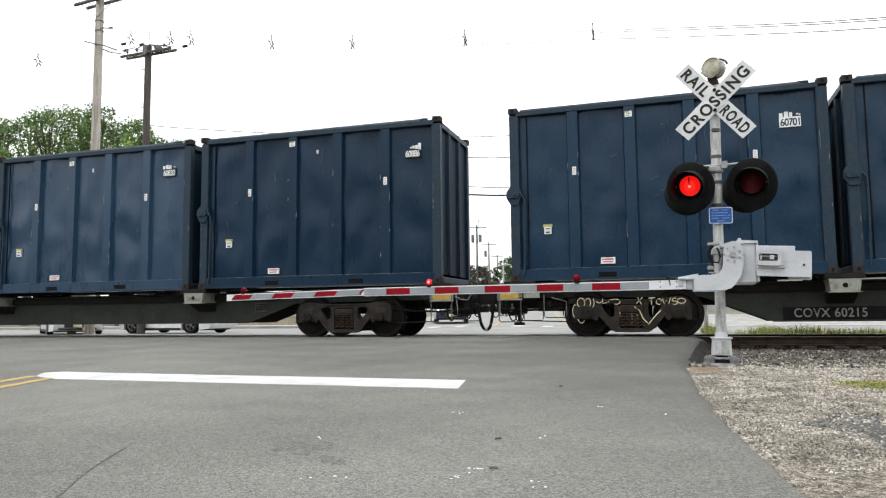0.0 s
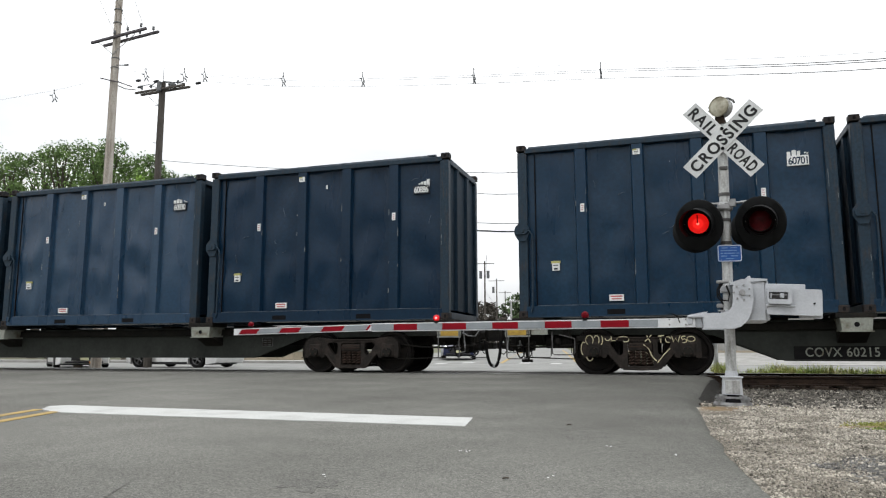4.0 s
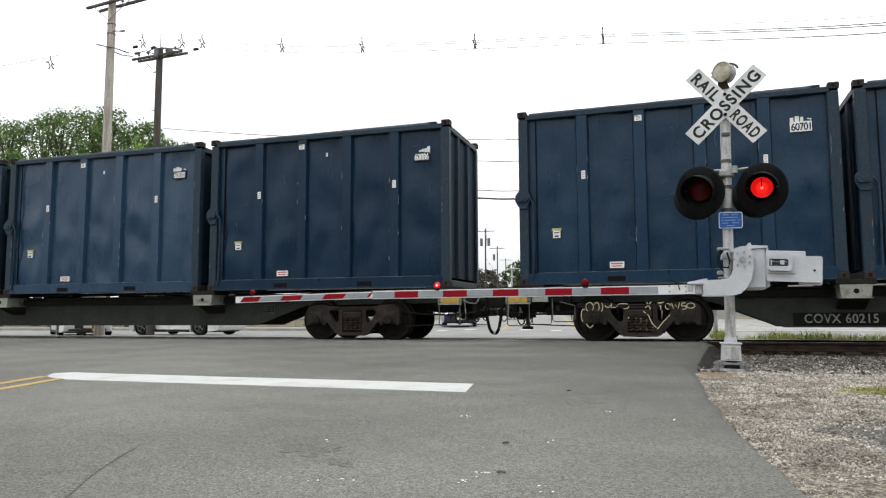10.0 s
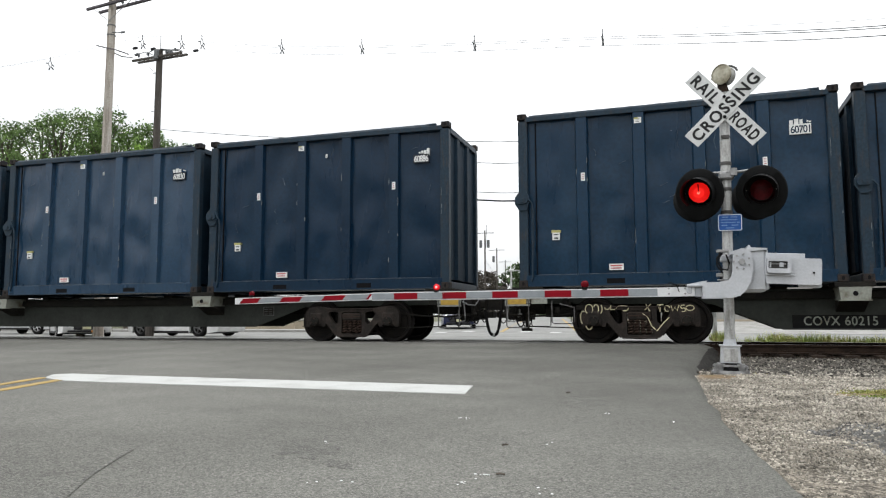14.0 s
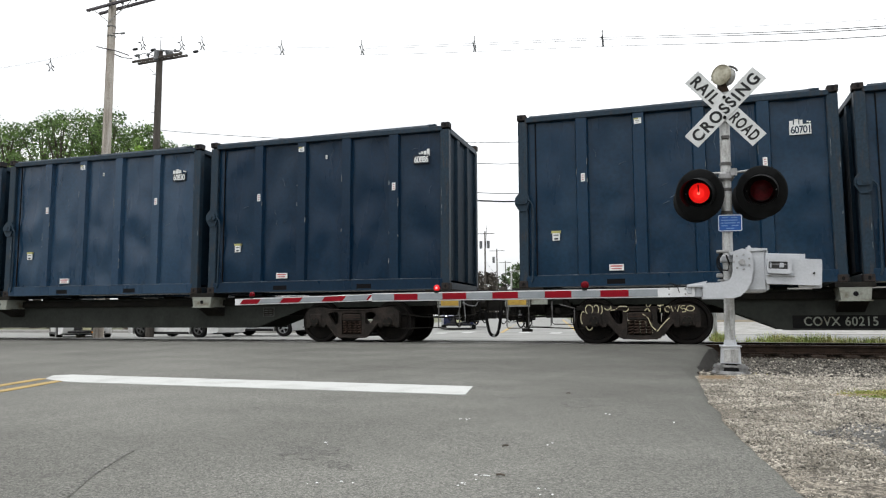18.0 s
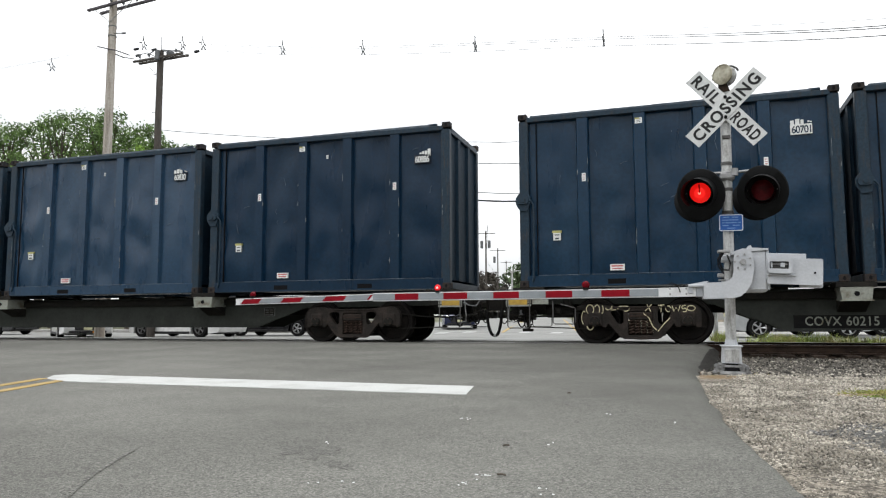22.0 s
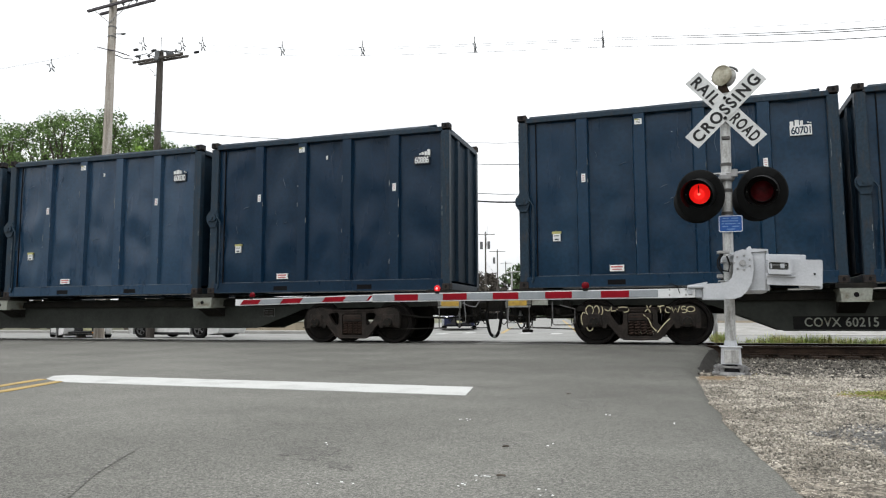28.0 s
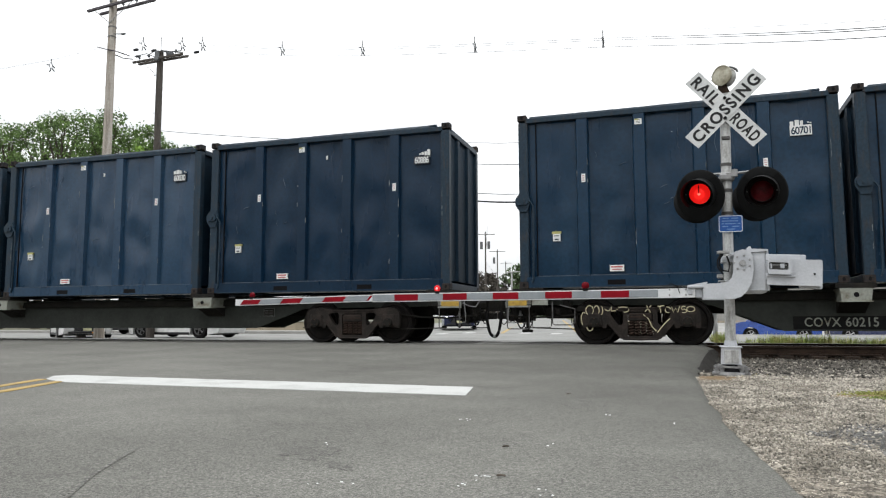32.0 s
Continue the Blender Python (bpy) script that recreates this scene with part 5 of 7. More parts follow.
def loop(cx, cz, rx, rz, a0, a1, tilt=0.0, n=14):
    out = []
    for i in range(n + 1):
        t = radians(a0 + (a1 - a0) * i / n)
        x, z = rx * math.cos(t), rz * math.sin(t)
        out.append((cx + x * math.cos(tilt) - z * math.sin(tilt), -1.064, cz + x * math.sin(tilt) + z * math.cos(tilt)))
    return out


BX = 3.15
for stroke in (loop(BX - 0.98, 0.69, 0.075, 0.095, 20, 400), loop(BX - 0.84, 0.69, 0.05, 0.09, 150, -120), loop(BX - 0.76, 0.69, 0.04, 0.09, 60, -110),
               loop(BX - 0.33, 0.71, 0.11, 0.04, 200, 20), loop(BX - 0.28, 0.70, 0.07, 0.05, 90, -120),
               loop(BX + 0.42, 0.70, 0.05, 0.07, 180, 90), [(BX + 0.34, -1.064, 0.76), (BX + 0.46, -1.064, 0.77)], [(BX + 0.40, -1.064, 0.77), (BX + 0.39, -1.064, 0.63)],
               loop(BX + 0.53, 0.69, 0.05, 0.055, 10, 300), [(BX + 0.60, -1.064, 0.75), (BX + 0.63, -1.064, 0.64), (BX + 0.67, -1.064, 0.72), (BX + 0.71, -1.064, 0.64), (BX + 0.75, -1.064, 0.76)],
               loop(BX - 1.10, 0.52, 0.05, 0.13, 60, 250), loop(BX - 0.98, 0.40, 0.07, 0.12, 200, 330), loop(BX - 0.62, 0.72, 0.05, 0.04, 180, 360), [(BX - 0.55, -1.064, 0.76), (BX - 0.55, -1.064, 0.67), (BX - 0.47, -1.064, 0.68)],
               loop(BX + 0.83, 0.72, 0.05, 0.035, 60, 250), loop(BX + 0.82, 0.665, 0.05, 0.035, 90, -120), loop(BX + 0.95, 0.70, 0.075, 0.05, 0, 360),
               [(BX + 0.10, -1.064, 0.66), (BX + 0.22, -1.064, 0.78)], [(BX + 0.20, -1.064, 0.64), (BX + 0.13, -1.064, 0.78)],
               [(BX + 0.06, -1.064, 0.60), (BX + 0.16, -1.064, 0.52), (BX + 0.22, -1.064, 0.36), (BX + 0.30, -1.064, 0.28)], [(BX + 0.32, -1.064, 0.25), (BX + 0.44, -1.064, 0.40), (BX + 0.56, -1.064, 0.52)]):
    scrawl.tube(stroke, 0.009, 4)
tagged(part("graffiti", scrawl, GRAFFITI, car_b, "cream spray-paint scrawl on the side frame"), kind="stuff")


# ---- crossing signal and gate ----
signal = thing("crossing_signal", pose(0.672, 9.60, -0.18, 0, 0.9, 0), "aluminium crossing signal mast with crossbuck, twin red lamps and bell", "railway signal")
SX, SZ = -0.672, 0.18
part("mast", Geo().cyl((0, 0, 0.30), (0, 0, 3.56), 0.062, n=20), ALU, signal, "weathered aluminium mast", smooth=True)
base = Geo().lathe([(0.10, 0.0), (0.218, 0.0), (0.225, 0.012), (0.220, 0.034), (0.210, 0.040), (0.10, 0.042)], 28)
for a in range(4):
    t = radians(45 + 90 * a)
    base.box(-0.012, 0.012, 0.07, 0.20, 0.03, 0.125, 0.004, pose(0, 0, 0, 0, 0, 45 + 90 * a)).box(-0.10, 0.10, 0.105, 0.122, 0.085, 0.112, 0.004, pose(0, 0, 0, 0, 0, 90 * a))
for a in (-1, 1):
    for b in (-1, 1):
        base.cyl((a * 0.165, b * 0.145, 0.02), (a * 0.165, b * 0.145, 0.115), 0.016, n=8).cyl((a * 0.165, b * 0.145, 0.03), (a * 0.165, b * 0.145, 0.055), 0.032, n=6)
        base.cyl((a * 0.165, b * 0.145, 0.075), (a * 0.165, b * 0.145, 0.10), 0.032, n=6)
part("base_flange", base, STEEL_RAIL, signal, "bolted cast base")
part("junction_box", Geo().prism([(-0.114, 0.135), (0.114, 0.135), (0.104, 0.34), (-0.104, 0.34)], -0.11, 0.11, "y").box(-0.124, 0.124, -0.125, 0.125, 0.335, 0.352, 0.004).cyl((0, 0, 0.35), (0, 0, 0.42), 0.078, 0.07, n=16), GATE_GREY, signal, "pale cast junction box")
# added black cylinder that stands in for the shade between the base bolts
part("base_gap_shade", Geo().cyl((0, 0, 0.02), (0, 0, 0.14), 0.155, 0.10, n=18), BLACK_HOLE, signal, "black filler for the shade in the base gap")
part("box_cover", Geo().box(-0.085, 0.085, -0.118, -0.10, 0.145, 0.31, 0.01), ALU, signal)
bits = Geo()
for z in (2.60, 2.27, 2.44, 1.98):
    bits.cyl((0, 0, z), (0, 0, z + 0.04), 0.070, n=16)
for z in (2.43, 2.93):
    bits.box(-0.05, 0.05, -0.075, -0.05, z, z + 0.05, 0.01)
part("mast_bands", bits, STEP_BAR, signal)


def blade(parent, angle, words, layer, start):
    ob = part("crossbuck_blade", Geo().box(-0.585, 0.585, -0.006, 0.0, -0.111, 0.111, 0.002), SIGN_WHITE, parent, "white reflective crossbuck blade with black capitals",
              m=pose(SX + 0.675, -0.085 - layer, 3.146 + SZ, 0, -angle, 0))
    for text, (x, w) in zip(words, start):
        part("letters", text_mesh(text, 0.198, SIGN_BLACK, 0.001, 0.0065, 1.22, w), SIGN_BLACK, ob, "black capital letters", m=pose(x, -0.0075, -0.070))
    return ob


blade(signal, -48, ("RAIL", "ROAD"), 0.0, ((-0.545, 0.41), (0.135, 0.41)))
blade(signal, 45.5, ("CROSSING",), 0.012, ((-0.535, 1.07),))
part("blade_bolts", Geo().cyl((SX + 0.668, -0.08, 3.28 + SZ), (SX + 0.668, -0.115, 3.28 + SZ), 0.022, n=8).cyl((SX + 0.668, -0.08, 3.02 + SZ), (SX + 0.668, -0.115, 3.02 + SZ), 0.022, n=8), HOOD_BLACK, signal)
bell = part("bell", Geo().lathe([(0.02, -0.06), (0.06, -0.055), (0.105, -0.03), (0.135, 0.01), (0.14, 0.05), (0.132, 0.055), (0.09, 0.06), (0.02, 0.062)], 28), BELL_METAL, signal,
            "weathered round bell", True, pose(SX + 0.665, -0.03, 3.585 + SZ, 90, 0, -32) @ Matrix.Scale(0.88, 4))
part("bell_shell", Geo().lathe([(0.03, -0.14), (0.12, -0.135), (0.142, -0.10), (0.145, -0.06), (0.13, -0.05)], 28), ALU, bell, smooth=True)
part("bell_rim", Geo().lathe([(0.138, 0.035), (0.15, 0.04), (0.15, 0.058), (0.138, 0.062)], 28, ring=True), BELL_METAL, bell, smooth=True)
for v in (-0.045, 0.012):
    part("rim_stud", Geo().box(-0.168, -0.135, v, v + 0.024, -0.005, 0.05, 0.006), STEP_BAR, bell)
part("bell_striker", Geo().tube([(0.06, 0.135, -0.05), (0.10, 0.125, -0.08), (0.145, 0.09, -0.10), (0.165, 0.05, -0.10)], 0.016, 6), STEP_BAR, bell, "dark clapper arm at the rim")
part("bell_neck", Geo().cyl((0, 0, 3.54), (-0.03, 0, 3.68), 0.072, 0.05, n=16), RUST, signal, "rusty bell neck", smooth=True)
part("crossarm", Geo().tube([(SX + 0.36, 0.05, 2.29 + SZ), (SX + 0.50, -0.02, 2.325 + SZ), (0.03, -0.085, 2.315 + SZ)], 0.017, 8).tube([(0.0, -0.085, 2.315 + SZ), (0.16, -0.05, 2.325 + SZ), (SX + 1.03, 0.04, 2.36 + SZ)], 0.017, 8),
     STEEL_RAIL, signal, smooth=True)
part("arm_clamp", Geo().box(-0.09, 0.09, -0.10, 0.09, 2.23 + SZ, 2.32 + SZ, 0.02).cyl((0.085, -0.10, 2.27 + SZ), (0.085, -0.10, 2.36 + SZ), 0.04, n=10), STEEL_RAIL, signal)


def lamp_head(x, z, face):
    """A black lamp head: back disc, hood, and the round lens unit that turns its lit or its dark face to the road."""
    head = part("lamp_head", Geo().lathe([(0.155, -0.012), (0.290, -0.012), (0.305, 0.0), (0.305, 0.008), (0.290, 0.020), (0.155, 0.020)], 40, Matrix.Translation((0, -0.022, 0)) @ Matrix.Diagonal((0.965, 1.06, 1, 1)), ring=True), HOOD_BLACK, signal, "black round signal head", True,
                pose(SX + x, -0.12, z + SZ, 103, 0, face))
    part("housing", Geo().lathe([(0.05, -0.34), (0.15, -0.33), (0.185, -0.28), (0.190, -0.012), (0.160, -0.010), (0.160, -0.27), (0.03, -0.30)], 28), HOOD_BLACK, head, smooth=True)
    hood = Geo()
    n = 36
    for i in range(n + 1):
        t = radians(-50 + 280 * i / n)
        reach = 0.25 + 0.05 * math.sin(t)
        for r in (0.195, 0.188):
            hood.v += [(r * math.cos(t), r * math.sin(t), 0.0), (r * math.cos(t), r * math.sin(t), reach)]
    for i in range(n):
        a, b = 4 * i, 4 * i + 4
        hood.f += [(a, b, b + 1, a + 1), (a + 2, a + 3, b + 3, b + 2), (a + 1, b + 1, b + 3, a + 3), (a, a + 2, b + 2, b)]
    part("hood", hood, HOOD_BLACK, head, "black hood over the lens", True)
    part("rim_screws", Geo().cyl((0.168, 0, 0.0), (0.168, 0, 0.028), 0.008, n=6).cyl((-0.168, 0, 0.0), (-0.168, 0, 0.028), 0.008, n=6), STEEL_RAIL, head)
    dome = [(0.002, 0.035), (0.05, 0.031), (0.095, 0.018), (0.132, -0.008)]
    lens = part("lens_unit", Geo().lathe([(0.130, -0.014), (0.138, -0.012), (0.138, 0.012), (0.130, 0.014)], 32), HOOD_BLACK, head, "round two-faced red lens unit", True, pose(0, 0, 0.02))
    part("lit_lens", Geo().lathe(dome[::-1], 32, pose(0, 0, 0.018)), LENS_LIT, lens, "glowing red lens", True)
    part("lit_centre", Geo().lathe([(0.064, 0.0475), (0.04, 0.0525), (0.002, 0.0550)], 28), LENS_CORE, lens, "bright middle of the lit lens", True)
    return head, lens


def finish_lens(lens):
    dome = [(0.132, -0.008), (0.095, 0.018), (0.05, 0.031), (0.002, 0.035)]
    part("dark_lens", Geo().lathe(dome, 32, pose(0, 0, -0.018, 180)), LENS_OFF, lens, "dark unlit red lens", True)


def rear_head(x, z, face):
    """The lamp head that faces the other way, back to back with the front one."""
    rear = part("rear_lamp_head", Geo().lathe([(0.02, -0.012), (0.270, -0.012), (0.285, 0.0), (0.285, 0.010), (0.270, 0.020), (0.02, 0.022)], 40), HOOD_BLACK, signal, "black signal head facing the far side", True,
                pose(SX + x, 0.42, z + SZ, 80, 0, face))
    part("rear_housing", Geo().lathe([(0.10, 0.0), (0.175, 0.0), (0.175, 0.22), (0.12, 0.24)], 24), HOOD_BLACK, rear, smooth=True)


rear_head(0.318, 2.035, 8)
rear_head(1.035, 2.040, 8)
head_l, lens_l = lamp_head(0.352, 2.068, -13)
head_r, lens_r = lamp_head(1.068, 2.075, -10)


def rounded(x0, x1, z0, z1, r, n=5):
    """The outline of a plate with round corners, as (x, z)."""
    out = []
    for cx, cz, a in ((x1 - r, z1 - r, 0), (x0 + r, z1 - r, 90), (x0 + r, z0 + r, 180), (x1 - r, z0 + r, 270)):
        out += [(cx + r * math.cos(radians(a + 90 * i / n)), cz + r * math.sin(radians(a + 90 * i / n))) for i in range(n + 1)]
    return out


sign = part("blue_sign", Geo().prism(rounded(SX + 0.560, SX + 0.842, 1.577 + SZ, 1.787 + SZ, 0.025), -0.092, -0.085, "y"), SIGN_BLUE, signal, "small blue notice with a pale rounded border")
border = Geo()
holed(border, rounded(SX + 0.564, SX + 0.838, 1.581 + SZ, 1.783 + SZ, 0.022), [rounded(SX + 0.572, SX + 0.830, 1.589 + SZ, 1.775 + SZ, 0.016)], -0.0945, -0.0915)
part("border", border, SIGN_WHITE, sign)
print_bars = Geo()
for i, words in enumerate((((-0.06, 0.07), (0.05, 0.075)), ((-0.01, 0.19),), ((-0.095, 0.03), (0.0, 0.13), (0.10, 0.03)), ((-0.07, 0.07), (0.06, 0.08)), ((0.0, 0.09),))):
    for dx, w in words:
        flat_quads(print_bars, SX + 0.701 + dx * 0.95, 1.750 + SZ - 0.034 * i, w, 0.011, -0.0945, -0.0915)
tagged(part("print", print_bars, SIGN_PALE, sign), kind="stuff")

gate = thing("crossing_gate", pose(0, 9.45, 0), "lowered crossing gate with red and grey striped arm", "barrier")
case = part("mechanism_case", Geo().box(0.735, 1.105, -0.13, 0.30, 0.815, 1.325, 0.03).prism([(0.70, 1.265), (0.90, 1.30), (1.115, 1.31), (1.115, 1.332), (0.935, 1.345), (0.925, 1.372), (0.905, 1.372), (0.885, 1.335), (0.70, 1.30)], -0.15, 0.32, "y"), GATE_GREY, gate, "pale grey mechanism case")
part("case_edge", Geo().box(1.096, 1.122, -0.125, 0.315, 0.84, 1.31, 0.006), GATE_GREY, case)
part("bracket_to_mast", Geo().box(0.60, 0.92, 0.05, 0.22, 1.20, 1.28, 0.01).box(0.60, 0.92, 0.05, 0.22, 0.90, 0.98, 0.01), GATE_GREY, gate)
plate_poly = [(0.375, 0.748), (0.375, 0.930), (0.60, 0.935), (0.665, 0.955), (0.70, 1.00), (0.715, 1.06), (0.728, 1.25), (0.752, 1.31), (0.83, 1.335), (0.905, 1.32), (0.940, 1.26), (0.945, 1.10), (0.915, 0.93), (0.86, 0.83), (0.79, 0.765), (0.70, 0.742)]
swing = part("support_plate", Geo().prism(plate_poly, -0.20, -0.165, "y"), GATE_GREY, gate, "pale grey curved arm support")
hub = Geo().cyl((0.823, -0.20, 1.173), (0.823, -0.235, 1.173), 0.035, n=14)
for i in range(7):
    t = radians(25 + 51.4 * i)
    hub.cyl((0.823 + 0.09 * math.cos(t), -0.20, 1.173 + 0.09 * math.sin(t)), (0.823 + 0.09 * math.cos(t), -0.215, 1.173 + 0.09 * math.sin(t)), 0.012, n=6)
part("hub_bolts", hub, STEEL_RAIL, swing)
part("back_plate", Geo().prism(plate_poly, 0.32, 0.35, "y"), GATE_GREY, gate)
part("hub_shaft", Geo().cyl((0.823, -0.17, 1.173), (0.823, 0.33, 1.173), 0.05, n=14), STEEL_RAIL, gate)
tilt = pose(1.09, 0, 1.08, 0, 3.2, 0)
part("weight_arm", Geo().box(-0.01, 0.42, -0.150, -0.10, -0.12, 0.195, 0.006, tilt), GATE_GREY, gate, "flat pale grey lever behind the weights")
weight = part("counterweight", Geo().prism(rounded(0.0, 0.588, -0.172, 0.135, 0.018, 3), -0.205, -0.155, "y", tilt), GATE_GREY, gate, "flat pale grey counterweight")
part("weight_plate", Geo().prism(rounded(0.36, 0.60, -0.20, 0.120, 0.018, 3), -0.150, -0.08, "y", tilt), GATE_GREY, weight)
shoe = Geo()
holed(shoe, rounded(0.0, 0.262, -0.050, 0.138, 0.035, 4), [rounded(0.015, 0.222, 0.005, 0.090, 0.014, 3)], -0.262, -0.205)
tray = part("slide_plate", shoe, GATE_GREY, weight, "raised slide plate with a long slot")
tray.matrix_basis = tilt
part("slide_groove", Geo().box(0.015, 0.222, -0.214, -0.206, 0.005, 0.09, 0.0, tilt), STEP_BAR, weight, "dark slot in the slide plate")
part("slide_rod", Geo().box(0.01, 0.21, -0.240, -0.222, 0.052, 0.068, 0.003, tilt), STEEL_RAIL, weight)
part("slide_bolt", Geo().box(0.135, 0.180, -0.262, -0.214, 0.022, 0.075, 0.005, tilt), GATE_GREY, weight)
part("slide_stop", Geo().box(0.03, 0.048, -0.25, -0.214, 0.015, 0.08, 0.004, tilt), GATE_GREY, weight)
part("plate_foot", Geo().box(-0.01, 0.30, -0.225, -0.205, -0.078, -0.056, 0.004, tilt), GATE_GREY, weight)
part("weight_bolt", Geo().cyl((0.505, -0.222, -0.03), (0.505, -0.200, -0.03), 0.012, n=8, m=tilt), HOOD_BLACK, weight)
part("cable_loop", Geo().tube([(0.62, -0.04, 1.30), (0.58, -0.10, 1.24), (0.57, -0.12, 1.16), (0.60, -0.12, 1.09), (0.67, -0.11, 1.08), (0.69, -0.10, 1.16), (0.66, -0.08, 1.27)], 0.011, 6)
     .tube([(0.60, -0.06, 1.31), (0.55, -0.12, 1.22), (0.55, -0.14, 1.13), (0.61, -0.14, 1.04)], 0.010, 6), RUBBER, gate, "black looped cable", smooth=True)
part("cable_clamps", Geo().box(0.55, 0.69, -0.09, 0.0, 1.30, 1.335, 0.008).box(0.54, 0.62, -0.10, -0.02, 1.0, 1.05, 0.01).box(0.55, 0.63, -0.09, -0.02, 0.955, 0.975, 0.005), STEEL_RAIL, gate)
part("arm_adapter", Geo().box(0.19, 0.40, -0.19, -0.09, 0.88, 0.915, 0.008).box(0.19, 0.25, -0.17, -0.10, 0.80, 0.90, 0.01).prism([(0.20, 0.915), (0.40, 0.918), (0.43, 0.955), (0.36, 0.945)], -0.16, -0.13, "y").box(0.28, 0.37, -0.14, -0.10, 0.76, 0.90, 0.01), GATE_GREY, gate, "bolted arm adapter")


def arm_z(x):
    return float(np.interp(x, [-6.3, -4.04, -0.155, 0.28], [0.768, 0.812, 0.822, 0.826]))


arm = part("gate_arm", Geo().prism([(-0.155, arm_z(-0.155) - 0.057), (0.28, 0.768), (0.28, 0.884), (-0.155, arm_z(-0.155) + 0.057)], -0.155, -0.10, "y"), ARM_WHITE, gate, "striped gate arm")


def arm_piece(name, x0, x1, mat, half, y0, y1, slant=0.0, label=""):
    z0, z1 = arm_z(x0), arm_z(x1)
    return part(name, Geo().prism([(x0, z0 - half), (x1, z1 - half), (x1 + slant, z1 + half), (x0 + slant, z0 + half)], y0, y1, "y"), mat, arm, label)


part("arm_root_bolts", Geo().cyl((-0.02, -0.155, 0.865), (-0.02, -0.168, 0.865), 0.012, n=6).cyl((-0.02, -0.155, 0.80), (-0.02, -0.168, 0.80), 0.012, n=6).cyl((0.17, -0.155, 0.865), (0.17, -0.168, 0.865), 0.012, n=6).cyl((0.17, -0.155, 0.80), (0.17, -0.168, 0.80), 0.012, n=6), STEEL_RAIL, arm)
edges = [-3.985, -3.655, -3.310, -2.952, -2.616, -2.257, -1.912, -1.560, -1.216, -0.852, -0.504, -0.143]
arm_piece("arm_channel", -3.985, -0.143, ARM_WHITE, 0.057, -0.145, -0.098, 0, "white edges of the arm")
for i in range(11):
    red = i % 2 == 1
    arm_piece("red_stripe" if red else "grey_stripe", edges[i], edges[i + 1], ARM_RED if red else ARM_GREY, 0.044, -0.151, -0.144)
arm_piece("arm_tip", -6.20, -3.98, ARM_WHITE, 0.047, -0.143, -0.105, 0, "thin white tip of the arm")
for i in range(4):
    a = (-6.12, -5.45, -4.775, -4.08)[i]
    b = (-5.82, -5.13, -4.445, -4.045)[i]
    arm_piece("red_stripe", a, b, ARM_RED, 0.036, -0.148, -0.142, 0.06)
    if i < 3:
        arm_piece("grey_stripe", b + 0.004, (-5.45, -4.775, -4.08)[i] - 0.004, ARM_GREY, 0.036, -0.1475, -0.142, 0.06)
part("arm_wire", Geo().tube([(0.27, -0.125, 0.893), (-0.3, -0.125, 0.888), (-1.05, -0.125, 0.884), (-2.0, -0.125, 0.884), (-3.04, -0.125, 0.880), (-4.2, -0.125, 0.864), (-5.95, -0.125, 0.828)], 0.006, 5), RUBBER, arm, "thin lamp cable on the arm")
part("hanging_wire", Geo().tube([(0.10, -0.15, 0.90), (0.0, -0.165, 0.94), (-0.03, -0.16, 0.92)], 0.006, 5).tube([(0.02, -0.16, 0.93), (0.08, -0.165, 0.89), (0.10, -0.165, 0.82)], 0.006, 5), RUBBER, arm)


def gate_lamp(x, size, steady):
    z = arm_z(x) + 0.057
    ob = part("gate_lamp", Geo().cyl((x, -0.125, z - 0.01), (x, -0.125, z + 0.022), size * 0.75, n=12).cyl((x, -0.125, z), (x, -0.125, z + size * 2.0), size * 0.28, n=8), HOOD_BLACK, gate, "small red gate lamp")
    if steady:
        part("lit_lens", Geo().lathe([(0.002, -0.03), (size, -0.02), (size, 0.0), (size * 0.7, 0.022), (0.002, 0.028)], 18, pose(x, -0.125, z + size * 1.1, 90)), GATE_LENS, ob, "red lens", True)
        return None
    unit = part("lens_unit", Geo().lathe([(size * 0.95, -0.012), (size, -0.008), (size, 0.008), (size * 0.95, 0.012)], 18), GATE_LENS, ob, "two-faced red lens", True, pose(x, -0.125, z + size * 1.15, 90))
    dome = [(size * 0.96, 0.006), (size * 0.7, 0.024), (0.002, 0.032)]
    part("lit_lens", Geo().lathe(dome, 18), GATE_LIT, unit, "glowing red lens", True)
    part("filament_glow", Geo().lathe([(size * 0.34, 0.029), (size * 0.2, 0.035), (0.002, 0.037)], 12), GATE_CORE, unit)
    part("dark_lens", Geo().lathe(dome, 18, pose(0, 0, 0, 180)), GATE_LENS, unit, "unlit red lens", True)
    return unit


tip_lamp = gate_lamp(-5.93, 0.042, True)
mid_lamp = gate_lamp(-3.038, 0.050, False)
root_lamp = gate_lamp(-1.045, 0.050, False)
finish_lens(lens_l)
finish_lens(lens_r)
for lens in (lens_l, lens_r):
    part("filament_glow", Geo().lathe([(0.022, 0.052), (0.014, 0.056), (0.002, 0.057)], 12), LENS_HOT, lens)
    part("lens_support", Geo().box(-0.006, 0.006, 0.0, 0.11, 0.046, 0.058), HOOD_BLACK, lens)


# ---- poles, wires and far things ----
def utility_pole(x, y, h, r0, r1, mat, label, ground=None):
    z = ground_z(x, y) if ground is None else ground
    p = thing("utility_pole", pose(x, y, z), label, "utility pole", "utility poles")
    part("shaft", Geo().cyl((0, 0, 0), (0, 0, h), r0, r1, n=14), mat, p, smooth=True)
    return p


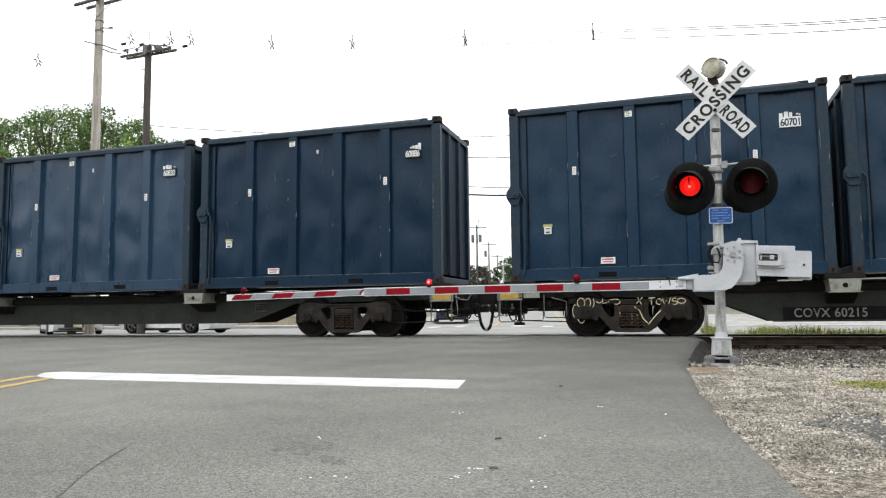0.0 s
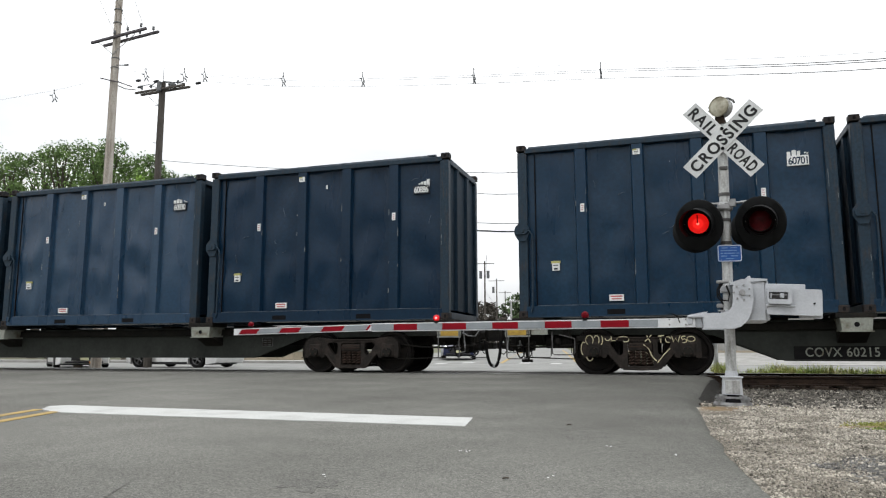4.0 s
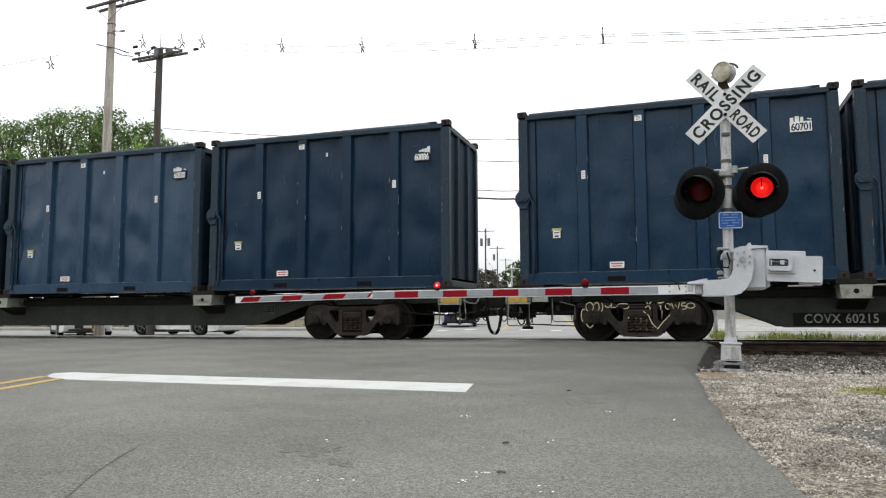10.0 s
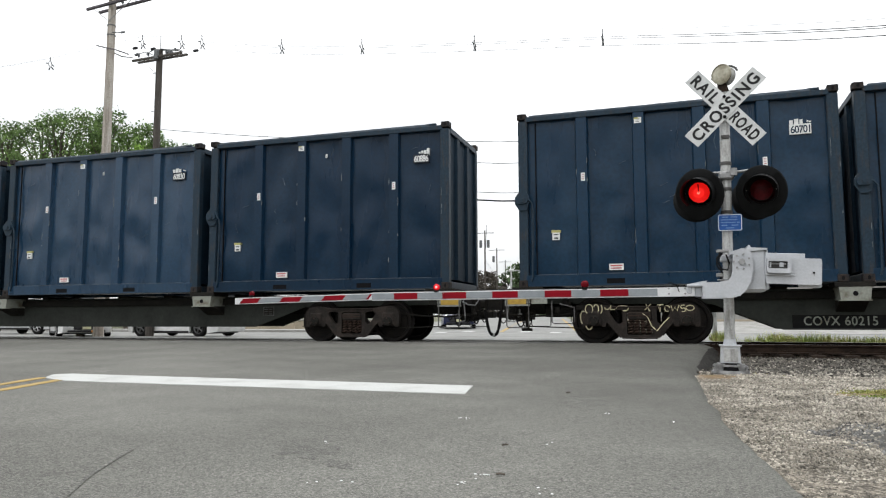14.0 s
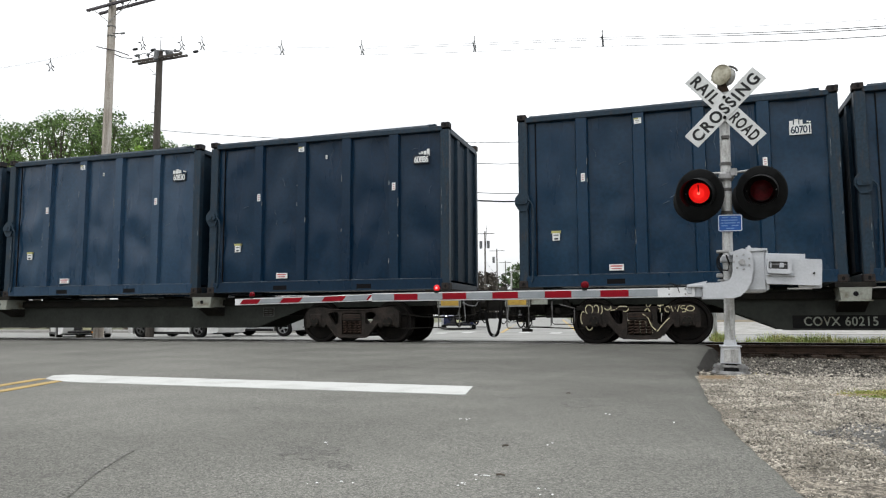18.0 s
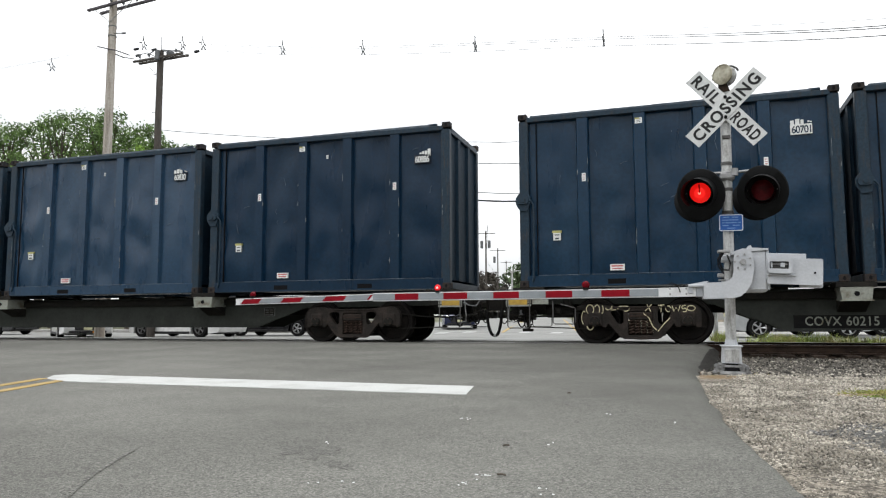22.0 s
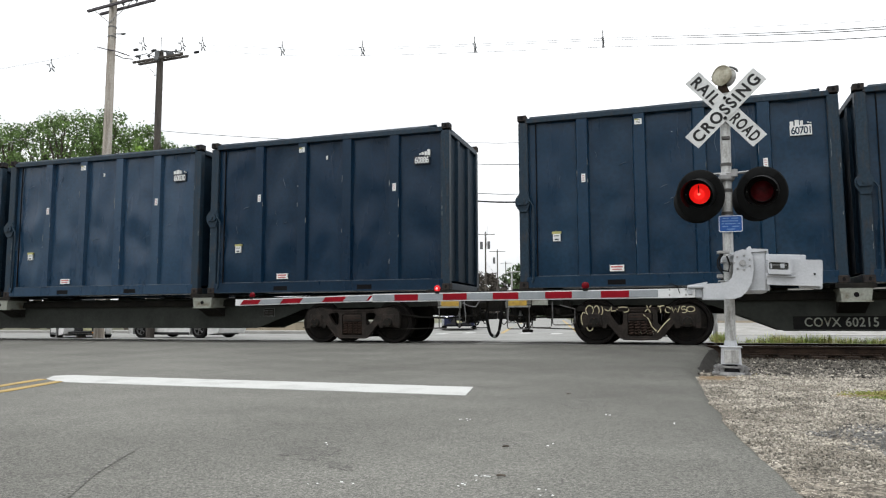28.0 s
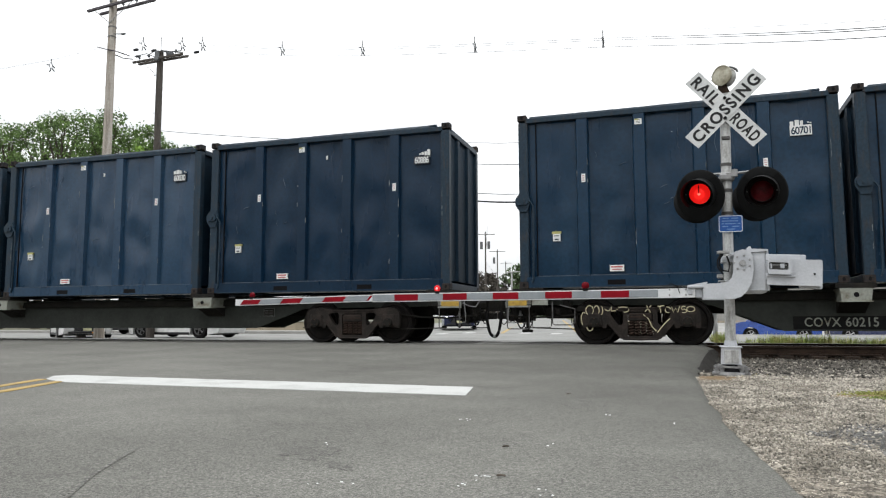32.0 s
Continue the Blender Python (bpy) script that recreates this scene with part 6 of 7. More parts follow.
def crossarm(p, z, half, yaw, mat, off=0.16, back=0.0, shift=0.0):
    return part("crossarm", Geo().box(-half + shift, half + shift, -0.045, 0.045, -0.042, 0.042, 0.008), mat, p, "grey wooden crossarm", m=pose(0, 0, z, 0, 0, yaw) @ pose(0, -off, 0))


def insulator(parent, m):
    part("insulator", Geo().lathe([(0.012, -0.02), (0.012, 0.05), (0.045, 0.06), (0.05, 0.10), (0.03, 0.12), (0.045, 0.14), (0.04, 0.18), (0.01, 0.19)], 10), INSULATOR, parent, m=m, smooth=True)


pole_a = utility_pole(-18.42, 19.72, 14.9, 0.175, 0.115, POLE_PALE, "tall pale weathered wooden utility pole with double crossarm")
for back, dz, sh in ((-0.17, 0.0, 0.28), (0.17, -0.02, 0.50)):
    a = crossarm(pole_a, 11.72 + dz, 1.36, -8, ARM_WOOD, -back, shift=sh)
    for u in (-0.2, 0.45, 1.1):
        insulator(a, pose(sh + u, 0, 0.06))
part("arm_brace", Geo().tube([(-0.62, -0.16, 11.60), (0, -0.15, 11.10)], 0.014, 5).tube([(0.75, 0.05, 11.85), (0, -0.15, 11.10)], 0.014, 5), STEEL_RAIL, pole_a)
for z in (10.62, 10.97, 12.3, 12.8, 13.4):
    part("pole_band", Geo().cyl((0, 0, z), (0, 0, z + 0.03), 0.150, n=14), INSULATOR, pole_a)
part("standoff", Geo().tube([(0.1, -0.05, 10.72), (0.55, -0.1, 10.64)], 0.018, 6).box(0.5, 0.66, -0.12, -0.08, 10.61, 10.67), INSULATOR, pole_a)
part("guy_rod", Geo().tube([(-0.52, -0.1, 10.30), (0.0, -0.17, 10.12), (0.3, -0.12, 10.05), (0.62, 0.2, 9.95)], 0.02, 6), ARM_WOOD, pole_a, "slanting spar on the pole")
pole_b = utility_pole(-19.85, 23.95, 11.9, 0.165, 0.13, POLE_DARK, "shorter dark weathered wooden utility pole with crossarm and hardware")
arm_b = crossarm(pole_b, 11.57, 1.3, -4, POLE_DARK)
arm_b2 = crossarm(pole_b, 11.60, 1.3, -4, POLE_DARK, -0.16)
for u in (-0.95, -0.45, 0.5, 0.95):
    insulator(arm_b, pose(u, 0, 0.06))
hardware = Geo().box(-0.09, 0.09, -0.26, -0.14, 11.47, 11.87, 0.02).box(0.35, 0.62, -0.1, 0.1, 11.64, 11.82, 0.02)
hardware.tube([(-0.6, -0.1, 11.77), (-0.2, -0.05, 11.97), (0.2, 0.0, 11.88), (0.9, 0.1, 11.88)], 0.02, 6).tube([(0.1, -0.1, 11.92), (0.95, 0.22, 11.84)], 0.022, 6)
hardware.tube([(-0.95, -0.4, 11.67), (-0.5, -0.2, 11.82), (-0.1, -0.16, 11.62)], 0.018, 5)
part("line_hardware", hardware, INSULATOR, pole_b, "grey line hardware")
part("drop_wire", Geo().tube([(0.28, -2.95, 10.73), (-0.46, -1.57, 11.13), (-1.20, -0.20, 11.66)], 0.022, 6), CABLE, pole_b, "dark wire from the taller pole", smooth=True)
for cx, cy, cz in ((-1.20, -0.05, 12.12), (-1.08, -0.05, 11.83), (1.80, -0.05, 11.66), (-0.29, -0.05, 11.98)):
    part("strain_insulator", Geo().lathe([(0.02, -0.12), (0.05, -0.10), (0.06, 0.0), (0.05, 0.10), (0.02, 0.12)], 10, pose(cx, cy, cz, 0, 84, 5)), CABLE, pole_b, "dark strain insulator", smooth=True)
part("arm_brace", Geo().tube([(-0.5, -0.2, 11.28), (0, -0.15, 10.85)], 0.012, 5), STEEL_RAIL, pole_b)
for i, z in enumerate((10.9, 10.3, 9.3, 8.9, 8.45, 8.1)):
    part("step_bolt", Geo().tube([(0.1, -0.05, z), (0.26, -0.1, z + 0.01)], 0.016, 5) if i % 2 else Geo().tube([(-0.1, -0.05, z), (-0.24, -0.1, z + 0.01)], 0.016, 5), INSULATOR, pole_b)

LINE_Y = 24.0
LINE = [(-34.0, 11.4), (-25.661, 11.652), (-20.788, 12.033), (-18.841, 11.795), (-17.855, 11.675), (-14.182, 11.044), (-10.77, 10.634), (-6.401, 10.235), (-1.921, 9.887), (2.3, 9.50), (6.437, 9.203), (14, 8.95), (26, 9.3)]


def spacer(x, z, turn):
    """A four-way cable spacer: a diamond of polymer bars that carries the line's cables."""
    s = thing("cable_spacer", pose(x, LINE_Y, z, 0, 0, turn) @ Matrix.Scale(0.84, 4), "grey diamond-shaped cable spacer hung on the overhead line", "cable spacer", "cable spacers")
    part("frame", Geo().tube([(0, 0, 0.26), (0.11, 0, 0.05), (0.0, 0, -0.16), (-0.11, 0, 0.05), (0, 0, 0.26)], 0.022, 6), INSULATOR, s)
    part("hook", Geo().tube([(0, 0, 0.26), (0.02, 0, 0.34), (-0.02, 0, 0.42)], 0.022, 6), INSULATOR, s)
    for a, b in (((0.11, 0.05), (0.24, 0.0)), ((-0.11, 0.05), (-0.24, 0.02)), ((0.0, -0.16), (-0.06, -0.30)), ((0.06, -0.06), (0.22, -0.20))):
        part("clamp", Geo().tube([(a[0], 0, a[1]), (b[0], 0, b[1])], 0.030, 6), INSULATOR, s)
    return s


for x, z in LINE[1:9]:
    spacer(x, z, 86)


part("line_post", Geo().cyl((0, 0.03, 11.8), (0, 0.03, 12.56), 0.014, 0.010, n=6), INSULATOR, pole_b, "thin post that carries the line")
whole("overhead_cable", Geo().tube([(x, LINE_Y, z + 0.30) for x, z in LINE[:5]], 0.004, 5), CABLE, "thin overhead messenger wire", "cable", group="overhead cables")
for dx, dz, r in ((0, 0.30, 0.4), (0.046, 0.042, 1.0), (-0.046, 0.042, 1.0), (-0.025, -0.25, 1.0)):
    whole("overhead_cable", Geo().tube(smooth_line([(x, LINE_Y + dx * 2, z + dz) for x, z in LINE[4:]], 4), [r * float(np.interp(i, [0, 16, 24, 32], [0.005, 0.007, 0.015, 0.021])) for i in range(33)], 5), CABLE, "thin overhead power cable", "cable", group="overhead cables")
for zl, r in ((6.66, 0.012), (5.90, 0.013), (4.86, 0.013), (4.58, 0.030)):
    pts = [(-19.85, 23.9, zl + 1.62), (-18.4, 24.0, zl + 1.40), (-14.15, 24.0, zl + 0.82), (-9, 24.0, zl + 0.27), (-6.28, 24.0, zl + 0.045), (-4.85, 24.0, zl - 0.06), (0, 24.0, zl - 0.2), (8, 24.0, zl), (20, 24.0, zl + 0.9)]
    whole("overhead_cable", Geo().tube(smooth_line(pts, 4), r, 5), CABLE, "dark communication cable strung between poles", "cable", group="overhead cables")
for u, z in ((-0.2, 11.75), (0.45, 11.75), (1.1, 11.75)):
    whole("overhead_cable", Geo().tube([(-18.4 + u, 19.7, z + 0.15), (-14.5 + u, 13.5, z + 0.1), (-9 + u, 4.0, z + 0.6)], 0.007, 5), CABLE, "thin overhead wire from the crossarm", "cable", group="overhead cables")


def far_pole(x, y, h, label, arm=True, cans=0, mat=None):
    p = utility_pole(x, y, h, 0.13, 0.085, mat or POLE_DARK, label, road_z(y) - 0.1)
    if arm:
        crossarm(p, h - 0.35, 1.2, 10, POLE_DARK)
    for i in range(cans):
        part("transformer", Geo().cyl((0.45 if i else -0.5, -0.1, h - 2.2), (0.45 if i else -0.5, -0.1, h - 1.25), 0.19, n=14), INSULATOR, p, "grey transformer can", smooth=True)
    return p


far_pole(-22.0, 87.0, 11.1, "distant wooden pole with transformers", True, 2)
far_pole(-25.2, 107.0, 10.6, "distant wooden pole with crossarm", True, 1)
far_pole(-30.6, 137.0, 10.8, "distant wooden pole with crossarm", True)
lamp = far_pole(-15.8, 73.5, 5.2, "distant pale lamp post with a double arm", False, 0, ALU)
part("lamp_arm", Geo().tube([(-1.1, 0, 4.9), (-0.3, 0, 5.2), (0.5, 0, 5.25), (1.3, 0, 5.15)], 0.05, 6), ALU, lamp)
for h, p, q in ((8.6, (-22, 87), (-15, 60)), (7.8, (-22, 87), (-30.6, 137))):
    whole("overhead_cable", Geo().tube([(p[0], p[1], h), ((p[0] + q[0]) / 2, (p[1] + q[1]) / 2, h - 0.6), (q[0], q[1], h)], 0.02, 5), CABLE, "distant cable between poles", "cable", group="overhead cables")


def leaf_mesh(name, centres, radius, per, size, mat, seed, flat=0.8):
    """Many small leaves round the ends of the limbs."""
    r = np.random.default_rng(seed)
    c = np.repeat(np.array(centres), per, 0)
    d = r.normal(0, 1, (len(c), 3))
    d *= (np.repeat(np.array(radius), per) * r.uniform(0.2, 1, len(c)) ** 0.5 / np.linalg.norm(d, axis=1))[:, None]
    d[:, 2] *= flat
    p = c + d
    a, b = r.normal(0, 1, (len(c), 3)), r.normal(0, 1, (len(c), 3))
    a /= np.linalg.norm(a, axis=1)[:, None]
    b -= a * (a * b).sum(1)[:, None]
    b /= np.linalg.norm(b, axis=1)[:, None]
    s = (size * r.uniform(0.6, 1.4, len(c)))[:, None]
    v = np.stack([p - a * s, p + b * s * 0.55, p + a * s, p - b * s * 0.55], 1).reshape(-1, 3)
    me = bpy.data.meshes.new(name)
    me.from_pydata(v.tolist(), [], np.arange(len(v)).reshape(-1, 4).tolist())
    me.materials.append(mat)
    return me


def tree(x, y, h, spread, mat, label, seed, clumps=30, per=110, size=0.16, bare=False, low=0.35):
    r = random.Random(seed)
    z = road_z(y) - 0.1
    t = thing("tree", pose(x, y, z), label, "tree", "trees")
    wood = Geo()
    k = 7
    line = [(0, 0, -0.1), (0.12, 0.05, h * 0.22), (-0.1, 0.1, h * 0.45), (0.08, 0, h * 0.85)]
    for (a, b), (ra, rb) in zip(zip(line, line[1:]), ((h * 0.022, h * 0.017), (h * 0.017, h * 0.012), (h * 0.012, h * 0.003))):
        wood.cyl(a, b, ra, rb, k)
    ends, rad = [], []
    for i in range(clumps):
        u = low + (1 - low) * (i + 0.5) / clumps
        w = math.sin(math.pi * min(1, (u - low) / (1 - low) * 0.82 + 0.14)) * spread * r.uniform(0.55, 1.1)
        a = i * 2.4 + r.uniform(-0.5, 0.5)
        e = (w * math.cos(a), w * math.sin(a), h * (u + r.uniform(-0.05, 0.02)))
        s = (0.05 * math.cos(a), 0.05 * math.sin(a), h * max(0.2, u - 0.22))
        m1 = tuple((s[q] * 0.45 + e[q] * 0.55) + (0.25 if q == 2 else 0) for q in range(3))
        wood.cyl(s, m1, h * 0.006, h * 0.004, 5).cyl(m1, e, h * 0.004, h * 0.0012, 5)
        for _ in range(4):
            o = tuple(e[q] + r.uniform(-1, 1) * spread * 0.22 for q in range(3))
            wood.cyl(m1 if r.random() < 0.4 else e, o, h * 0.0016, h * 0.0006, 4)
            ends.append(o)
            rad.append(spread * r.uniform(0.12, 0.25))
        ends.append(e)
        rad.append(spread * r.uniform(0.19, 0.33))
    part("trunk", wood, BARK, t, "brown trunk and limbs")
    part("crown", leaf_mesh("crown", ends, rad, per // 5, size, mat, seed), mat, t, "small green leaves")
    return t


for i, (x, y, h, s) in enumerate(((-55.5, 46, 17.5, 3.6), (-52.2, 45, 17.0, 3.4), (-49.4, 46, 17.5, 3.5), (-46.6, 45, 17.5, 3.5), (-44.0, 46, 17.5, 3.4), (-41.6, 45, 16.7, 3.2), (-39.3, 46, 16.0, 3.0), (-37.5, 45, 14.7, 2.8),
                                  (-35.6, 46, 13.6, 2.6))):
    tree(x, y, h, s, LEAF, "tall green broadleaf tree with an uneven leafy crown", 1 + i, per=(260, 260, 260, 260, 270, 300, 330, 330, 330)[i], size=0.10, clumps=35)
tree(-36.7, 42, 13.5, 2.0, LEAF_LIGHT, "bright green young tree behind the poles", 17, per=420, clumps=22, size=0.09)
for i, (x, y, h, s, mt, lab) in enumerate(((-30.5, 112, 7.2, 3.4, TWIG_FAR, "distant bare brown tree beside the road"), (-26.8, 110, 6.8, 3.2, TWIG_FAR, "distant bare brown tree beside the road"), (-34, 116, 7.4, 3.6, TWIG_FAR, "distant bare brown tree beside the road"),
                                           (-23.4, 112, 7.8, 3.0, LEAF_FAR, "distant green tree beside the road"), (-20.2, 110, 7.0, 2.9, LEAF_FAR, "distant green tree beside the road"), (-16.0, 114, 6.8, 3.2, LEAF_FAR, "distant green tree beside the road"),
                                           (-11.5, 116, 6.4, 3.2, LEAF_FAR, "distant green tree beside the road"))):
    tree(x, y, h, s, mt, lab, 20 + i, clumps=22, per=150, size=0.22, low=0.10)
hedge_c = [(x, 118 + 3 * math.sin(x), 2.0 + 2.2 * abs(noise.noise((x * 0.2, 0, 0)))) for x in range(-70, 70, 2)]
tagged(new("far_woods", leaf_mesh("far_woods", hedge_c, [3.0] * len(hedge_c), 70, 0.3, LEAF_FAR, 40)), "low belt of distant woods at the end of the road", "woods", kind="stuff")
# unseen woods behind the camera, added to darken the containers' lower reflections
near_c = [(x, -48 + 5 * math.sin(x * 0.7), 1.2 + 2.6 * k + 1.2 * noise.noise((x * 0.15, k, 3))) for x in range(-120, 121, 3) for k in (0, 1, 2, 3)]
tagged(new("unseen_woods", leaf_mesh("unseen_woods", near_c, [2.6] * len(near_c), 90, 0.42, LEAF_FAR, 41)), "unseen belt of green woods added behind the camera", "woods", kind="stuff")

# low masonry wall beyond the side street
wall = thing("low_wall", pose(-30, 40.5, -0.2), "low tan masonry wall beyond the side street", "wall")
for i in range(14):
    part("wall_block", Geo().box(i * 1.2 - 1.0, i * 1.2 + 0.19, 0, 0.3, 0.0, 0.62, 0.02), TAN_WALL, wall)
part("coping", Geo().box(-1.05, 15.85, -0.05, 0.35, 0.62, 0.72, 0.02), CONCRETE, wall)


# ---- vehicles ----
def road_wheel(parent, x, y, r, side, rim=None):
    tyre = part("wheel", Geo().lathe([(r * 0.62, -0.10), (r * 0.92, -0.105), (r, -0.08), (r, 0.08), (r * 0.92, 0.105), (r * 0.66, 0.10), (r * 0.62, 0.05)], 28), RUBBER, parent, "black tyre", True,
                pose(x, y, r, -90 * side, 0, 0))
    g = Geo().lathe([(r * 0.60, 0.04), (r * 0.66, 0.095), (r * 0.63, 0.10), (r * 0.58, 0.06), (r * 0.55, -0.02), (r * 0.1, -0.02)], 24).cyl((0, 0, 0), (0, 0, 0.085), r * 0.16, n=10)
    for i in range(5):
        t = 2 * math.pi * i / 5
        c, s = math.cos(t), math.sin(t)
        for q in (-0.09, 0.09):
            c2, s2 = math.cos(t + q), math.sin(t + q)
            g.tube([(r * 0.1 * c, r * 0.1 * s, 0.07), (r * 0.6 * c2, r * 0.6 * s2, 0.075)], r * 0.055, 5)
    part("rim", g, rim or CHROME, tyre, "spoked wheel rim", True)
    return tyre


def vehicle(name, m, paint, label, category, L=4.7, W=1.82, H=1.45, WB=2.75, r=0.33, cabin=((-0.98, 0.86), (-0.50, 1.0), (0.22, 1.0), (0.66, 0.86)), belt=0.92, nose=0.72, tail=0.88, clear=0.20, rim=None):
    """A road vehicle: x points forward, the wheels stand on z = 0."""
    v = thing(name, m, label, category, "vehicles on the side street")
    f, b = L / 2, -L / 2
    xa, xr = WB / 2 + 0.05, -WB / 2 + 0.05
    arch = r + 0.07
    low = [(f - 0.06, clear + 0.05), (f, clear + 0.22), (f - 0.02, nose - 0.06), (f - 0.25, nose + 0.02), (cabin[3][0] * f / 1.0 + 0.35, belt - 0.02), (cabin[0][0] * f + 0.05, belt + 0.02), (b + 0.12, tail), (b, tail - 0.15), (b + 0.02, clear + 0.2), (b + 0.10, clear + 0.05)]
    low += [(xr - arch, clear)] + [(xr + arch * math.cos(math.pi - math.pi * i / 8), r + arch * math.sin(math.pi * i / 8)) for i in range(9)] + [(xr + arch, clear), (xa - arch, clear)]
    low += [(xa + arch * math.cos(math.pi - math.pi * i / 8), r + arch * math.sin(math.pi * i / 8)) for i in range(9)] + [(xa + arch, clear)]
    bm = bmesh.new()
    ring = [bm.verts.new((x, -W / 2, z)) for x, z in low]
    face = bm.faces.new(ring)
    out = bmesh.ops.extrude_face_region(bm, geom=[face])
    bmesh.ops.translate(bm, verts=[e for e in out["geom"] if isinstance(e, bmesh.types.BMVert)], vec=(0, W, 0))
    for p in bm.verts:
        if p.co.z > 0.6:
            p.co.y *= 1 - 0.12 * max(0, p.co.z - 0.6)
        p.co.y *= 1 - 0.16 * max(0.0, (abs(p.co.x) - f * 0.7) / (f * 0.3)) ** 2
    bmesh.ops.recalc_face_normals(bm, faces=bm.faces[:])
    bmesh.ops.bevel(bm, geom=[e for e in bm.edges if abs(e.verts[0].co.y - e.verts[1].co.y) < W * 0.3 and min(e.verts[0].co.z, e.verts[1].co.z) > 0.45], offset=0.05, segments=2, affect="EDGES", clamp_overlap=True)
    me = bpy.data.meshes.new("body")
    bm.to_mesh(me)
    bm.free()
    me.materials.append(paint)
    me.shade_smooth()
    me.set_sharp_from_angle(angle=radians(35))
    part("body", me, paint, v)
    part("underbody", Geo().box(b + 0.3, f - 0.3, -W / 2 + 0.25, W / 2 - 0.25, clear - 0.02, 0.6), CAR_TRIM, v, "dark underbody")
    (x0, _), (x1, _), (x2, _), (x3, _) = [(u * f, w) for u, w in cabin]
    wb, wt = W / 2 - 0.10, W / 2 - 0.26
    glass = Geo().add([(x0, -wb, belt - 0.03), (x3, -wb, belt - 0.03), (x3, wb, belt - 0.03), (x0, wb, belt - 0.03), (x1, -wt, H - 0.05), (x2, -wt, H - 0.05), (x2, wt, H - 0.05), (x1, wt, H - 0.05)],
                      [(0, 1, 5, 4), (1, 2, 6, 5), (2, 3, 7, 6), (3, 0, 4, 7), (4, 5, 6, 7), (3, 2, 1, 0)])
    part("windows", glass, CAR_GLASS, v, "dark glass")
    part("roof", Geo().box(x1 - 0.03, x2 + 0.03, -wt - 0.02, wt + 0.02, H - 0.06, H, 0.025), paint, v)
    for s in (-1, 1):
        pil = Geo()
        for a, t in ((x0, x1), ((x0 + x3) / 2 - 0.1, (x1 + x2) / 2), (x3, x2)):
            pil.tube([(a, s * (wb + 0.005), belt - 0.03), (t, s * (wt + 0.005), H - 0.05)], 0.035, 6)
        part("pillars", pil, paint, v)
        part("headlight", Geo().box(f - 0.30, f - 0.05, *sorted((s * (W / 2 - 0.42), s * (W / 2 - 0.14))), nose - 0.17, nose - 0.05, 0.03), HEADLIGHT, v, "clear headlight")
        part("tail_light", Geo().box(b - 0.005, b + 0.16, *sorted((s * (W / 2 - 0.40), s * (W / 2 - 0.135))), tail - 0.22, tail - 0.08, 0.02), TAIL_RED, v, "red tail light")
        part("mirror", Geo().box(x3 - 0.30, x3 - 0.18, *sorted((s * (W / 2 - 0.08), s * (W / 2 + 0.12))), belt, belt + 0.12, 0.03), paint, v)
        part("side_trim", Geo().box(xr + arch + 0.02, xa - arch - 0.02, *sorted((s * (W / 2 - 0.02), s * (W / 2 + 0.006))), clear - 0.01, clear + 0.09, 0.01), CAR_TRIM, v)
        part("door_handle", Geo().box(-0.35, -0.18, *sorted((s * (W / 2 - 0.08), s * (W / 2 + 0.005))), belt - 0.13, belt - 0.10, 0.008), paint, v)
        for x in (xa, xr):
            road_wheel(v, x, s * (W / 2 - 0.11), r, s, rim)
    part("grille", Geo().box(f - 0.08, f + 0.008, -W * 0.24, W * 0.24, clear + 0.16, nose - 0.14, 0.02), CAR_TRIM, v, "black grille")
    part("bumper_bar", Geo().box(f - 0.06, f + 0.02, -W * 0.34, W * 0.34, clear + 0.06, clear + 0.14, 0.02), CAR_TRIM, v)
    part("front_plate", Geo().box(f + 0.006, f + 0.024, -0.15, 0.15, clear + 0.17, clear + 0.31), PLATE_PALE, v, "pale plate with an unreadable bar")
    part("rear_plate", Geo().box(b - 0.02, b + 0.01, -0.15, 0.15, tail - 0.30, tail - 0.16), PLATE_PALE, v, "pale plate with an unreadable bar")
    return v


SUV = dict(H=1.72, belt=1.02, nose=0.92, tail=1.05, r=0.36, clear=0.24, cabin=((-0.94, 1), (-0.82, 1), (0.20, 1), (0.55, 1)))
silver = vehicle("suv", pose(-30, 28, -0.18), CAR_SILVER, "silver sport utility car driving along the side street", "car", L=4.75, WB=2.74, **SUV)
sedan = vehicle("sedan", pose(-30, 28, -0.18), CAR_BLACK, "glossy black sedan driving along the side street", "car", L=4.8, WB=2.78)
black_suv = vehicle("suv", pose(30, 31.4, -0.18), CAR_BLACK, "black sport utility car driving along the side street", "car", L=4.6, WB=2.66, **SUV)
follower = vehicle("sedan", pose(-60, 28, -0.18), CAR_BLACK, "second dark sedan driving along the side street", "car", L=4.7, WB=2.72)
blue = vehicle("hatchback", pose(40, 43, -0.64), CAR_BLUE, "bright blue hatchback driving across the lower lot", "car", L=4.3, WB=2.6, H=1.62, belt=1.04, nose=0.94, tail=1.05)
dark_blue = vehicle("sedan", pose(48, 43, -0.64), CAR_NAVY, "dark blue sedan following across the lower lot", "car", L=4.7, WB=2.75)
waiting = vehicle("sedan", pose(-12.15, 41.5, road_z(41.5), 0, 0, -74), CAR_NAVY, "dark blue sedan waiting behind the crossing", "car", L=4.7, W=2.0, WB=2.75, nose=0.80)
for s in (-1, 1):
    part("headlight_glow", Geo().lathe([(0.07, 0.0), (0.06, 0.012), (0.01, 0.016)], 14, pose(2.32, s * 0.70, 0.70, 0, 90, 0)), HEADLIGHT_LIT, waiting, "lit white headlight", True)
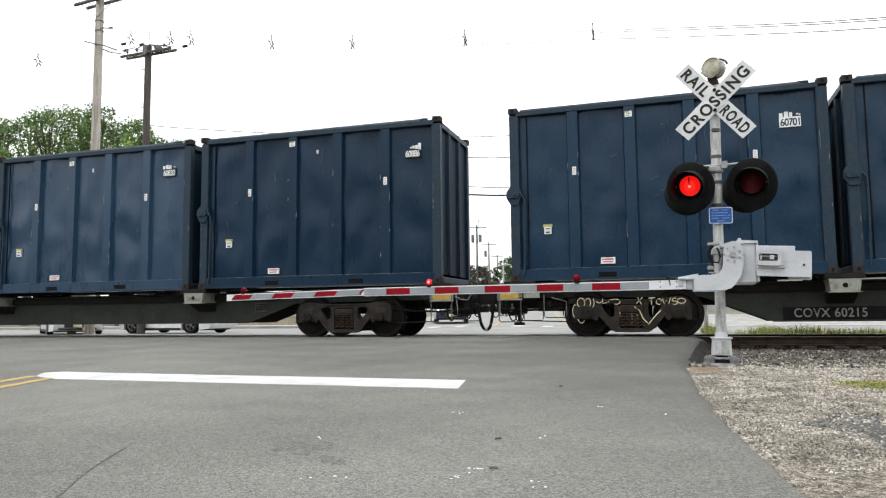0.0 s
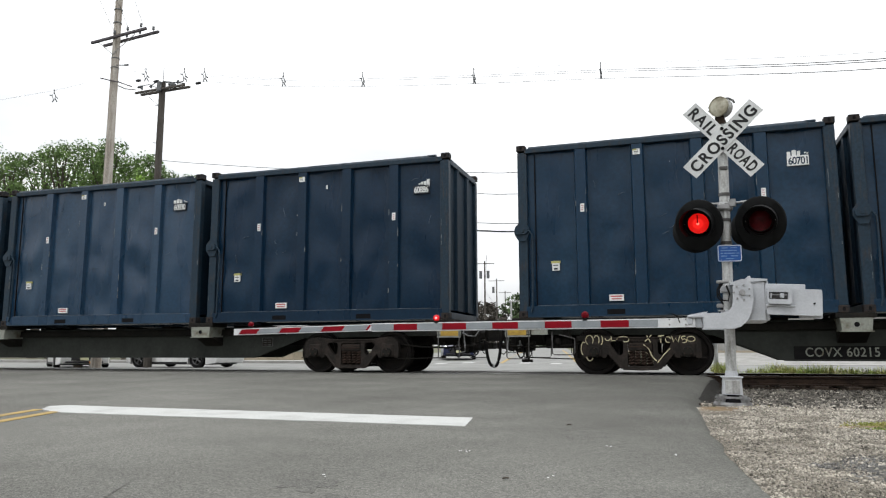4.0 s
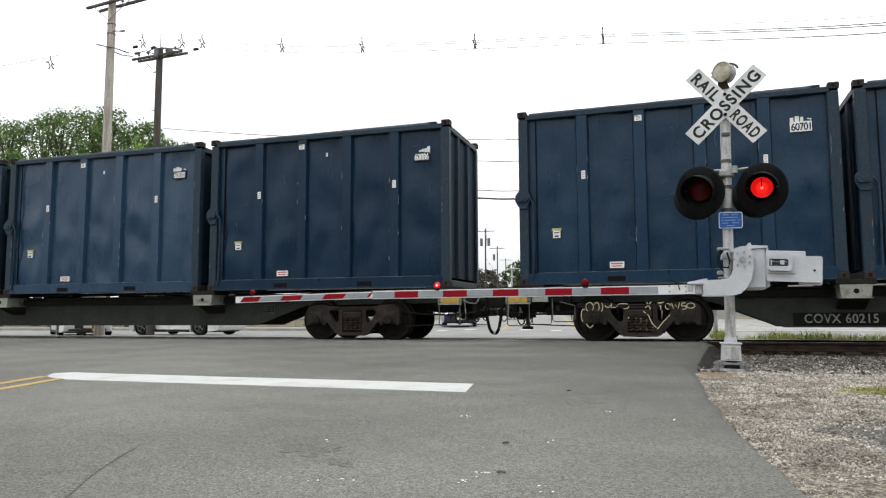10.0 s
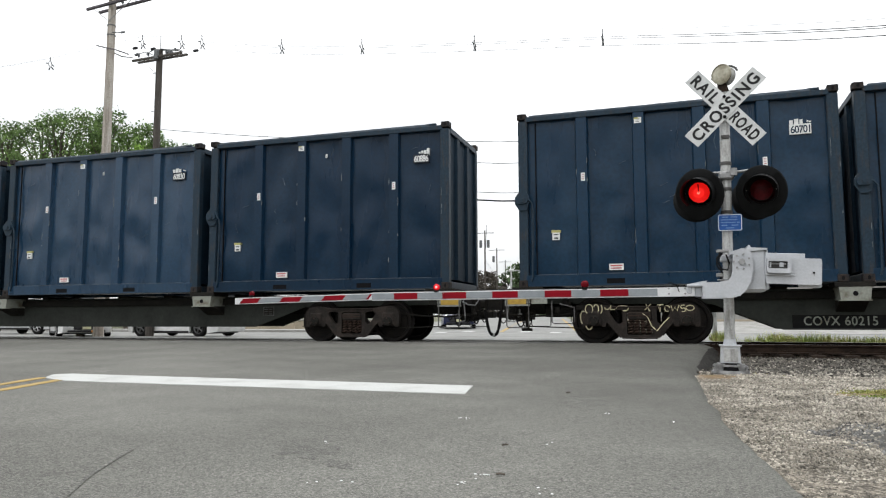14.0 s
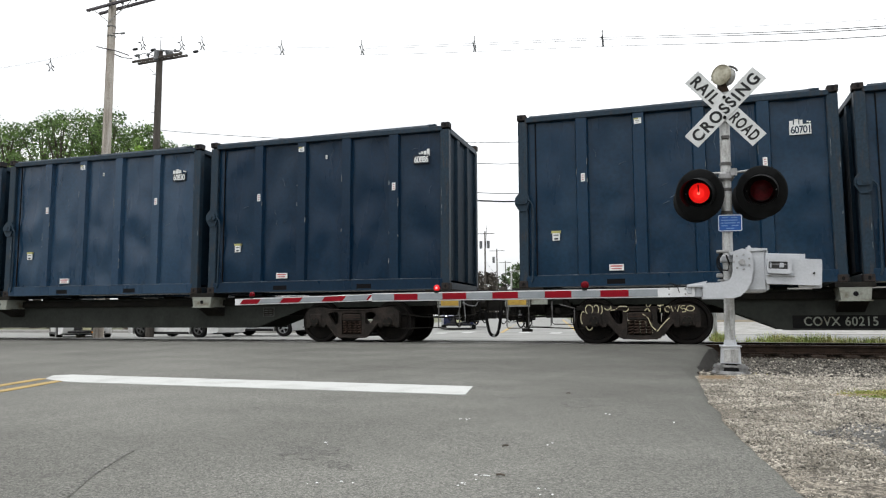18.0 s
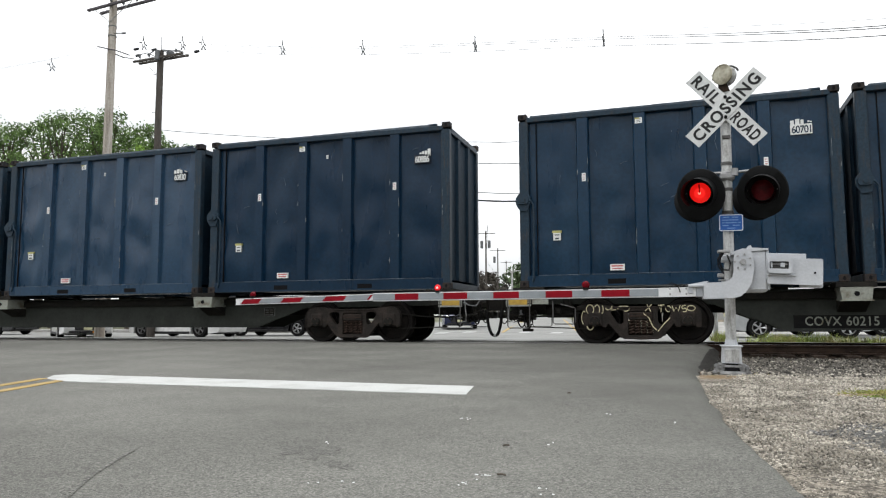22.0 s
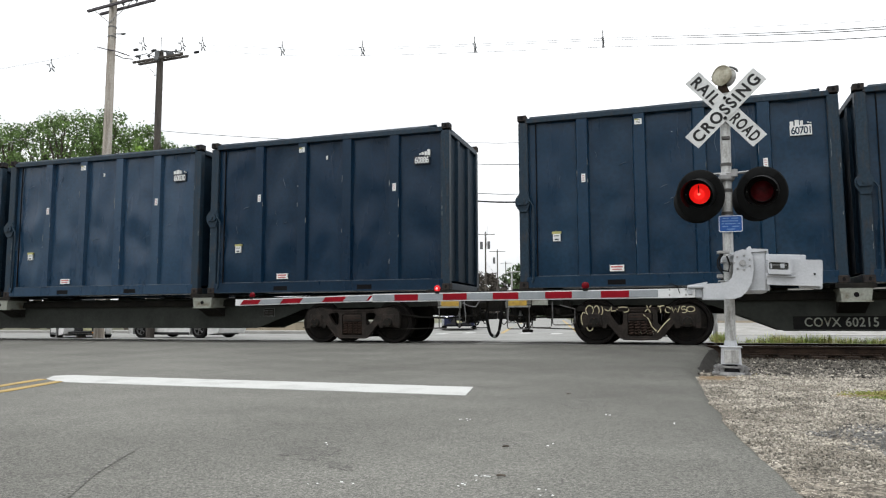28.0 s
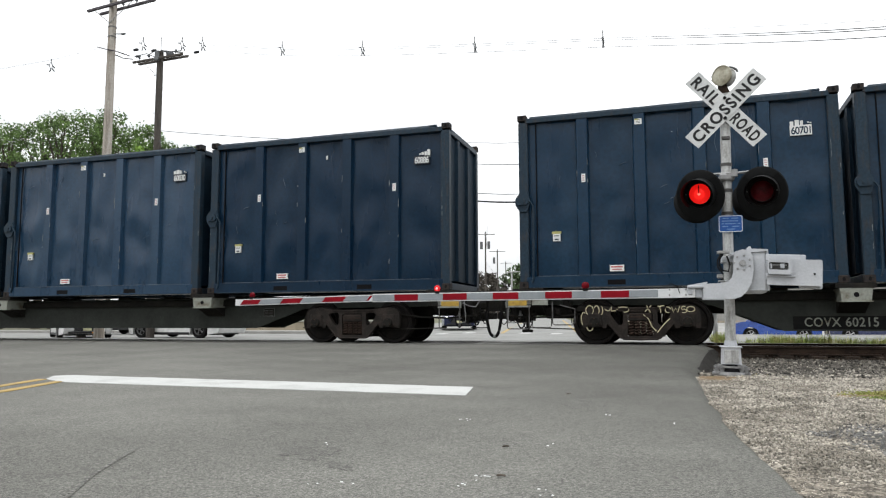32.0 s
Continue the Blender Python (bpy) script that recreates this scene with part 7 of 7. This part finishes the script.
van = vehicle("pickup", pose(-23.7, 24.3, road_z(24), 0, 0, -40), CAR_WHITE, "white pickup parked beside the side street", "car", L=5.4, W=1.95, WB=3.4, H=1.85, belt=1.15, nose=1.05, tail=1.1, r=0.38, clear=0.13, rim=STEEL_RIM, cabin=((-0.3, 1), (-0.22, 1), (0.30, 1), (0.52, 1)))
part("marker_light", Geo().box(2.69, 2.73, 0.16, 0.42, 0.18, 0.26, 0.01), AMBER, van, "amber marker light")
vehicle("delivery_van", pose(-18.9, 25.0, road_z(25), 0, 0, 176), CAR_WHITE, "white van parked beside the side street", "van", L=4.6, W=1.95, WB=2.9, H=2.3, belt=1.2, nose=1.05, tail=1.3, r=0.35, clear=0.15, rim=STEEL_RIM, cabin=((-0.96, 1), (-0.95, 1), (0.45, 1), (0.70, 1)))
vehicle("sedan", pose(-25.1, 36.4, -0.05, 0, 0, -57), CAR_WHITE, "white sedan parked beyond the side street", "car", L=4.6, WB=2.7, clear=0.14, rim=STEEL_RIM)
for x, mt, r in ((-22.35, TAN_WALL, 0.17), (-21.6, POLE_PALE, 0.14)):
    post = whole("bollard", Geo().lathe([(r, 0), (r, 1.0), (r * 0.9, 1.06), (0.02, 1.1)], 14), mt, "stout tan bollard beside the lot", "bollard", group="bollards", smooth=True, m=pose(x, 23.0, road_z(23) - 0.02))

pedestal = thing("utility_pedestal", pose(1.12, 21.5, -0.18), "pale grey utility pedestal beyond the track", "utility box")
part("post", Geo().box(-0.05, 0.08, -0.06, 0.06, 0.0, 0.86, 0.012), ALU, pedestal)
part("meter_box", Geo().box(-0.12, 0.04, -0.09, 0.05, 0.82, 1.02, 0.015), GATE_GREY, pedestal)

# a low pale building far behind the lot
shed = thing("low_building", pose(2, 64.5, -0.1), "long low whitewashed building behind the lot", "building")
part("wall", Geo().box(-6, 60, 0, 12, 0, 3.6), CONCRETE, shed, "pale rendered wall")
part("plinth", Geo().box(-6.05, 60.05, -0.06, 0, 0, 0.5, 0.01), TAN_WALL, shed)
part("roof", Geo().box(-6.4, 60.4, -0.4, 12.4, 3.6, 3.85, 0.03), CAR_SILVER, shed, "flat grey roof")
for i in range(8):
    win = part("window", Geo().box(-3 + 7 * i, -1.4 + 7 * i, -0.03, 0.02, 1.2, 2.5), CAR_GLASS, shed, "dark window")
    part("window_frame", Geo().box(-3.06 + 7 * i, -1.34 + 7 * i, -0.05, -0.025, 2.5, 2.58).box(-3.06 + 7 * i, -1.34 + 7 * i, -0.05, -0.025, 1.12, 1.2), CAR_WHITE, win)


# ---- what moves ----
def lane_rows(rows, y, heading, drop=-0.18):
    """Rows of seconds and x, along the lane at y."""
    return [(t, pose(x, y, drop, 0, 0, heading)) for t, x in rows]


def flash_rows(place, lit_first, start, half=0.6385, end=32.0):
    """A lens unit that shows its lit face and its dark face by turns."""
    rows, k = [], 0
    turn = lambda a: place @ pose(0, 0, 0, 0, a, 0)
    lit = lit_first
    rows.append((0.0, turn(0 if lit else 180)))
    t = start
    while t < end - 0.1:
        a, b = (0, 180) if lit else (180, 0)
        step = round(t * FPS - 1.6)
        step += 1 if step % FPS == 0 else 2 if (step + 1) % FPS == 0 else 0
        for i in range(4):
            rows.append(((step - 1 + i) / FPS, turn(a + (b - a) * i / 3)))
        lit = not lit
        t += half
    rows.append((end, turn(0 if lit else 180)))
    return rows


def motions():
    first = 2.352 - 3 * 0.6385
    for lens, lit in ((lens_l, True), (lens_r, False)):
        walk(lens, flash_rows(pose(0, 0, 0.02), lit, first))
    for lens, lit in ((mid_lamp, True), (root_lamp, False)):
        walk(lens, flash_rows(lens.matrix_basis.copy(), lit, first - 0.10))
    walk(silver, lane_rows([(0, -50), (16.0, -24.0), (17.4, -19.0), (17.8, -17.7), (18.2, -16.5), (18.7, -14.9), (19.0, -13.9), (20.4, -6.85), (20.7, -4.95), (21.0, -3.05), (21.4, -0.2), (21.8, 2.7), (24, 20), (32, 90)], 28.0, 0))
    walk(sedan, lane_rows([(0, -150), (18, -70), (21.4, -20.0), (22.0, -16.5), (22.8, -9.0), (23.0, -7.25), (23.2, -5.4), (23.4, -3.6), (23.7, -0.9), (24.3, 4.8), (32, 110)], 28.0, 0))
    walk(black_suv, lane_rows([(0, 70), (20.0, 16.0), (22.2, 5.6), (23.1, 3.7), (24.2, 0.8), (25.2, -0.6), (27.9, -0.7), (28.3, -1.3), (28.7, -3.0), (29.0, -4.05), (29.3, -5.3), (29.6, -6.6), (30.0, -8.8), (30.4, -11.1), (31.0, -16.4), (32.0, -27)], 31.4, 180))
    walk(follower, lane_rows([(0, -260), (20, -55), (22, -33), (23.5, -23.5), (24.2, -19.6), (24.6, -16.8), (25.0, -13.7), (25.4, -9.8), (25.8, -5.2), (26.4, 3.0), (28, 28), (32, 95)], 28.0, 0))
    walk(blue, lane_rows([(0, 300), (28, 24.5), (30.6, 11.8), (31.0, 10.0), (31.4, 7.9), (31.7, 6.2), (32.0, 5.36)], 43.0, 180, -0.64))
    walk(dark_blue, lane_rows([(0, 330), (28, 31), (30.6, 17.8), (31.0, 15.6), (31.4, 13.0), (31.7, 11.2), (32.0, 10.2)], 43.0, 180, -0.64))


motions()
